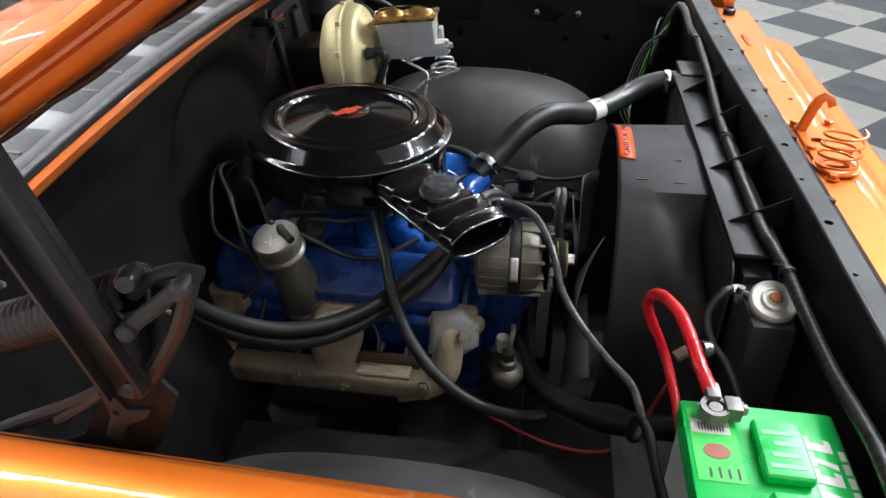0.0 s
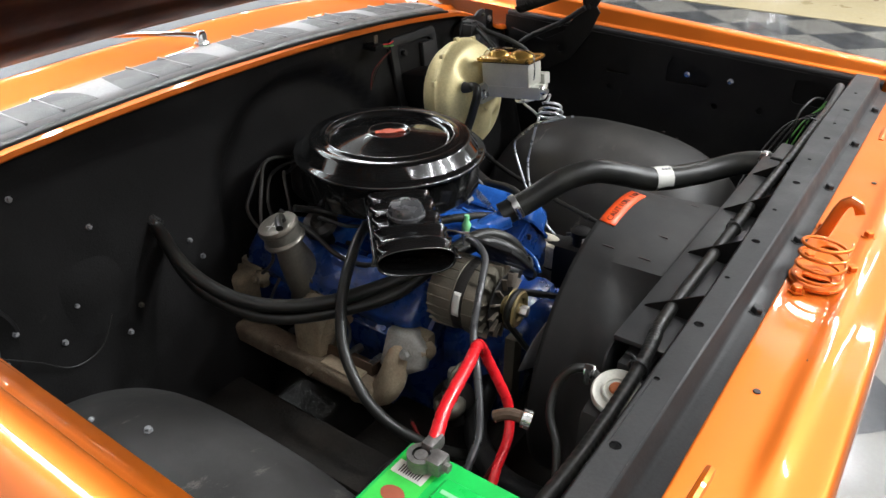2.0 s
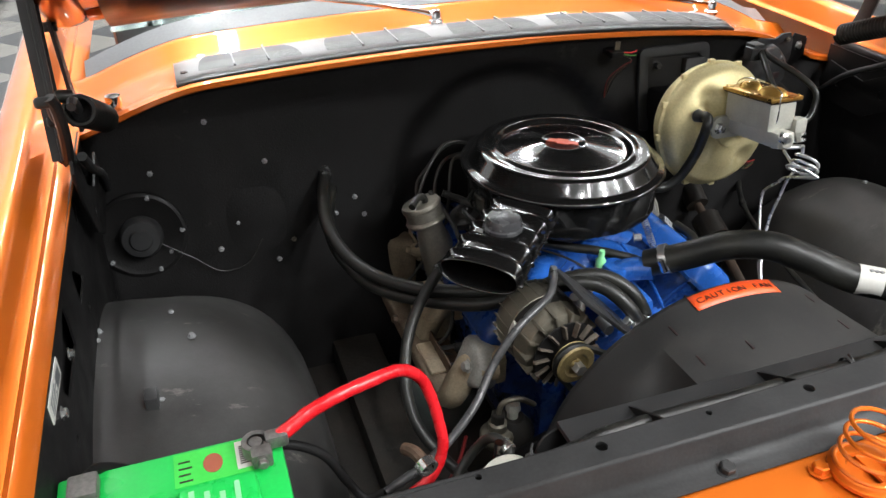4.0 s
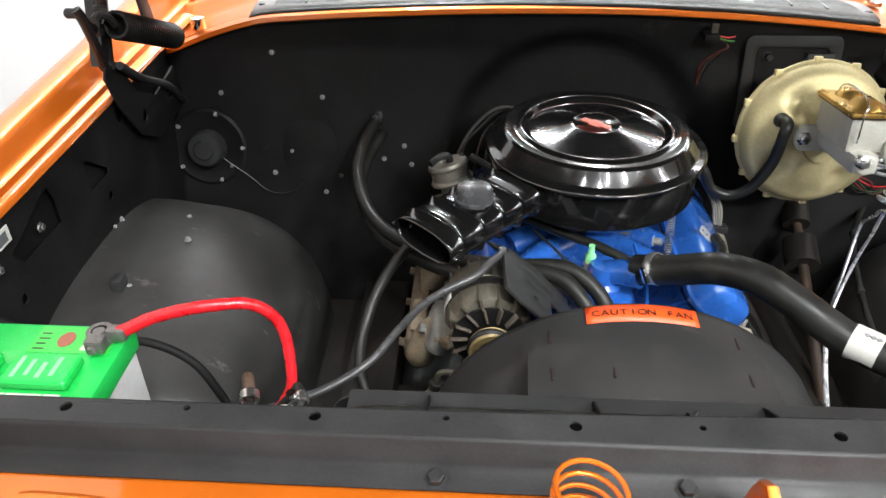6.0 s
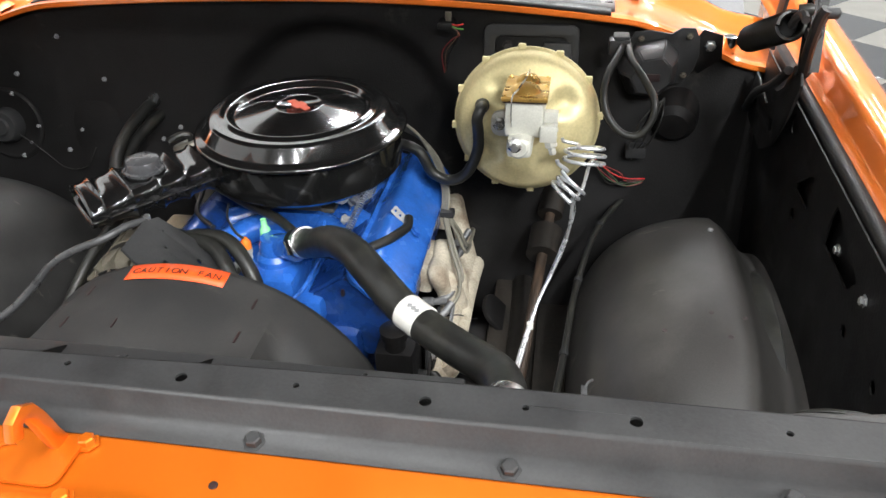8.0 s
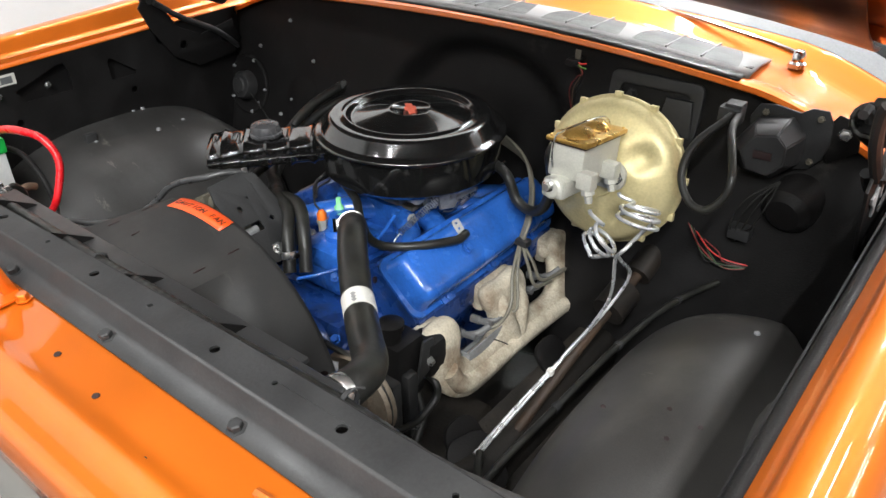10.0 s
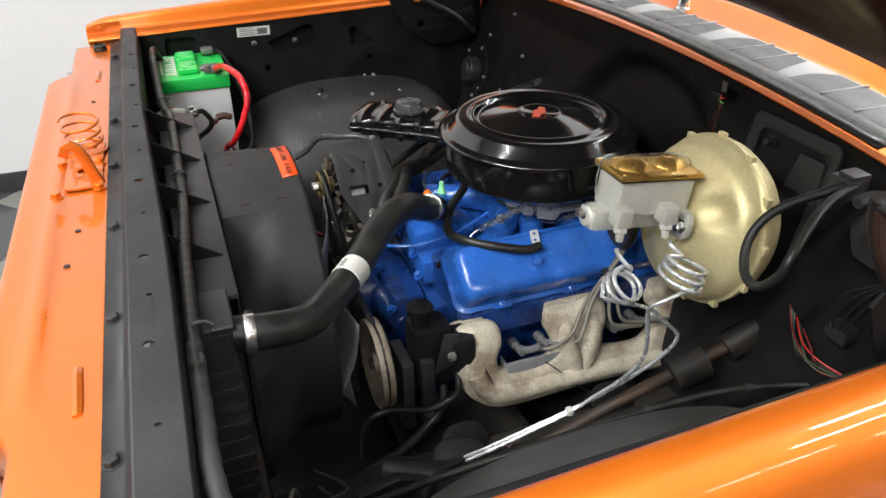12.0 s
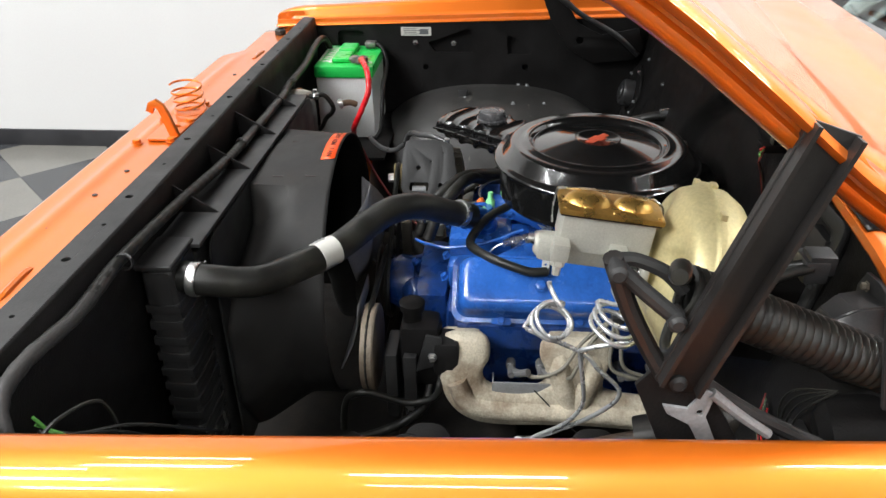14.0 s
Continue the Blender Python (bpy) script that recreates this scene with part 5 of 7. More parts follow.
# ---- battery ----
battery = thing("battery", (-0.745, 0.15, 0.567), "green-topped car battery with a pale grey case", "battery")
part("case", box(-0.865, -0.628, 0.066, 0.236, 0.567, 0.748, 0.006), CASE, battery, "pale grey battery case")
bl = part("cover", box(-0.870, -0.622, 0.062, 0.240, 0.748, 0.782, 0.006), GREEN, battery, "bright green battery cover")
for x0, x1 in ((-0.842, -0.760), (-0.742, -0.656)):
    vcap = part("vent_cap", box(x0, x1, 0.112, 0.166, 0.782, 0.797, 0.007, segments=3), GREEN, bl, "raised green vent cap")
    for k in range(4):
        part("print_bar", box(x0 + 0.012 + 0.016 * k, x0 + 0.018 + 0.016 * k, 0.120 + 0.004 * (k % 2), 0.158 - 0.005 * (k % 3), 0.7972, 0.7976), MINT, vcap)
for k in range(8):
    xa = -0.852 + 0.0235 * k
    part("print_bar", plate([(xa, 0.079), (xa + 0.0175, 0.079), (xa + 0.0205, 0.086), (xa + 0.0125, 0.086), (xa + 0.0155, 0.101), (xa + 0.0235, 0.101), (xa + 0.0255, 0.108), (xa + 0.0045, 0.108)] if k % 2 else [(xa, 0.079), (xa + 0.008, 0.079), (xa + 0.0165, 0.101), (xa + 0.0245, 0.101), (xa + 0.0255, 0.108), (xa + 0.003, 0.108), (xa + 0.002, 0.101), (xa + 0.009, 0.101)], 0.0005, pose(0, 0, 0.7824)), WHITE, bl)
for k in range(9):
    xa = -0.848 + 0.019 * k
    part("print_bar", box(xa, xa + 0.014, 0.0665, 0.0735, 0.7822, 0.7826), WHITE, bl)
part("warning_label", box(-0.745, -0.636, 0.182, 0.234, 0.7822, 0.7827), LIME, bl, "lime warning label")
part("label_patch", plate(circle(-0.702, 0.208, 0.011, 18, 0.015), 0.0006, pose(0, 0, 0.7831)), CRIMSON, bl, "oval dull red patch on the label")
part("bar_code", box(-0.676, -0.655, 0.188, 0.232, 0.7828, 0.7832), WHITE, bl, "white bar code label")
for k in range(9):
    part("code_bar", box(-0.672, -0.660, 0.195 + 0.0034 * k, 0.1965 + 0.0034 * k, 0.7833, 0.7836), INK, bl)
for k in range(4):
    part("print_bar", box(-0.740, -0.725 - 0.002 * (k % 2), 0.188 + 0.010 * k, 0.1905 + 0.010 * k, 0.7828, 0.7831), INK, bl)
for x in (-0.652, -0.838):
    part("post", lathe([(0, 0.020), (0.008, 0.020), (0.0095, 0.0), (0.014, 0.0)], pose(x, 0.205 if x > -0.7 else 0.20, 0.782), 18), LEAD, bl)
fit = Matrix(((0.931, 0, 0, -0.868 + 0.931 * 0.870), (0, 0.927, 0, 0.053 - 0.927 * 0.062), (0, 0, 0.972, 0.567 * 0.028), (0, 0, 0, 1)))
for ob in battery.children_recursive:
    ob.data.transform(Matrix.Translation(-ORIGIN[battery]) @ fit @ Matrix.Translation(ORIGIN[battery]))
cl = lathe([(0.010, 0), (0.016, 0), (0.016, 0.016), (0.010, 0.016)], pose(-0.664, 0.186, 0.780), 18)
cl = box(-0.672, -0.650, 0.158, 0.176, 0.781, 0.800, 0.003, cl)
cl = box(-0.655, -0.630, 0.178, 0.194, 0.784, 0.801, 0.004, cl)
pos = thing("battery_cable", (-0.652, 0.205, 0.782), "red positive battery cable with a lead clamp", "cable")
part("terminal_clamp", cl, LEAD, pos, "grey lead terminal clamp")
part("bolt", hex_bolt((-0.661, 0.158, 0.791), (0, -1, 0), 0.006), LEAD, pos)
part("sheath", tube([(-0.640, 0.187, 0.793), (-0.626, 0.191, 0.798), (-0.605, 0.198, 0.806), (-0.568, 0.205, 0.815), (-0.531, 0.213, 0.818), (-0.490, 0.228, 0.811), (-0.464, 0.236, 0.788), (-0.451, 0.234, 0.760), (-0.444, 0.219, 0.724), (-0.444, 0.203, 0.692), (-0.465, 0.189, 0.662), (-0.511, 0.180, 0.638), (-0.55, 0.17, 0.60)], 0.0080, 14, 8, radii=lambda s: 1.06 - 0.22 * s + 0.025 * math.sin(s * 130)), RED_CABLE, pos, "red taped cable sheath", 60)
neg = thing("battery_cable", (-0.838, 0.20, 0.782), "black negative battery cable with a steel clamp", "cable")
part("terminal_clamp", box(-0.853, -0.823, 0.168, 0.200, 0.780, 0.796, 0.004), LEAD, neg)
part("sheath", tube([(-0.838, 0.195, 0.790), (-0.825, 0.220, 0.778), (-0.79, 0.236, 0.745), (-0.72, 0.240, 0.728), (-0.645, 0.245, 0.726), (-0.590, 0.248, 0.690), (-0.560, 0.246, 0.630), (-0.540, 0.232, 0.606), (-0.515, 0.224, 0.616)], 0.0062, 10, 8), BLACK_BAY, neg, "", 60)

# ---- brake booster and master cylinder ----
boost = thing("brake_booster", (0.42, 0.90, 0.64), "gold zinc brake booster with a master cylinder on the firewall", "brake booster")
BM = aim((0.422, 0.892, 0.779), (0, -1, 0.03)) @ Matrix.Diagonal((0.945, 0.945, 1.0, 1.0))
bs = part("shell", lathe([(0, -0.02), (0.09, -0.02), (0.125, -0.005), (0.138, 0.015), (0.141, 0.034), (0.146, 0.036), (0.146, 0.043), (0.141, 0.046), (0.140, 0.050), (0.134, 0.066), (0.126, 0.074), (0.118, 0.078), (0.110, 0.082), (0.103, 0.086), (0.096, 0.090), (0.089, 0.0935), (0.082, 0.0965), (0.075, 0.0985), (0.068, 0.100), (0.055, 0.1015), (0.040, 0.103), (0.038, 0.110), (0, 0.110)], BM, 72), ZINC, boost, "gold zinc plated booster shell", 50)
for v_ in bs.data.vertices:
    q = (BM.inverted() @ (v_.co + ORIGIN[boost]))
    rr = math.hypot(q.x, q.y)
    lobe = max(0.0, math.cos(4 * (math.atan2(q.y, q.x) - 0.6))) ** 1.5
    if q.z > 0.06:
        v_.co = BM @ (q - Vector((0, 0, 0.017 * lobe * math.exp(-((rr - 0.088) / 0.020) ** 2)))) - ORIGIN[boost]
for k in range(12):
    a = 2 * math.pi * k / 12 + 0.1
    p = BM @ Vector((0.1445 * math.cos(a), 0.1445 * math.sin(a), 0.041))
    part("crimp", box(p.x - 0.007, p.x + 0.007, p.y - 0.004, p.y + 0.006, p.z - 0.007, p.z + 0.007, 0.002), ZINC, bs)
part("check_valve", lathe([(0.014, 0), (0.012, 0.012), (0.010, 0.02), (0, 0.02)], aim((0.343, 0.800, 0.82), (0, -1, 0)), 16), BLACK_PLASTIC, boost, "black check valve")
part("mount", box(0.35, 0.49, 0.905, 1.03, 0.69, 0.84, 0.01), BLACK_BAY, boost)

mcy = part("master_cylinder", box(0.388, 0.474, 0.652, 0.792, 0.806, 0.866, 0.008), ALLOY, boost, "cast aluminium master cylinder")
bore = box(0.405, 0.447, 0.625, 0.80, 0.776, 0.810, 0.010)
bore = lathe([(0, 0), (0.014, 0), (0.0175, 0.004), (0.0175, 0.18), (0.030, 0.183), (0.030, 0.20), (0, 0.20)], aim((0.425, 0.622, 0.794), (0, 1, -0.01)), 24, bore)
part("bore", bore, ALLOY, mcy)
part("nose", lathe([(0, -0.016), (0.006, -0.016), (0.007, -0.008), (0.012, -0.005), (0.014, 0.004)], aim((0.420, 0.628, 0.798), (0, 1, 0)), 20), STEEL, mcy)
part("flange", plate(rounded(-0.058, 0.058, -0.022, 0.022, 0.016, 4), 0.012, Matrix(((1, 0, 0, 0.425), (0, 0, 1, 0.786), (0, 1, 0, 0.790), (0, 0, 0, 1))), (), 0.002), ALLOY, mcy)
for sx in (-0.045, 0.045):
    part("stud", hex_bolt((0.425 + sx, 0.779, 0.790), (0, -1, 0), 0.009, 0.012), STEEL, mcy)
lid_ob = part("reservoir_lid", box(0.380, 0.482, 0.644, 0.800, 0.866, 0.8745, 0.003), GOLD, mcy, "gold plated reservoir lid")
part("lid_gasket", box(0.3835, 0.4785, 0.6475, 0.7965, 0.8635, 0.866), INK, mcy)
for y, r in ((0.689, 0.034), (0.758, 0.029)):
    part("lid_dome", lathe([(0, 0.0135), (r * 0.55, 0.012), (r * 0.85, 0.007), (r, 0)], pose(0.431, y, 0.8742) @ Matrix.Diagonal((1.0, 1.05, 1, 1)), 28), GOLD, lid_ob)
for x, y in ((0.388, 0.652), (0.474, 0.652), (0.388, 0.792), (0.474, 0.792), (0.474, 0.725)):
    part("rivet", lathe([(0, 0.003), (0.0025, 0.002), (0.0035, 0)], pose(x, y, 0.8744), 10), GOLD, lid_ob)
part("bail_wire", tube([(0.405, 0.645, 0.825), (0.403, 0.641, 0.85), (0.405, 0.643, 0.876), (0.415, 0.652, 0.884), (0.428, 0.70, 0.892), (0.432, 0.76, 0.892), (0.432, 0.79, 0.886), (0.432, 0.803, 0.874), (0.432, 0.804, 0.85)], 0.0018, 6, 6), STEEL, mcy, "bright wire bail")
for y in (0.655, 0.742):
    ft = box(0.458, 0.486, y - 0.013, y + 0.013, 0.800, 0.828, 0.003)
    ft = lathe([(0, 0), (0.011, 0), (0.011, 0.012), (0.007, 0.014), (0.006, 0.026), (0, 0.026)], aim((0.475, y, 0.803), (0.25, 0, -1)), 6, ft)
    part("outlet", ft, ALLOY, mcy)

slim = Matrix.Translation((0.430, 0, 0)) @ Matrix.Diagonal((0.74, 1, 1, 1)) @ Matrix.Translation((-0.430, 0, 0))
for ob in (mcy, *lid_ob.children, *(c for c in mcy.children if c.name.split(".")[0] in ("reservoir_lid", "lid_gasket", "bail_wire"))):
    ob.data.transform(Matrix.Translation(-ORIGIN[boost]) @ slim @ Matrix.Translation(ORIGIN[boost]))
short = Matrix.Translation((-0.003, 0.645, 0.006)) @ Matrix.Diagonal((1, 0.93, 1, 1)) @ Matrix.Translation((0, -0.645, 0))
for ob in (mcy, *mcy.children_recursive):
    ob.data.transform(Matrix.Translation(-ORIGIN[boost]) @ short @ Matrix.Translation(ORIGIN[boost]))
lean = Matrix.Translation((-0.005, 0.73, 0.840)) @ Matrix.Rotation(radians(-7), 4, "X") @ Matrix.Translation((0, -0.73, -0.835))
for ob in boost.children_recursive:
    ob.data.transform(Matrix.Translation(-ORIGIN[boost]) @ lean @ Matrix.Translation(ORIGIN[boost]))

BRIGHT = surface("bright_brake_line", (0.66, 0.67, 0.68), 0.30, 0.7, vary=0.06)


def brake_line(start, at, axis, r, turns, drop, phase, tail, label):
    """From an outlet into a loose coil about an axis, then down along the tail."""
    m = aim(at, axis)
    coil = []
    n = int(turns * 16)
    for k in range(n + 1):
        a = phase + 2 * math.pi * k / 16
        coil.append(m @ Vector(((r + 0.003 * math.sin(0.7 * k)) * math.cos(a), r * 0.92 * math.sin(a), drop * (0.5 - k / n))))
    ob = part("brake_line", tube(start + coil + tail, 0.0034, 8, 3), BRIGHT, None, label, 60)
    return tagged(ob, category="brake line")


brake_line([(0.481, 0.640, 0.792), (0.484, 0.642, 0.784), (0.500, 0.655, 0.765)], (0.503, 0.645, 0.739), (0.6, 0.3, 0.75), 0.028, 2.4, 0.030, 0.8, [(0.512, 0.690, 0.694), (0.516, 0.715, 0.668), (0.518, 0.748, 0.634), (0.512, 0.742, 0.600), (0.492, 0.705, 0.548), (0.465, 0.655, 0.492), (0.449, 0.612, 0.461), (0.433, 0.545, 0.427), (0.421, 0.475, 0.397), (0.418, 0.42, 0.385)], "bright coiled steel brake line down to the frame")
brake_line([(0.487, 0.728, 0.790), (0.492, 0.729, 0.784), (0.515, 0.732, 0.779)], (0.528, 0.728, 0.760), (0.0, 0.3, 0.95), 0.033, 2.5, 0.034, 1.2, [(0.528, 0.692, 0.712), (0.514, 0.688, 0.690), (0.512, 0.696, 0.640), (0.505, 0.700, 0.590), (0.485, 0.680, 0.535), (0.462, 0.645, 0.489), (0.452, 0.612, 0.459), (0.437, 0.545, 0.423), (0.426, 0.475, 0.393), (0.424, 0.42, 0.381)], "bright coiled steel brake line beside the other one")
part("line_clip", box(0.444, 0.457, 0.604, 0.615, 0.453, 0.466, 0.003), WHITE, bpy.data.objects["brake_line"])

# ---- small things of the bay ----


def oil_filler():
    t = thing("oil_filler", (-0.235, 0.80, 0.60), "grey oil filler tube with a round breather cap", "oil filler")
    way = Vector((-0.272, 0.823, 0.701)) - Vector((-0.238, 0.803, 0.585))
    GREYISH = surface("dull_grey_tin", (0.21, 0.195, 0.165), 0.42, 0.6, vary=0.2, scale=30, fine=200, bump=0.1, dust=(0.12, 0.10, 0.07), dust_amount=0.6)
    part("tube", lathe([(0.046, -0.075), (0.047, -0.055), (0.041, -0.050), (0.039, -0.02), (0.0375, 0.0), (0.034, 0.030), (0.029, 0.055), (0.027, 0.065), (0.027, 0.085)], aim((-0.238, 0.803, 0.590), way), 28), GREYISH, t, "tapered tin filler tube")
    c = part("cap", lathe([(0.030, -0.006), (0.0365, -0.003), (0.038, 0.002), (0.036, 0.006), (0.0335, 0.008), (0.0335, 0.026), (0.036, 0.029), (0.0365, 0.033), (0.034, 0.0385), (0.026, 0.0405), (0.012, 0.040), (0, 0.040)], aim((-0.2605, 0.816, 0.667), way) @ Matrix.Diagonal((1.12, 1.12, 1, 1)), 36), GREYISH, t, "round tin breather cap")
    m = aim((-0.2605, 0.816, 0.667), way)
    for a in (45, -45):
        part("paint_mark", box(-0.011, 0.011, -0.0016, 0.0016, 0.0401, 0.0405), WHITE, c).data.transform(Matrix.Translation(-ORIGIN[t]) @ m @ pose(0.004, -0.012, 0, 0, 0, a) @ Matrix.Translation(ORIGIN[t]))
    part("elbow", tube([m @ Vector((0.006, 0.012, 0.036)), m @ Vector((0.008, 0.013, 0.052)), m @ Vector((0.024, 0.006, 0.058)), m @ Vector((0.05, 0.0, 0.054))], 0.007, 10, 6), RUBBER, c, "black rubber elbow")
    return t


oil_filler()
hose("breather_tube", [(-0.225, 0.82, 0.718), (-0.18, 0.80, 0.70), (-0.14, 0.74, 0.69), (-0.11, 0.69, 0.70)], 0.007, "thin black breather tube under the air cleaner", seg=10)

# temperature and vacuum switches
for nm, at, mat_, lab_ in (("vacuum_switch", (-0.016, 0.553, 0.645), GREEN_CAP, "small switch with a pale green cap on the intake"), ("temperature_sender", (-0.047, 0.533, 0.628), ORANGE_CAP, "small sender with a bright orange cap on the intake")):
    s = thing(nm, at, lab_, "sensor")
    part("body", lathe([(0.009, -0.03), (0.009, 0.01), (0.011, 0.010), (0.011, 0.018), (0.007, 0.019), (0, 0.019)], pose(*at), 6), ALLOY, s)
    part("cap", lathe([(0.0095, 0.018), (0.0095, 0.030), (0.0055, 0.036), (0.0050, 0.050 if nm == "vacuum_switch" else 0.038), (0, 0.051 if nm == "vacuum_switch" else 0.039)], pose(*at), 14), mat_, s)
hose("sender_wire", [(-0.047, 0.533, 0.663), (-0.06, 0.53, 0.68), (-0.085, 0.56, 0.69), (-0.11, 0.62, 0.68)], 0.0022, "thin black sender wire", seg=6, category="wire")

egr = thing("egr_valve", (-0.185, 0.793, 0.64), "dark round vacuum valve beside the carburettor", "valve")
part("diaphragm", lathe([(0, 0.020), (0.012, 0.020), (0.018, 0.012), (0.034, 0.008), (0.036, 0.002), (0.036, -0.004), (0.026, -0.012), (0.014, -0.018), (0.014, -0.06)], aim((-0.183, 0.795, 0.672), (-0.5, -0.1, 1)), 28), GREASY, egr, "dark pressed diaphragm can")
hose("vacuum_line", [(-0.19, 0.79, 0.690), (-0.20, 0.76, 0.700), (-0.19, 0.72, 0.695), (-0.16, 0.69, 0.690)], 0.004, "thin black vacuum line at the round valve", seg=8)
hose("vacuum_line", [(-0.245, 0.84, 0.715), (-0.22, 0.78, 0.672), (-0.215, 0.72, 0.640), (-0.20, 0.66, 0.632), (-0.14, 0.60, 0.640)], 0.005, "thin black line across the passenger bank", seg=8)

# distributor behind the air cleaner, and the plug wires
dist = thing("distributor", (-0.04, 0.965, 0.58), "black distributor behind the air cleaner", "distributor")
part("cap", lathe([(0, 0.10), (0.03, 0.098), (0.045, 0.08), (0.052, 0.04), (0.052, 0.0), (0.04, -0.02), (0.02, -0.04), (0.02, -0.08)], pose(-0.03, 0.955, 0.655), 28), BLACK_PLASTIC, dist)


def plug_wire(points, label, material=None, r=0.0036):
    return hose("plug_wire", points, r, label, material or WIRE_TAN, "plug wire", 8)


for k in range(4):
    d = 0.008 * k
    end_y = (0.60, 0.655, 0.80, 0.86)[k]
    plug_wire([(0.00, 0.94 + d * 0.4, 0.735), (0.09, 0.945 + d * 0.3, 0.732 - d), (0.18, 0.915 + d * 0.3, 0.705 - d * 0.5), (0.232 + d * 0.25, 0.862, 0.665 + d * 0.3), (0.256 + d * 0.5, 0.815 - d * 0.3, 0.630), (0.262 + d * 0.4, 0.783, 0.590), (0.285 + d * 0.3, 0.765 + 0.25 * (end_y - 0.76), 0.545), (0.306, 0.45 * end_y + 0.42, 0.500), (0.305, end_y + 0.045, 0.478), (0.262, end_y, 0.462)], "tan spark plug wire over the driver bank")
    boot = tube([(0.300, end_y + 0.030, 0.484), (0.286, end_y + 0.012, 0.470), (0.266, end_y, 0.463)], 0.0072, 10, 5)
    tagged(part("plug_boot", boot, GREY_CABLE, None, "grey spark plug boot on the exhaust side"), category="plug boot")
    e2 = (0.63, 0.69, 0.84, 0.90)[k]
    w1, w2 = (0.0, 0.022, -0.012, 0.03)[k], (0.0, -0.03, 0.035, 0.012)[k]
    plug_wire([(-0.06, 0.95, 0.735), (-0.13 - w1, 0.955 - w2 * 0.3, 0.735 + w1), (-0.19 - w1, 0.925 - w2, 0.73 + w2 * 0.6), (-0.215 - w1 * 1.4, 0.895 - w2, 0.67), (-0.225 - w1, 0.86 - 0.3 * (0.9 - e2) + w2 * 0.4, 0.60), (-0.262, e2 + 0.03, 0.52), (-0.298, e2 + 0.02, 0.475), (-0.268, e2, 0.462)], "spark plug wire in shade-darkened tan over the passenger bank", WIRE_SHADED)
tagged(part("wire_clip", box(0.255, 0.284, 0.772, 0.794, 0.583, 0.597, 0.004), BLACK_PLASTIC, None, "black clip holding the plug wires"), category="clip")
plug_wire([(0.29, 0.63, 0.45), (0.31, 0.66, 0.43), (0.325, 0.70, 0.39), (0.335, 0.74, 0.36)], "thin loose black wire by the manifold", RUBBER, 0.0013)

# bracket clip and small parts on the driver valve cover
clip_ = thing("hose_bracket", (0.205, 0.655, 0.635), "small zinc bracket holding the hose on the valve cover", "bracket")
VN = Vector((math.sin(radians(43)), 0, math.cos(radians(43))))
part("plate", plate(rounded(-0.008, 0.008, -0.019, 0.019, 0.003, 3), 0.002, aim((0.203, 0.657, 0.655), (0.55, -0.55, 0.6)) @ pose(0, 0, 0, 0, 0, 25), [circle(0, 0.012, 0.0026), circle(0, 0.0, 0.0026), circle(0, -0.012, 0.0026)]), GALVANISED, clip_, "drilled zinc strip")
part("bolt", hex_bolt((0.232, 0.648, 0.628), VN, 0.009), BLUE, clip_)


# wiring loom clipped along the core support
loom = part("wiring_loom", tube([(0.845, 0.095, 0.66), (0.848, 0.078, 0.76), (0.825, 0.056, 0.828), (0.76, 0.046, 0.838), (0.645, 0.045, 0.825), (0.524, 0.046, 0.832), (0.32, 0.050, 0.822), (0.15, 0.058, 0.812), (0.02, 0.060, 0.806), (-0.278, 0.062, 0.804), (-0.337, 0.056, 0.802), (-0.402, 0.050, 0.800), (-0.504, 0.047, 0.796), (-0.594, 0.046, 0.798), (-0.74, 0.046, 0.815), (-0.82, 0.055, 0.80), (-0.84, 0.08, 0.70)], 0.0090, 10, 40, radii=lambda s: 1.0 + 0.035 * math.sin(s * 14 * 40 * math.pi * 0.5)), RUBBER, None, "black corrugated wiring loom along the core support", 60)
tagged(loom, category="wiring loom")
part("tape", tube([(0.848, 0.078, 0.76), (0.825, 0.056, 0.828), (0.76, 0.046, 0.838), (0.645, 0.045, 0.825), (0.55, 0.0455, 0.8305)], 0.0098, 12, 10, radii=lambda s: 1.0 + 0.05 * math.sin(s * 70)), TAPE, loom, "grey cloth tape wrapping", 60)
for x, z in ((0.524, 0.832), (0.02, 0.806), (-0.40, 0.800)):
    part("loom_tie", lathe([(0.0112, -0.003), (0.0128, -0.003), (0.0128, 0.003), (0.0112, 0.003)], aim((x, 0.054 if x > 0.1 else 0.060 if x > -0.2 else 0.051, z), (1, 0, 0)), 18), BLACK_PLASTIC, loom)
    part("tie_tail", tube([(x, 0.055, z + 0.010), (x + 0.003, 0.062, z + 0.013), (x + 0.008, 0.070, z + 0.010)], 0.0016, 6, 4), BLACK_PLASTIC, loom)
for k in range(5):
    hose("loose_wire", [(0.80, 0.07, 0.80 - 0.01 * k), (0.79 - 0.012 * k, 0.10 + 0.01 * k, 0.74), (0.74 - 0.03 * k, 0.14 + 0.012 * k, 0.62), (0.66 - 0.03 * k, 0.16, 0.58)], 0.0022, "thin loose wires dropping behind the headlamp" if k else "thin green wire dropping behind the headlamp", RUBBER if k > 1 else GREEN_WIRE, "wire", 6)
hose("loose_wire", [(0.85, 0.085, 0.79), (0.80, 0.10, 0.80), (0.745, 0.115, 0.775), (0.74, 0.12, 0.70), (0.80, 0.115, 0.66)], 0.0025, "thin black wire looping behind the headlamp", seg=6, category="wire")

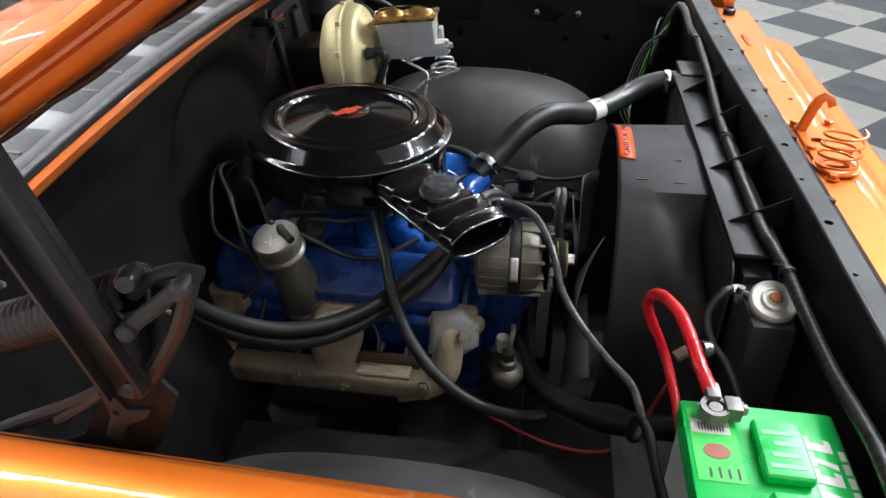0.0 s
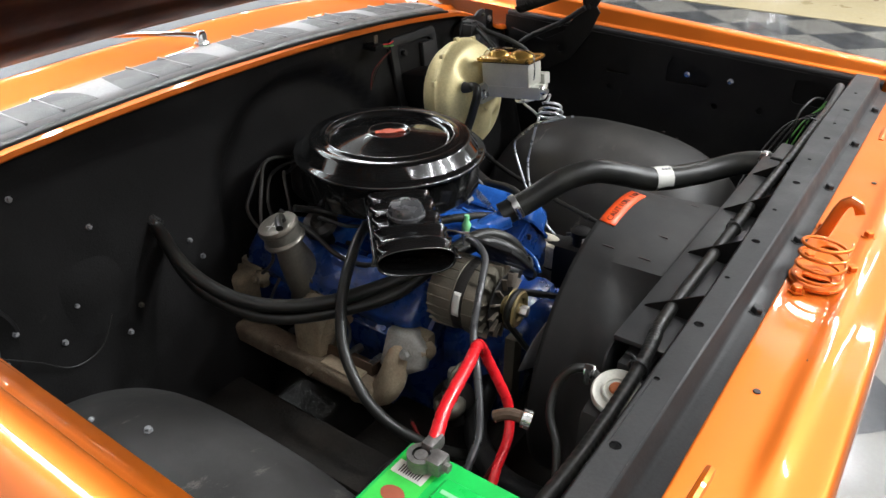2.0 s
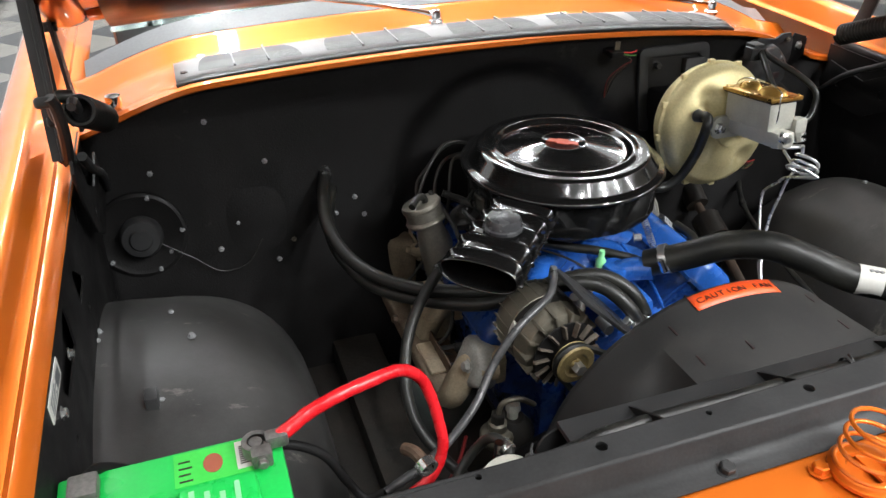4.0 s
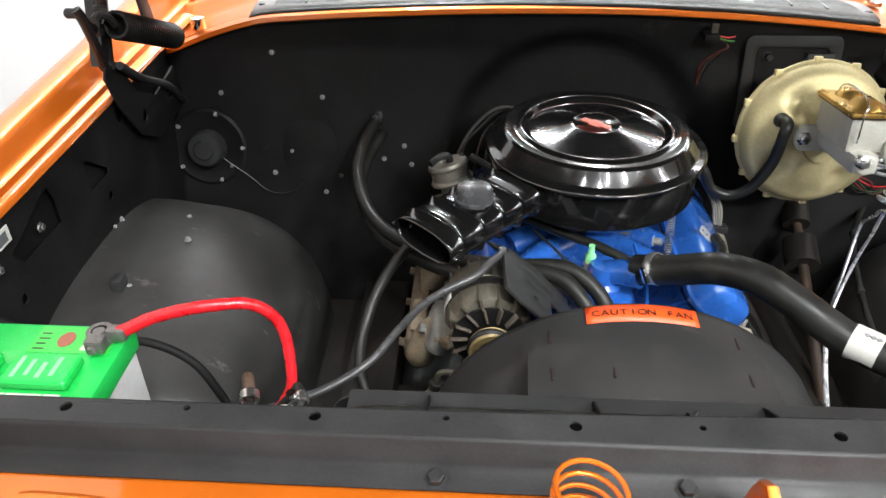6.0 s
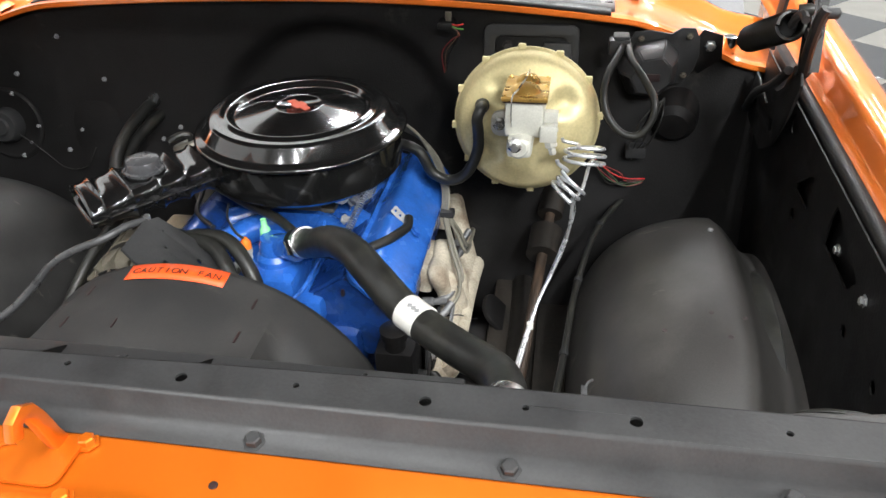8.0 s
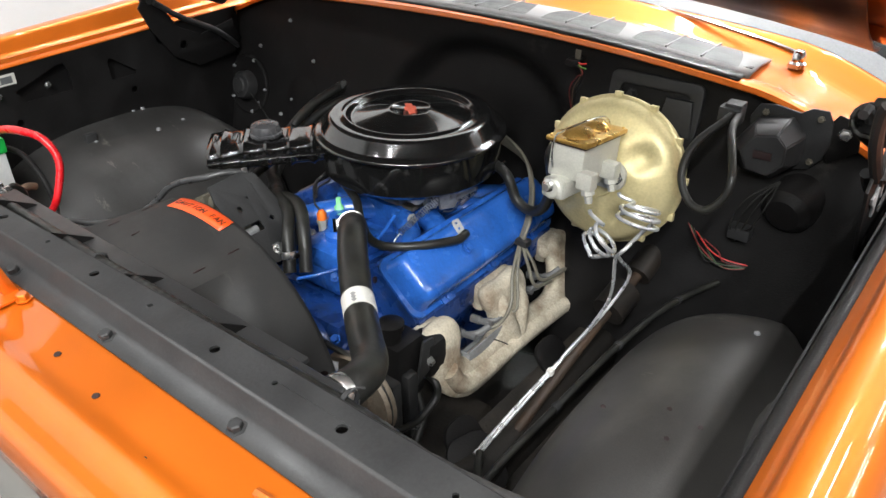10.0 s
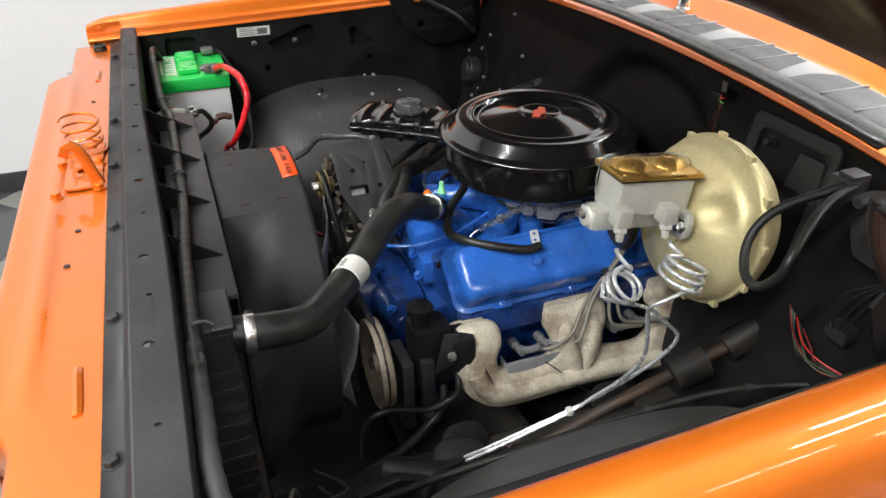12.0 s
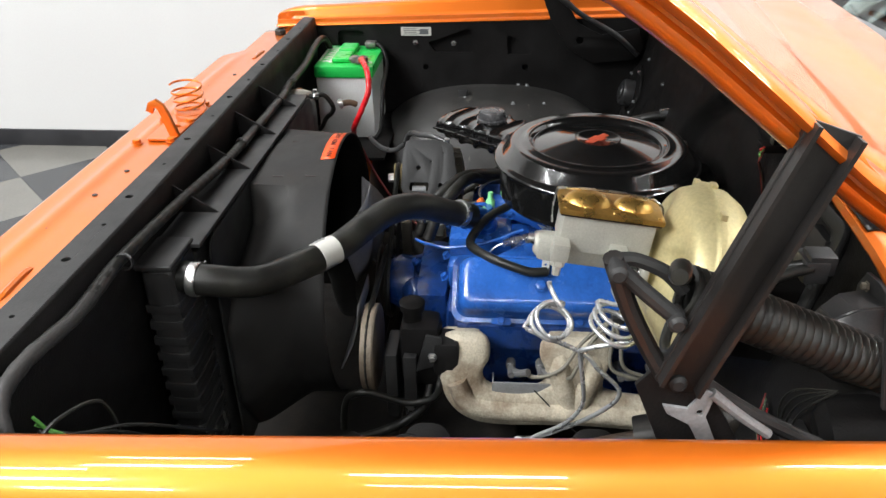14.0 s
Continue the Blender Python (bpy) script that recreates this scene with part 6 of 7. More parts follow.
# hood latch hook and coil spring on the header panel
hook = thing("hood_latch", (0.035, -0.075, 0.824), "orange painted hood latch hook on the header panel", "hood latch")
mid = [Vector(q) for q in ((-0.062, 0.818), (-0.070, 0.842), (-0.077, 0.870), (-0.083, 0.886), (-0.092, 0.893), (-0.101, 0.889), (-0.106, 0.878))]
hk = []
for sgn, line in ((1, mid), (-1, mid[::-1])):
    for q in line:
        i = mid.index(q)
        d_ = (mid[min(i + 1, len(mid) - 1)] - mid[max(i - 1, 0)]).normalized()
        hk.append((q.x - sgn * d_.y * (0.0065 - 0.0004 * i), q.y + sgn * d_.x * (0.0065 - 0.0004 * i)))
part("hook", plate(hk, 0.011, Matrix(((0, 0, 1, 0.035), (1, 0, 0, 0), (0, 1, 0, 0), (0, 0, 0, 1))), (), 0.003), ORANGE, hook, "orange steel hook")
part("base_plate", plate(rounded(-0.105, 0.060, -0.115, -0.058, 0.012, 4), 0.003, pose(0, 0, 0.8275), [circle(-0.01, -0.085, 0.013)]), ORANGE, hook)
for x, y in ((0.062, -0.062), (-0.045, -0.064), (-0.15, -0.070), (-0.05, -0.122), (0.075, -0.125)):
    part("bolt", hex_bolt((x, y, 0.8255), (0, 0, 1), 0.008, 0.008), ORANGE, hook)
spr = thing("hood_spring", (-0.108, -0.086, 0.826), "orange painted conical hood pop-up spring", "spring")
part("coil", tube(helix((-0.108, -0.086, 0.830), (0.06, -0.02, 1), 0.031, 3.6, 0.060, 22, 0.0), 0.0024, 8, raw=True), ORANGE, spr, "orange painted coil")
part("seat", lathe([(0.036, 0), (0.036, 0.004), (0.028, 0.006), (0.020, 0.006), (0.018, 0.002)], pose(-0.108, -0.086, 0.826), 28), ORANGE, spr)

# hood hinges: bracket, links and the big coil spring


def hinge(side):
    """Bracket, curved arm, channel link and the big coil spring of one hood hinge."""
    def flat(x):
        return Matrix(((0, 0, 1, side * x), (1, 0, 0, 0), (0, 1, 0, 0), (0, 0, 0, 1)))
    t = part("hood_hinge", plate([(0.690, 0.915), (0.705, 0.935), (0.745, 0.925), (0.79, 0.850), (0.86, 0.815), (0.965, 0.835), (0.985, 0.78), (0.96, 0.745), (0.84, 0.735), (0.77, 0.775), (0.715, 0.855)], 0.005, flat(0.848), [circle(0.80, 0.80, 0.012), circle(0.93, 0.79, 0.010)], 0.001), BLACK_BAY, car, "black hood hinge with a heavy coil spring")
    f, r = Vector((side * 0.822, 0.725, 0.998)), Vector((side * 0.812, 0.925, 0.912))
    part("coil_spring", tube(helix(f, r - f, 0.0205, 26, (r - f).length, 14), 0.0044, 6, raw=True), RUBBER, t, "black closely wound coil spring", 60)
    part("spring_core", tube([f.lerp(r, 0.12), r], 0.0175, 16, raw=True), BLACK_BAY, t)
    part("spring_hook", tube([f, f + Vector((0, -0.018, 0.018)), f + Vector((0, -0.046, 0.030)), f + Vector((0, -0.066, 0.028))], 0.0065, 8, 5), BLACK_SUPPORT, t)
    part("curved_arm", tube([(side * 0.846, 0.657, 1.043), (side * 0.842, 0.662, 1.028), (side * 0.842, 0.676, 0.992), (side * 0.846, 0.694, 0.958), (side * 0.852, 0.712, 0.928)], 0.0085, 10, 6), RUST_BLACK, t, "dark arm with a little surface rust")
    part("cross_rod", tube([(side * 0.846, 0.660, 1.036), (side * 0.850, 0.685, 1.014), (side * 0.852, 0.716, 0.988)], 0.0075, 10, 5), BLACK_SUPPORT, t)
    part("rubber_bumper", lathe([(0, 0.016), (0.009, 0.015), (0.012, 0.009), (0.012, -0.012), (0, -0.012)], aim((side * 0.835, 0.716, 1.024), (side, -0.3, 0.2)) @ Matrix.Scale(0.8, 4), 18), RUBBER, t, "round rubber bump stop")
    lo, hi = Vector((0.722, 0.926)), Vector((0.800, 1.160))
    d = (hi - lo).normalized()
    n = Vector((-d.y, d.x))
    for off, x0, x1 in ((-0.017, 0.850, 0.872), (0.017, 0.850, 0.872)):
        e = []
        for q in (lo + n * (off - 0.0018), lo + n * (off + 0.0018), hi + n * (off + 0.0018), hi + n * (off - 0.0018)):
            e.append((q.x, q.y))
        part("link_flange", plate(e, x1 - x0, flat((x0 + x1) / 2)), RUST_BLACK, t)
    web = [lo + n * a - d * 0.010 * math.cos(a / 0.019 * 1.5) for a in (-0.019, -0.012, 0.0, 0.012, 0.019)] + [hi + n * 0.019, hi - n * 0.019]
    part("channel_link", plate([(q.x, q.y) for q in web], 0.004, flat(0.858), (), 0.001), RUST_BLACK, t, "long dark channel link, rusty at its foot")
    part("rear_link", plate([(0.905, 0.90), (0.93, 0.895), (0.94, 0.92), (0.885, 1.10), (0.86, 1.095)], 0.006, flat(0.850), (), 0.001), BLACK_SUPPORT, t, "short black hinge link")
    for y, z in ((0.722, 0.928), (0.922, 0.912), (0.875, 1.085), (0.660, 1.036), (0.713, 0.990)):
        part("pivot", lathe([(0, 0.012), (0.005, 0.012), (0.008, 0.009), (0.008, -0.012), (0, -0.012)], aim((side * 0.854, y, z), (side, 0, 0)), 16), BLACK_SUPPORT, t)
    # passenger bracket and arm are black: the shadow on them as colour
    part("bare_bracket", plate([(0.716, 0.896), (0.737, 0.893), (0.750, 0.914), (0.758, 0.911), (0.753, 0.885), (0.765, 0.858), (0.752, 0.856), (0.741, 0.876), (0.720, 0.888)], 0.004, flat(0.853), [circle(0.748, 0.890, 0.004)], 0.001), GALVANISED if side > 0 else BLACK_SUPPORT, t, "lower bracket, galvanised, with its passenger copy blacked for shade")
    part("bare_arm", tube([(side * 0.853, 0.755, 0.912), (side * 0.850, 0.785, 0.885), (side * 0.848, 0.815, 0.862)], 0.005, 8, 4), GALVANISED if side > 0 else BLACK_SUPPORT, t)
    part("lower_arm", tube([(side * 0.835, 0.730, 0.925), (side * 0.835, 0.80, 0.875), (side * 0.835, 0.90, 0.82), (side * 0.84, 0.97, 0.76)], 0.0075, 10, 6), BLACK_SUPPORT, t)
    part("rubber_stop", lathe([(0, 0.026), (0.014, 0.024), (0.016, 0.01), (0.012, 0.0), (0.012, -0.01)], pose(side * 0.80, 1.03, cowl_z(side * 0.80) + 0.014), 16), CHROME, t, "small bright hood stop")
    return t


RUST_BLACK = surface("rust_tinged_black", (0.011, 0.0098, 0.0093), 0.42, 0, vary=0.3, scale=14, fine=200, bump=0.12, dust=(0.024, 0.018, 0.015), dust_amount=0.22)
for s_ in (1, -1):
    hinge(s_)

# washer reservoir cap hose at the radiator cap
hose("overflow_hose", [(-0.415, 0.090, 0.764), (-0.400, 0.108, 0.767), (-0.410, 0.130, 0.768), (-0.422, 0.147, 0.739), (-0.447, 0.140, 0.711), (-0.467, 0.118, 0.688), (-0.50, 0.098, 0.655), (-0.53, 0.075, 0.62)], 0.0060, "black overflow hose at the radiator cap", seg=10)
clamp((-0.4015, 0.112, 0.7675), (-0.3, 1, 0.05), 0.0068, bpy.data.objects["overflow_hose"])
hose("lower_hose", [(-0.40, 0.12, 0.50), (-0.40, 0.19, 0.49), (-0.36, 0.27, 0.46), (-0.27, 0.36, 0.43), (-0.14, 0.41, 0.42)], 0.021, "thick black lower radiator hose", BLACK_BAY, seg=16)
hose("red_wire", [(-0.47, 0.188, 0.648), (-0.48, 0.24, 0.52), (-0.42, 0.32, 0.44), (-0.34, 0.42, 0.40), (-0.30, 0.48, 0.40)], 0.0035, "thin dull red wire to the starter", RED_DULL, "wire", 8)

# fuel pump and bits low on the passenger side
fp = thing("fuel_pump", (-0.20, 0.44, 0.40), "small greasy fuel pump with a metal fitting", "fuel pump")
part("body", lathe([(0, 0.05), (0.02, 0.05), (0.036, 0.03), (0.040, 0.02), (0.040, 0.012), (0.03, 0.0), (0.03, -0.03), (0, -0.03)], pose(-0.235, 0.43, 0.425), 24), GREASY, fp)
part("fitting", lathe([(0, 0.035), (0.012, 0.033), (0.014, 0.02), (0.010, 0.018), (0.010, 0)], pose(-0.235, 0.43, 0.473), 10), ALLOY, fp)
tagged(part("engine_bracket", box(-0.16, -0.13, 0.35, 0.372, 0.40, 0.56, 0.004), GREY_ALLOY, None, "bare metal bracket beside the alternator"), category="bracket")

# heater blower and case on the firewall
blow = thing("heater_blower", (-0.74, 0.97, 0.62), "round black heater blower on the firewall", "heater blower")
BW = aim((-0.800, firewall_y(-0.800, 0.655) - 0.001, 0.655), (0.0, -1, 0.22)) @ Matrix.Diagonal((0.85, 0.85, 0.8, 1))
part("flange", lathe([(0, 0.006), (0.082, 0.006), (0.092, 0.010), (0.100, 0.006), (0.102, 0.0)], BW, 40), BLACK_BAY, blow)
part("motor", lathe([(0, 0.052), (0.022, 0.052), (0.026, 0.046), (0.040, 0.044), (0.046, 0.036), (0.048, 0.004)], BW, 32), BLACK_PLASTIC, blow, "black blower motor can")
for k in range(5):
    p = BW @ Vector((0.09 * math.cos(1.2566 * k), 0.09 * math.sin(1.2566 * k), 0.007))
    part("bolt", hex_bolt(p, (0, -1, 0.22), 0.004), GALVANISED, blow)
part("lead", tube([BW @ Vector((0.04, -0.02, 0.03)), (-0.715, 0.93, 0.605), (-0.665, 0.925, 0.565), (-0.61, 0.925, 0.572), (-0.575, 0.93, 0.62)], 0.0012, 6, 6), RUBBER, blow)
hc = thing("heater_case", (-0.57, 0.96, 0.62), "moulded black heater case cover on the firewall", "heater case")
part("cover", grid(20, 20, lambda u, v: (-0.655 + 0.155 * u, firewall_y(-0.6, 0.565 + 0.17 * v) + 0.003 - 0.007 * (math.sin(math.pi * u) * math.sin(math.pi * v)) ** 0.8, 0.565 + 0.17 * v)), BLACK_BAY, hc, "", 60)
for bx, bz in ((-0.51, 0.60),):
    part("bolt", hex_bolt((bx, firewall_y(bx, bz) - 0.004, bz), (0, -1, 0.22), 0.004), GREY_ALLOY, hc)


# relay bracket with wires, high on the firewall
rel = thing("relay", (0.24, 1.0, 0.90), "small black relay with coloured wires on the firewall", "relay")
part("body", box(0.226, 0.256, 0.975, 1.015, 0.898, 0.911, 0.003), BLACK_BAY, rel)
part("tab", box(0.240, 0.253, 0.990, 0.993, 0.911, 0.930, 0.001), GREY_ALLOY, rel)
for k, m_ in enumerate((RUBBER, RUSTY, RED_DULL)):
    part("wire", tube([(0.250 + 0.004 * k, 0.978, 0.904), (0.266 + 0.003 * k, 0.968, 0.899 - 0.004 * k), (0.268 - 0.006 * k, 0.975, 0.880), (0.248 - 0.008 * k, 0.992, 0.845), (0.235, 1.005, 0.79)], 0.0012, 6, 6), m_, rel)
for k, m_ in enumerate((RED_WIRE, GREEN_WIRE)):
    part("wire_end", tube([(0.256, 0.978, 0.909 - 0.004 * k), (0.268, 0.968, 0.910 - 0.006 * k), (0.280, 0.965, 0.914 - 0.010 * k)], 0.0017, 6, 4), m_, rel)

# firewall panel, wiper motor, column and harness on the driver side
PM = aim((0.42, firewall_y(0.42, 0.82) - 0.004, 0.815), (0, -1, 0.2))
pedal = part("pedal_plate", plate(rounded(-0.10, 0.085, -0.10, 0.085, 0.014, 4), 0.008, PM, (), 0.002), BLACK_BAY, None, "black reinforcing plate behind the brake booster")
tagged(pedal, category="plate")
part("border", plate(rounded(-0.10, 0.085, -0.10, 0.085, 0.014, 4), 0.010, PM @ pose(0, 0, 0.006), [rounded(-0.082, 0.067, -0.082, 0.067, 0.014, 4)], 0.003), BLACK_SUPPORT, pedal)
for px, py in ((-0.055, 0.045), (0.045, 0.045)):
    part("bolt", hex_bolt(PM @ Vector((px, py, 0.004)), (0, -1, 0.2), 0.008, 0.012), BLACK_SUPPORT, pedal)
part("gusset", plate([(-0.03, -0.03), (0.03, -0.03), (0.022, 0.03), (-0.022, 0.03)], 0.02, PM @ pose(0.045, 0.02, 0.008), (), 0.005), BLACK_SUPPORT, pedal)
wm = thing("wiper_motor", (0.67, 0.96, 0.80), "black wiper motor and plastic pump cover on the firewall", "wiper motor")
wc = bmesh.new()
ring0 = [(0.592, 0.838), (0.625, 0.888), (0.680, 0.900), (0.708, 0.872), (0.708, 0.822), (0.672, 0.785), (0.615, 0.790)]
rows_ = []
for inset, y in ((0.0, 1.0), (0.0, 0.955), (0.08, 0.930), (0.36, 0.908)):
    cx, cz = 0.662, 0.838
    rows_.append([wc.verts.new((cx + (x - cx) * (1 - inset), y, cz + (z - cz) * (1 - inset))) for x, z in ring0])
for a, b in zip(rows_, rows_[1:]):
    for k in range(len(a)):
        j = (k + 1) % len(a)
        wc.faces.new((a[k], a[j], b[j], b[k]))
wc.faces.new(rows_[-1])
bmesh.ops.bevel(wc, geom=wc.edges[:], offset=0.0022, segments=2, affect="EDGES")
part("cover", wc, BLACK_PLASTIC, wm, "angular black plastic cover")
part("back_plate", plate([(0.610, 0.885), (0.622, 0.908), (0.648, 0.912), (0.690, 0.906), (0.708, 0.918), (0.732, 0.918), (0.742, 0.900), (0.745, 0.865), (0.738, 0.835), (0.720, 0.812), (0.66, 0.80), (0.62, 0.82)], 0.006, Matrix(((1, 0, 0, 0), (0, 0, 1, 0.962), (0, 1, 0, 0), (0, 0, 0, 1))), (), 0.0015), BLACK_SUPPORT, wm, "stamped black backing plate")
part("grille", box(0.640, 0.672, 0.9045, 0.908, 0.832, 0.846, 0.001), INK, wm)
for bx, bz in ((0.634, 0.898), (0.724, 0.905), (0.722, 0.827)):
    part("bolt", hex_bolt((bx, 0.957, bz), (0, -1, 0), 0.0045, 0.006), GREY_ALLOY, wm)
part("motor_can", lathe([(0, 0.085), (0.03, 0.083), (0.044, 0.07), (0.048, 0.05), (0.048, 0), (0, 0)], aim((0.722, 0.99, 0.756), (-0.15, -1, -0.25)), 32), BLACK_BAY, wm, "round satin black motor can")
part("ear", plate([(0.72, 0.87), (0.75, 0.915), (0.785, 0.905), (0.79, 0.86), (0.75, 0.83)], 0.004, Matrix(((1, 0, 0, 0), (0, 0, 1, 0.965), (0, 1, 0, 0), (0, 0, 0, 1))), [], 0.001), BLACK_BAY, wm)
part("bolt", hex_bolt((0.765, 0.962, 0.885), (0, -1, 0), 0.008), STEEL, wm)

for k in range(4):
    part("lead", tube([(0.69, 0.93, 0.79), (0.685 - 0.012 * k, 0.90, 0.755), (0.665 - 0.012 * k, 0.90, 0.70), (0.64, 0.92, 0.68 - 0.008 * k)], 0.0015, 6, 6), RUBBER, wm)
part("connector", box(0.625, 0.665, 0.905, 0.935, 0.665, 0.69, 0.004), BLACK_PLASTIC, wm)
for ob in wm.children:
    ob.data.transform(Matrix.Translation((-0.008, 0.030, -0.011)))
hl = hose("washer_hose", [(0.592, 0.940, 0.897), (0.580, 0.905, 0.882), (0.562, 0.860, 0.862), (0.556, 0.825, 0.838), (0.564, 0.800, 0.808), (0.590, 0.782, 0.782), (0.620, 0.778, 0.779), (0.642, 0.788, 0.805), (0.644, 0.800, 0.836), (0.625, 0.840, 0.862), (0.603, 0.890, 0.880), (0.597, 0.935, 0.893)], 0.0068, "black hose looped below the wiper motor", seg=10)
part("plug", box(0.562, 0.602, 0.925, 0.955, 0.872, 0.902, 0.005), BLACK_PLASTIC, hl)
part("connector", box(0.570, 0.600, 0.930, 0.962, 0.882, 0.908, 0.004), BLACK_SUPPORT, hl)

col = thing("steering_shaft", (0.45, 0.8, 0.45), "brown greasy steering shaft with its coupling", "steering shaft")
part("shaft", tube([(0.485, 1.03, 0.60), (0.478, 0.96, 0.555), (0.455, 0.72, 0.46), (0.43, 0.45, 0.335), (0.42, 0.36, 0.30)], 0.0105, 12, 6), RUST_SHAFT, col)
part("jacket", tube([(0.486, 1.03, 0.602), (0.472, 0.90, 0.53)], 0.027, 18, raw=True), GREASY, col, "dark column jacket")
part("coupling", tube([(0.468, 0.86, 0.514), (0.462, 0.80, 0.49)], 0.034, 18, raw=True), GREASY, col, "greasy rag joint coupling")
box_ = thing("steering_box", (0.41, 0.36, 0.30), "greasy steering gear box on the frame", "steering box")
part("body", box(0.36, 0.46, 0.26, 0.40, 0.25, 0.37, 0.02), GREASY, box_)

hb = hose("harness", [(0.78, 1.0, 0.60), (0.66, 0.98, 0.565), (0.575, 0.86, 0.535), (0.535, 0.70, 0.505), (0.515, 0.52, 0.475), (0.50, 0.36, 0.45), (0.52, 0.24, 0.46)], 0.0065, "black harness along the wheel housing", seg=10)
for hx, hy, hz in ((0.575, 0.86, 0.535), (0.535, 0.70, 0.505), (0.515, 0.52, 0.475)):
    part("clip", lathe([(0.0068, -0.006), (0.0085, -0.006), (0.0085, 0.006), (0.0068, 0.006)], aim((hx, hy, hz), (0.12, 1, 0.08)), 16), BLACK_SUPPORT, hb, "black harness clip")
for k in range(7):
    hose("coloured_wire", [(0.54 + 0.006 * k, 0.945, 0.655 - 0.004 * k), (0.575 + 0.006 * k, 0.93, 0.622 - 0.012 * (k % 3)), (0.625, 0.935, 0.59 + 0.006 * (k % 4)), (0.68, 0.955, 0.60)], 0.0013, "thin red wire by the steering column" if k % 3 == 0 else "thin dark wires by the steering column", (RED_WIRE if k == 3 else RED_DULL, GREEN_DULL, RUBBER)[k % 3], "wire", 6)
for y in (0.40, 0.70):
    tagged(part("frame_bracket", plate(rounded(-0.04, 0.04, -0.06, 0.06, 0.03, 4), 0.012, aim((0.390, y + 0.05, 0.352), (0.75, 0, 0.66)), (), 0.003), BLACK_BAY, None, "dark upper control arm bracket on the frame"), category="bracket")
part("bolt", hex_bolt((0.398, 0.46, 0.367), (0.75, 0, 0.66), 0.007), STEEL, bpy.data.objects["frame_bracket"])
tagged(part("control_arm", tube([(0.37, 0.30, 0.352), (0.42, 0.40, 0.352), (0.43, 0.55, 0.350), (0.43, 0.75, 0.348), (0.42, 0.95, 0.345)], 0.030, 14, 6), GREASY, None, "black upper control arm over the frame rail", 60), category="control arm")
arm_ob = bpy.data.objects["control_arm"]
part("front_bracket", plate(rounded(-0.045, 0.045, -0.055, 0.055, 0.03, 5), 0.010, aim((0.425, 0.42, 0.360), (0.6, -0.2, 0.75)), (), 0.003), BLACK_BAY, arm_ob, "rounded dark bracket")
part("bolt", hex_bolt((0.430, 0.42, 0.369), (0.6, -0.2, 0.75), 0.007, 0.008), GALVANISED, arm_ob)
for cy, cx in ((0.93, 0.42),):
    part("bushing", lathe([(0, 0.03), (0.016, 0.03), (0.03, 0.02), (0.046, 0.018), (0.046, -0.018), (0.03, -0.03)], aim((cx, cy, 0.385), (0.1, 1, 0)), 20), GREASY, arm_ob, "greasy rubber bushing")
    part("bolt", hex_bolt((cx + 0.045, cy + 0.03, 0.41), (0.8, 0, 0.6), 0.009, 0.010), GALVANISED, arm_ob)

sus = thing("suspension_mount", (0.43, 0.30, 0.36), "greasy suspension mount with bushings on the frame", "suspension")
part("bracket", plate([(0.20, 0.33), (0.36, 0.33), (0.35, 0.40), (0.30, 0.425), (0.235, 0.41)], 0.02, Matrix(((0, 0, 1, 0.455), (1, 0, 0, 0), (0, 1, 0, 0), (0, 0, 0, 1))), [circle(0.27, 0.375, 0.012)], 0.004), GREASY, sus)
for y, r in ((0.235, 0.030), (0.29, 0.036), (0.335, 0.028)):
    part("bushing", lathe([(0, 0.03), (r * 0.4, 0.03), (r * 0.5, 0.022), (r, 0.018), (r, -0.018), (r * 0.6, -0.03)], aim((0.485, y, 0.385), (0.8, 0.3, 0.4)), 20), GREASY, sus)
    part("nut", hex_bolt((0.508, y + 0.008, 0.397), (0.8, 0.3, 0.4), 0.010, 0.012), RUSTY, sus)
hose("brake_hose", [(0.43, 0.42, 0.395), (0.47, 0.36, 0.42), (0.52, 0.31, 0.415), (0.56, 0.28, 0.38), (0.60, 0.28, 0.34)], 0.007, "black flexible brake hose at the frame", seg=8)
hose("steering_hose", [(0.27, 0.472, 0.452), (0.295, 0.468, 0.446), (0.302, 0.462, 0.424), (0.30, 0.440, 0.408), (0.30, 0.403, 0.402), (0.30, 0.337, 0.422), (0.30, 0.300, 0.414), (0.30, 0.286, 0.386), (0.30, 0.280, 0.33)], 0.0068, "black hose curling below the pump", seg=10)

# data label on the apron, tub fittings
lb = thing("data_label", (-0.866, 0.32, 0.82), "white data label on the black apron", "label")
part("paper", box(-0.868, -0.8665, 0.272, 0.362, 0.806, 0.831), WHITE, lb)
for k in range(4):
    part("print_bar", box(-0.8664, -0.8660, 0.28, 0.318 + 0.012 * (k % 2), 0.825 - 0.005 * k, 0.827 - 0.005 * k), GASKET, lb)
part("print_bar", box(-0.8664, -0.8660, 0.328, 0.354, 0.810, 0.826), GASKET, lb)
lt = thing("tub_latch", (-0.78, 0.46, 0.662), "small black bracket bolted on the wheel housing", "bracket")
part("block", box(-0.800, -0.782, 0.447, 0.475, 0.636, 0.668, 0.003), BLACK_PLASTIC, lt)

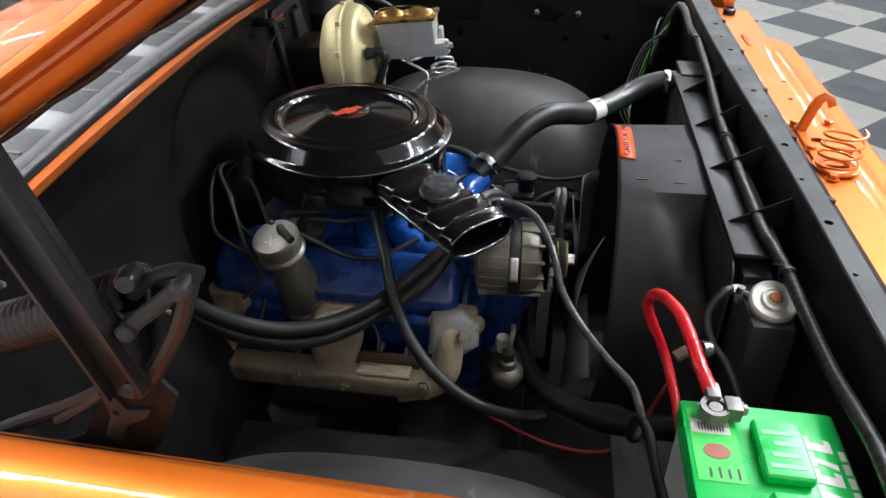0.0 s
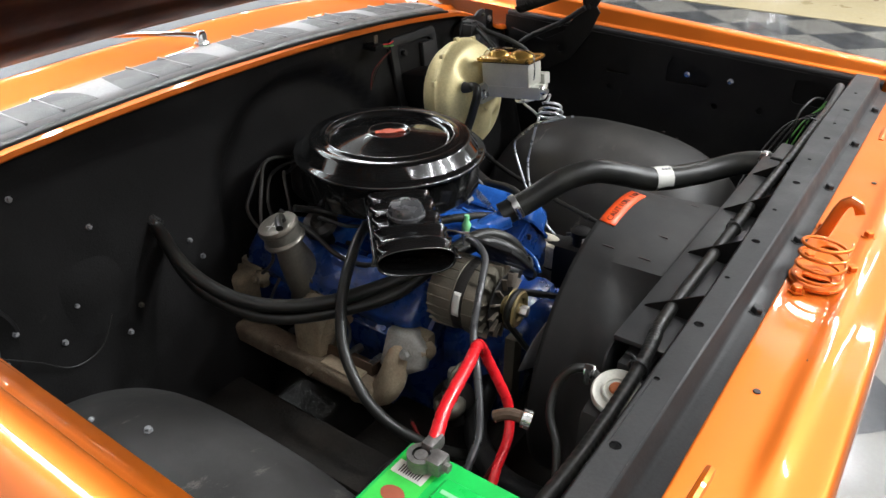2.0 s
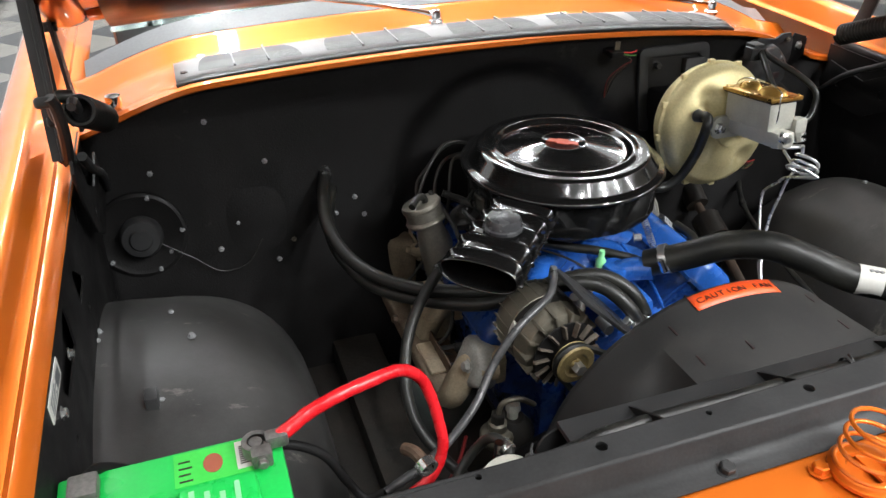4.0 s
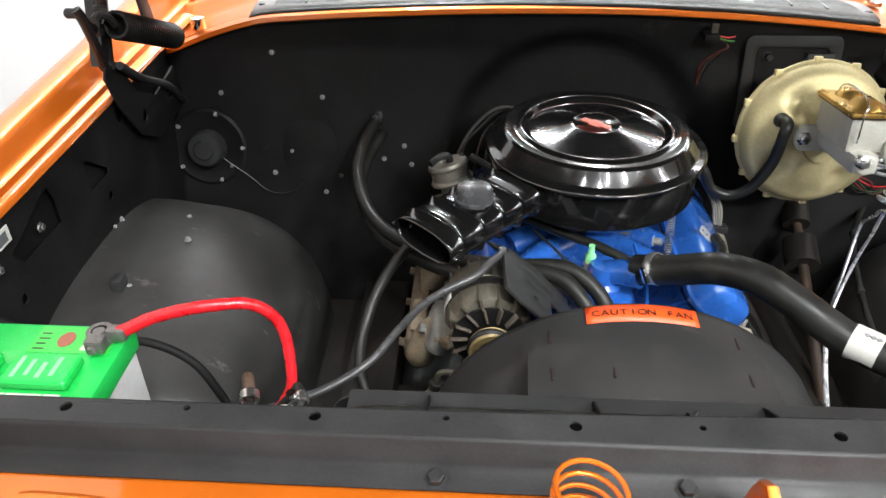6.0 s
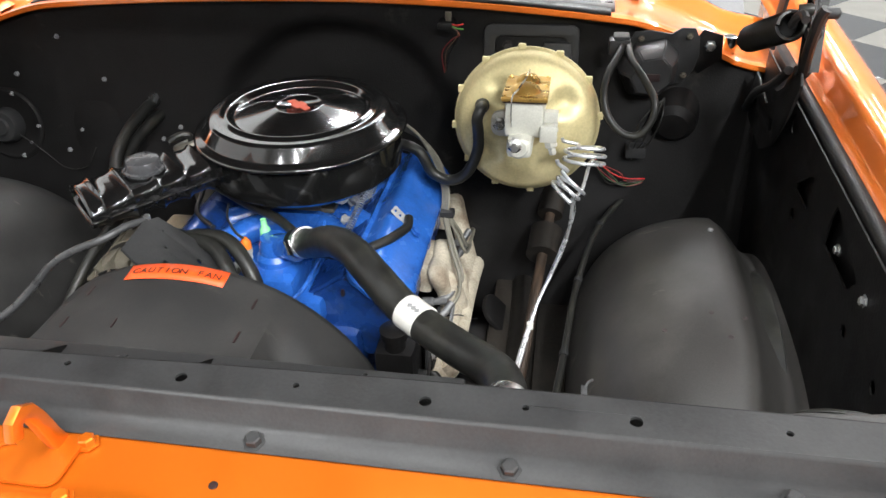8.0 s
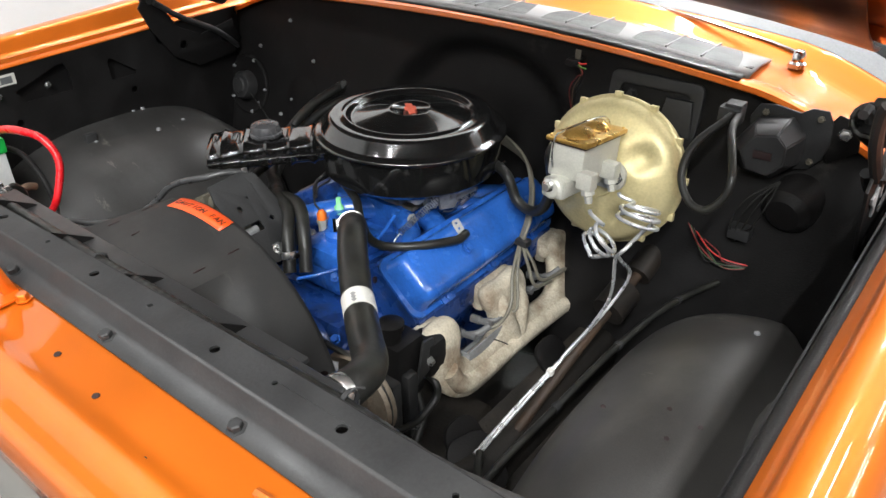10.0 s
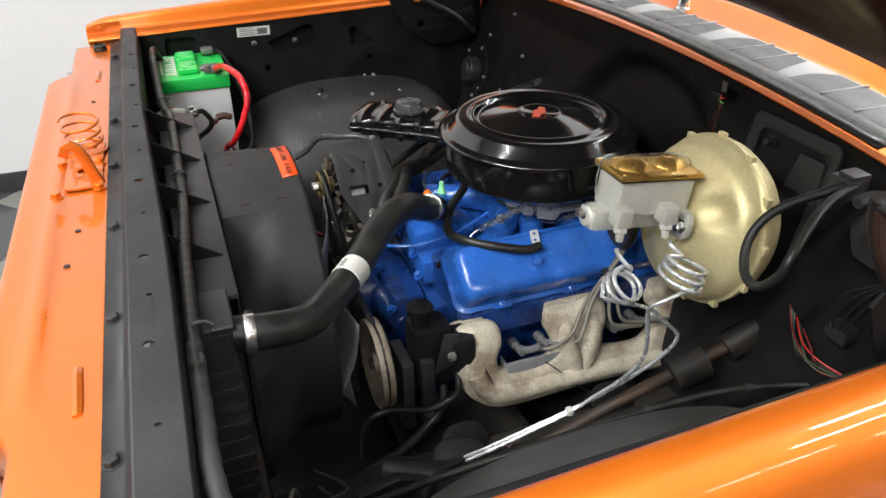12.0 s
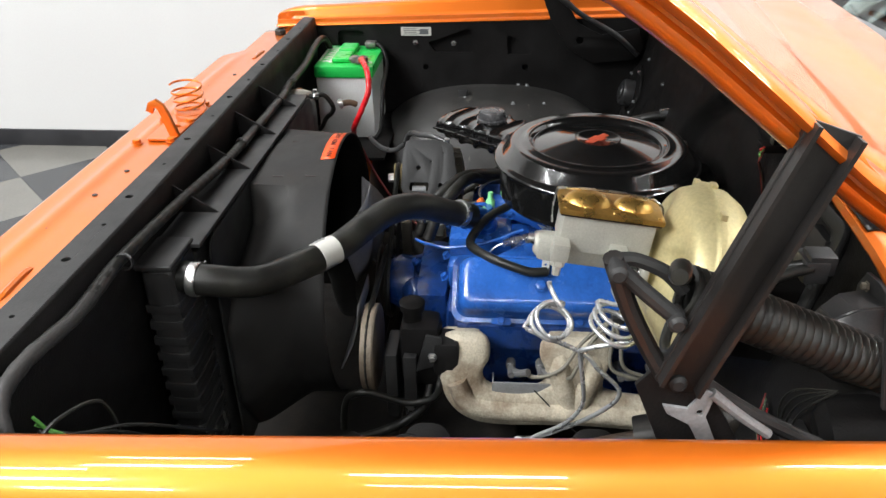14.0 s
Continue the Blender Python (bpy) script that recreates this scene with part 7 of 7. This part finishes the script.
for hx, hy in ((0.653, 0.394), (0.726, 0.445), (0.773, 0.437), (0.746, 0.391)):
    hit_z = 0.649
    part("drilled_hole", lathe([(0, 0.0008), (0.0035, 0.0006), (0.004, 0)], pose(hx, hy, hit_z), 12), INK, bpy.data.objects["wheel_tub"])
ff = thing("fuel_filter", (-0.25, 0.425, 0.40), "tan ringed fuel filter low beside the engine", "fuel filter")
part("body", lathe([(0, 0.0), (0.022, 0.002), (0.028, 0.012), (0.030, 0.018), (0.030, 0.026), (0.026, 0.032), (0.016, 0.036), (0.016, 0.05), (0.012, 0.053), (0, 0.053)], pose(-0.268, 0.418, 0.432), 24), GREY_ALLOY, ff, "tan metal filter body")
part("nut", lathe([(0, 0.018), (0.011, 0.018), (0.013, 0.016), (0.013, 0)], pose(-0.268, 0.418, 0.485), 6), GREASY, ff)
part("line", tube([(-0.268, 0.418, 0.50), (-0.262, 0.415, 0.525), (-0.235, 0.412, 0.53), (-0.20, 0.42, 0.50)], 0.005, 8, 5), GREY_ALLOY, ff)
el = thing("hose_elbow", (-0.48, 0.155, 0.70), "rusty pipe elbow with a bright clamp by the radiator", "pipe elbow")
part("pipe", tube([(-0.495, 0.195, 0.716), (-0.488, 0.178, 0.724), (-0.481, 0.158, 0.722)], 0.008, 10, 5), RUSTY, el)
part("clamp", lathe([(0.010, -0.006), (0.0125, -0.006), (0.0125, 0.006), (0.010, 0.006)], aim((-0.481, 0.156, 0.7215), (0.25, -0.9, -0.2)), 20), STEEL, el, "bright hose clamp")

# ---- the car's front wheels ----
for side in (1, -1):
    w = part("wheel", lathe([(0.17, -0.08), (0.26, -0.09), (0.295, -0.075), (0.305, 0.0), (0.295, 0.075), (0.26, 0.09), (0.17, 0.08), (0.17, -0.08)], aim((side * 0.77, 0.55, 0.305), (1, 0, 0)), 40), RUBBER, car, "black front tyre")
    part("rim", lathe([(0, 0.02), (0.06, 0.03), (0.12, 0.0), (0.16, 0.05), (0.17, 0.075)], aim((side * 0.77, 0.55, 0.305), (side, 0, 0)), 32), CHROME, w)

# ---- parked car far across the room ----
far = thing("parked_car", (7.6, 3.0, 0), "dark parked car with polished wheels across the showroom", "car")
BLACKCAR = surface("black_car_paint", (0.012, 0.012, 0.014), 0.15, 0, vary=0.1, bump=0, coat=1)
fb = bmesh.new()
prof = [(0.6, 0.28), (0.6, 0.62), (0.9, 0.80), (1.9, 0.92), (2.5, 1.32), (3.9, 1.35), (4.5, 0.98), (5.0, 0.92), (5.1, 0.45), (5.0, 0.28)]
rows_ = [[fb.verts.new((x, y, z)) for y, z in prof] for x in (6.62, 8.4)]
for k in range(len(prof)):
    j = (k + 1) % len(prof)
    fb.faces.new((rows_[0][k], rows_[0][j], rows_[1][j], rows_[1][k]))
fb.faces.new(rows_[0])
fb.faces.new(rows_[1])
bmesh.ops.bevel(fb, geom=fb.edges[:], offset=0.06, segments=3, affect="EDGES")
part("body", fb, BLACKCAR, far, "glossy black car body")
for y in (1.45, 4.15):
    for x, sx in ((6.66, -1), (8.36, 1)):
        w = part("wheel", lathe([(0.21, -0.09), (0.30, -0.10), (0.33, -0.08), (0.34, 0), (0.33, 0.08), (0.30, 0.10), (0.21, 0.09)], aim((x, y, 0.34), (1, 0, 0)), 36), RUBBER, far, "black tyre")
        part("rim", lathe([(0, 0.05), (0.05, 0.06), (0.10, 0.03), (0.18, 0.05), (0.215, 0.10)], aim((x, y, 0.34), (sx, 0, 0)), 32), CHROME, w, "polished wheel rim")

# ---- floor tiles, laid on the diagonal ----
TILE = 0.42
floor_ob = bpy.data.objects["floor"]
tile_mesh = {}
for nm, m_ in (("light", TILE_LIGHT), ("dark", TILE_DARK)):
    b = box(-TILE / 2 + 0.0006, TILE / 2 - 0.0006, -TILE / 2 + 0.0006, TILE / 2 - 0.0006, -0.004, 0.0, 0.0008, segments=1)
    me = bpy.data.meshes.new("tile")
    b.to_mesh(me)
    b.free()
    me.materials.append(m_)
    tile_mesh[nm] = me
U0, V0 = 1.573, 2.939
rest = {"light": bmesh.new(), "dark": bmesh.new()}
for i in range(-50, 60):
    for j in range(-60, 60):
        u, v = U0 + (i + 0.5) * TILE, V0 + (j + 0.5) * TILE
        x, y = (u + v) / math.sqrt(2), (u - v) / math.sqrt(2)
        if not (X0 - 0.28 < x < X1 and Y0 < y < Y1):
            continue
        kind = "dark" if (i + j) % 2 == 1 else "light"
        near = (x < -0.7 and -2.6 < y < 0.2) or (2.0 < x < 5.6 and -2.2 < y < 3.6)
        if near:
            o = new("tile", tile_mesh[kind])
            o.parent = floor_ob
            o.location = (x, y, 0.0)
            o.rotation_euler = (0, 0, radians(45))
        else:
            h = TILE / 2 - 0.0006
            q = [rest[kind].verts.new((x + (a * h - b * h) * 0.70711, y + (a * h + b * h) * 0.70711, 0.0)) for a, b in ((-1, -1), (1, -1), (1, 1), (-1, 1))]
            rest[kind].faces.new(q)
for nm, m_ in (("light", TILE_LIGHT), ("dark", TILE_DARK)):
    tagged(part("far_tiles", rest[nm], m_, floor_ob, "", 0), kind="stuff")
TAN = surface("tan_floor", (0.30, 0.25, 0.15), 0.35, 0, vary=0.15, scale=4, fine=40, bump=0.02)
tagged(part("mat", box(5.55, X1, -4.0, Y1 - 0.3, 0.0, 0.006, 0.002), TAN, None, "tan painted floor strip under the parked car"), category="floor mat", kind="structure")
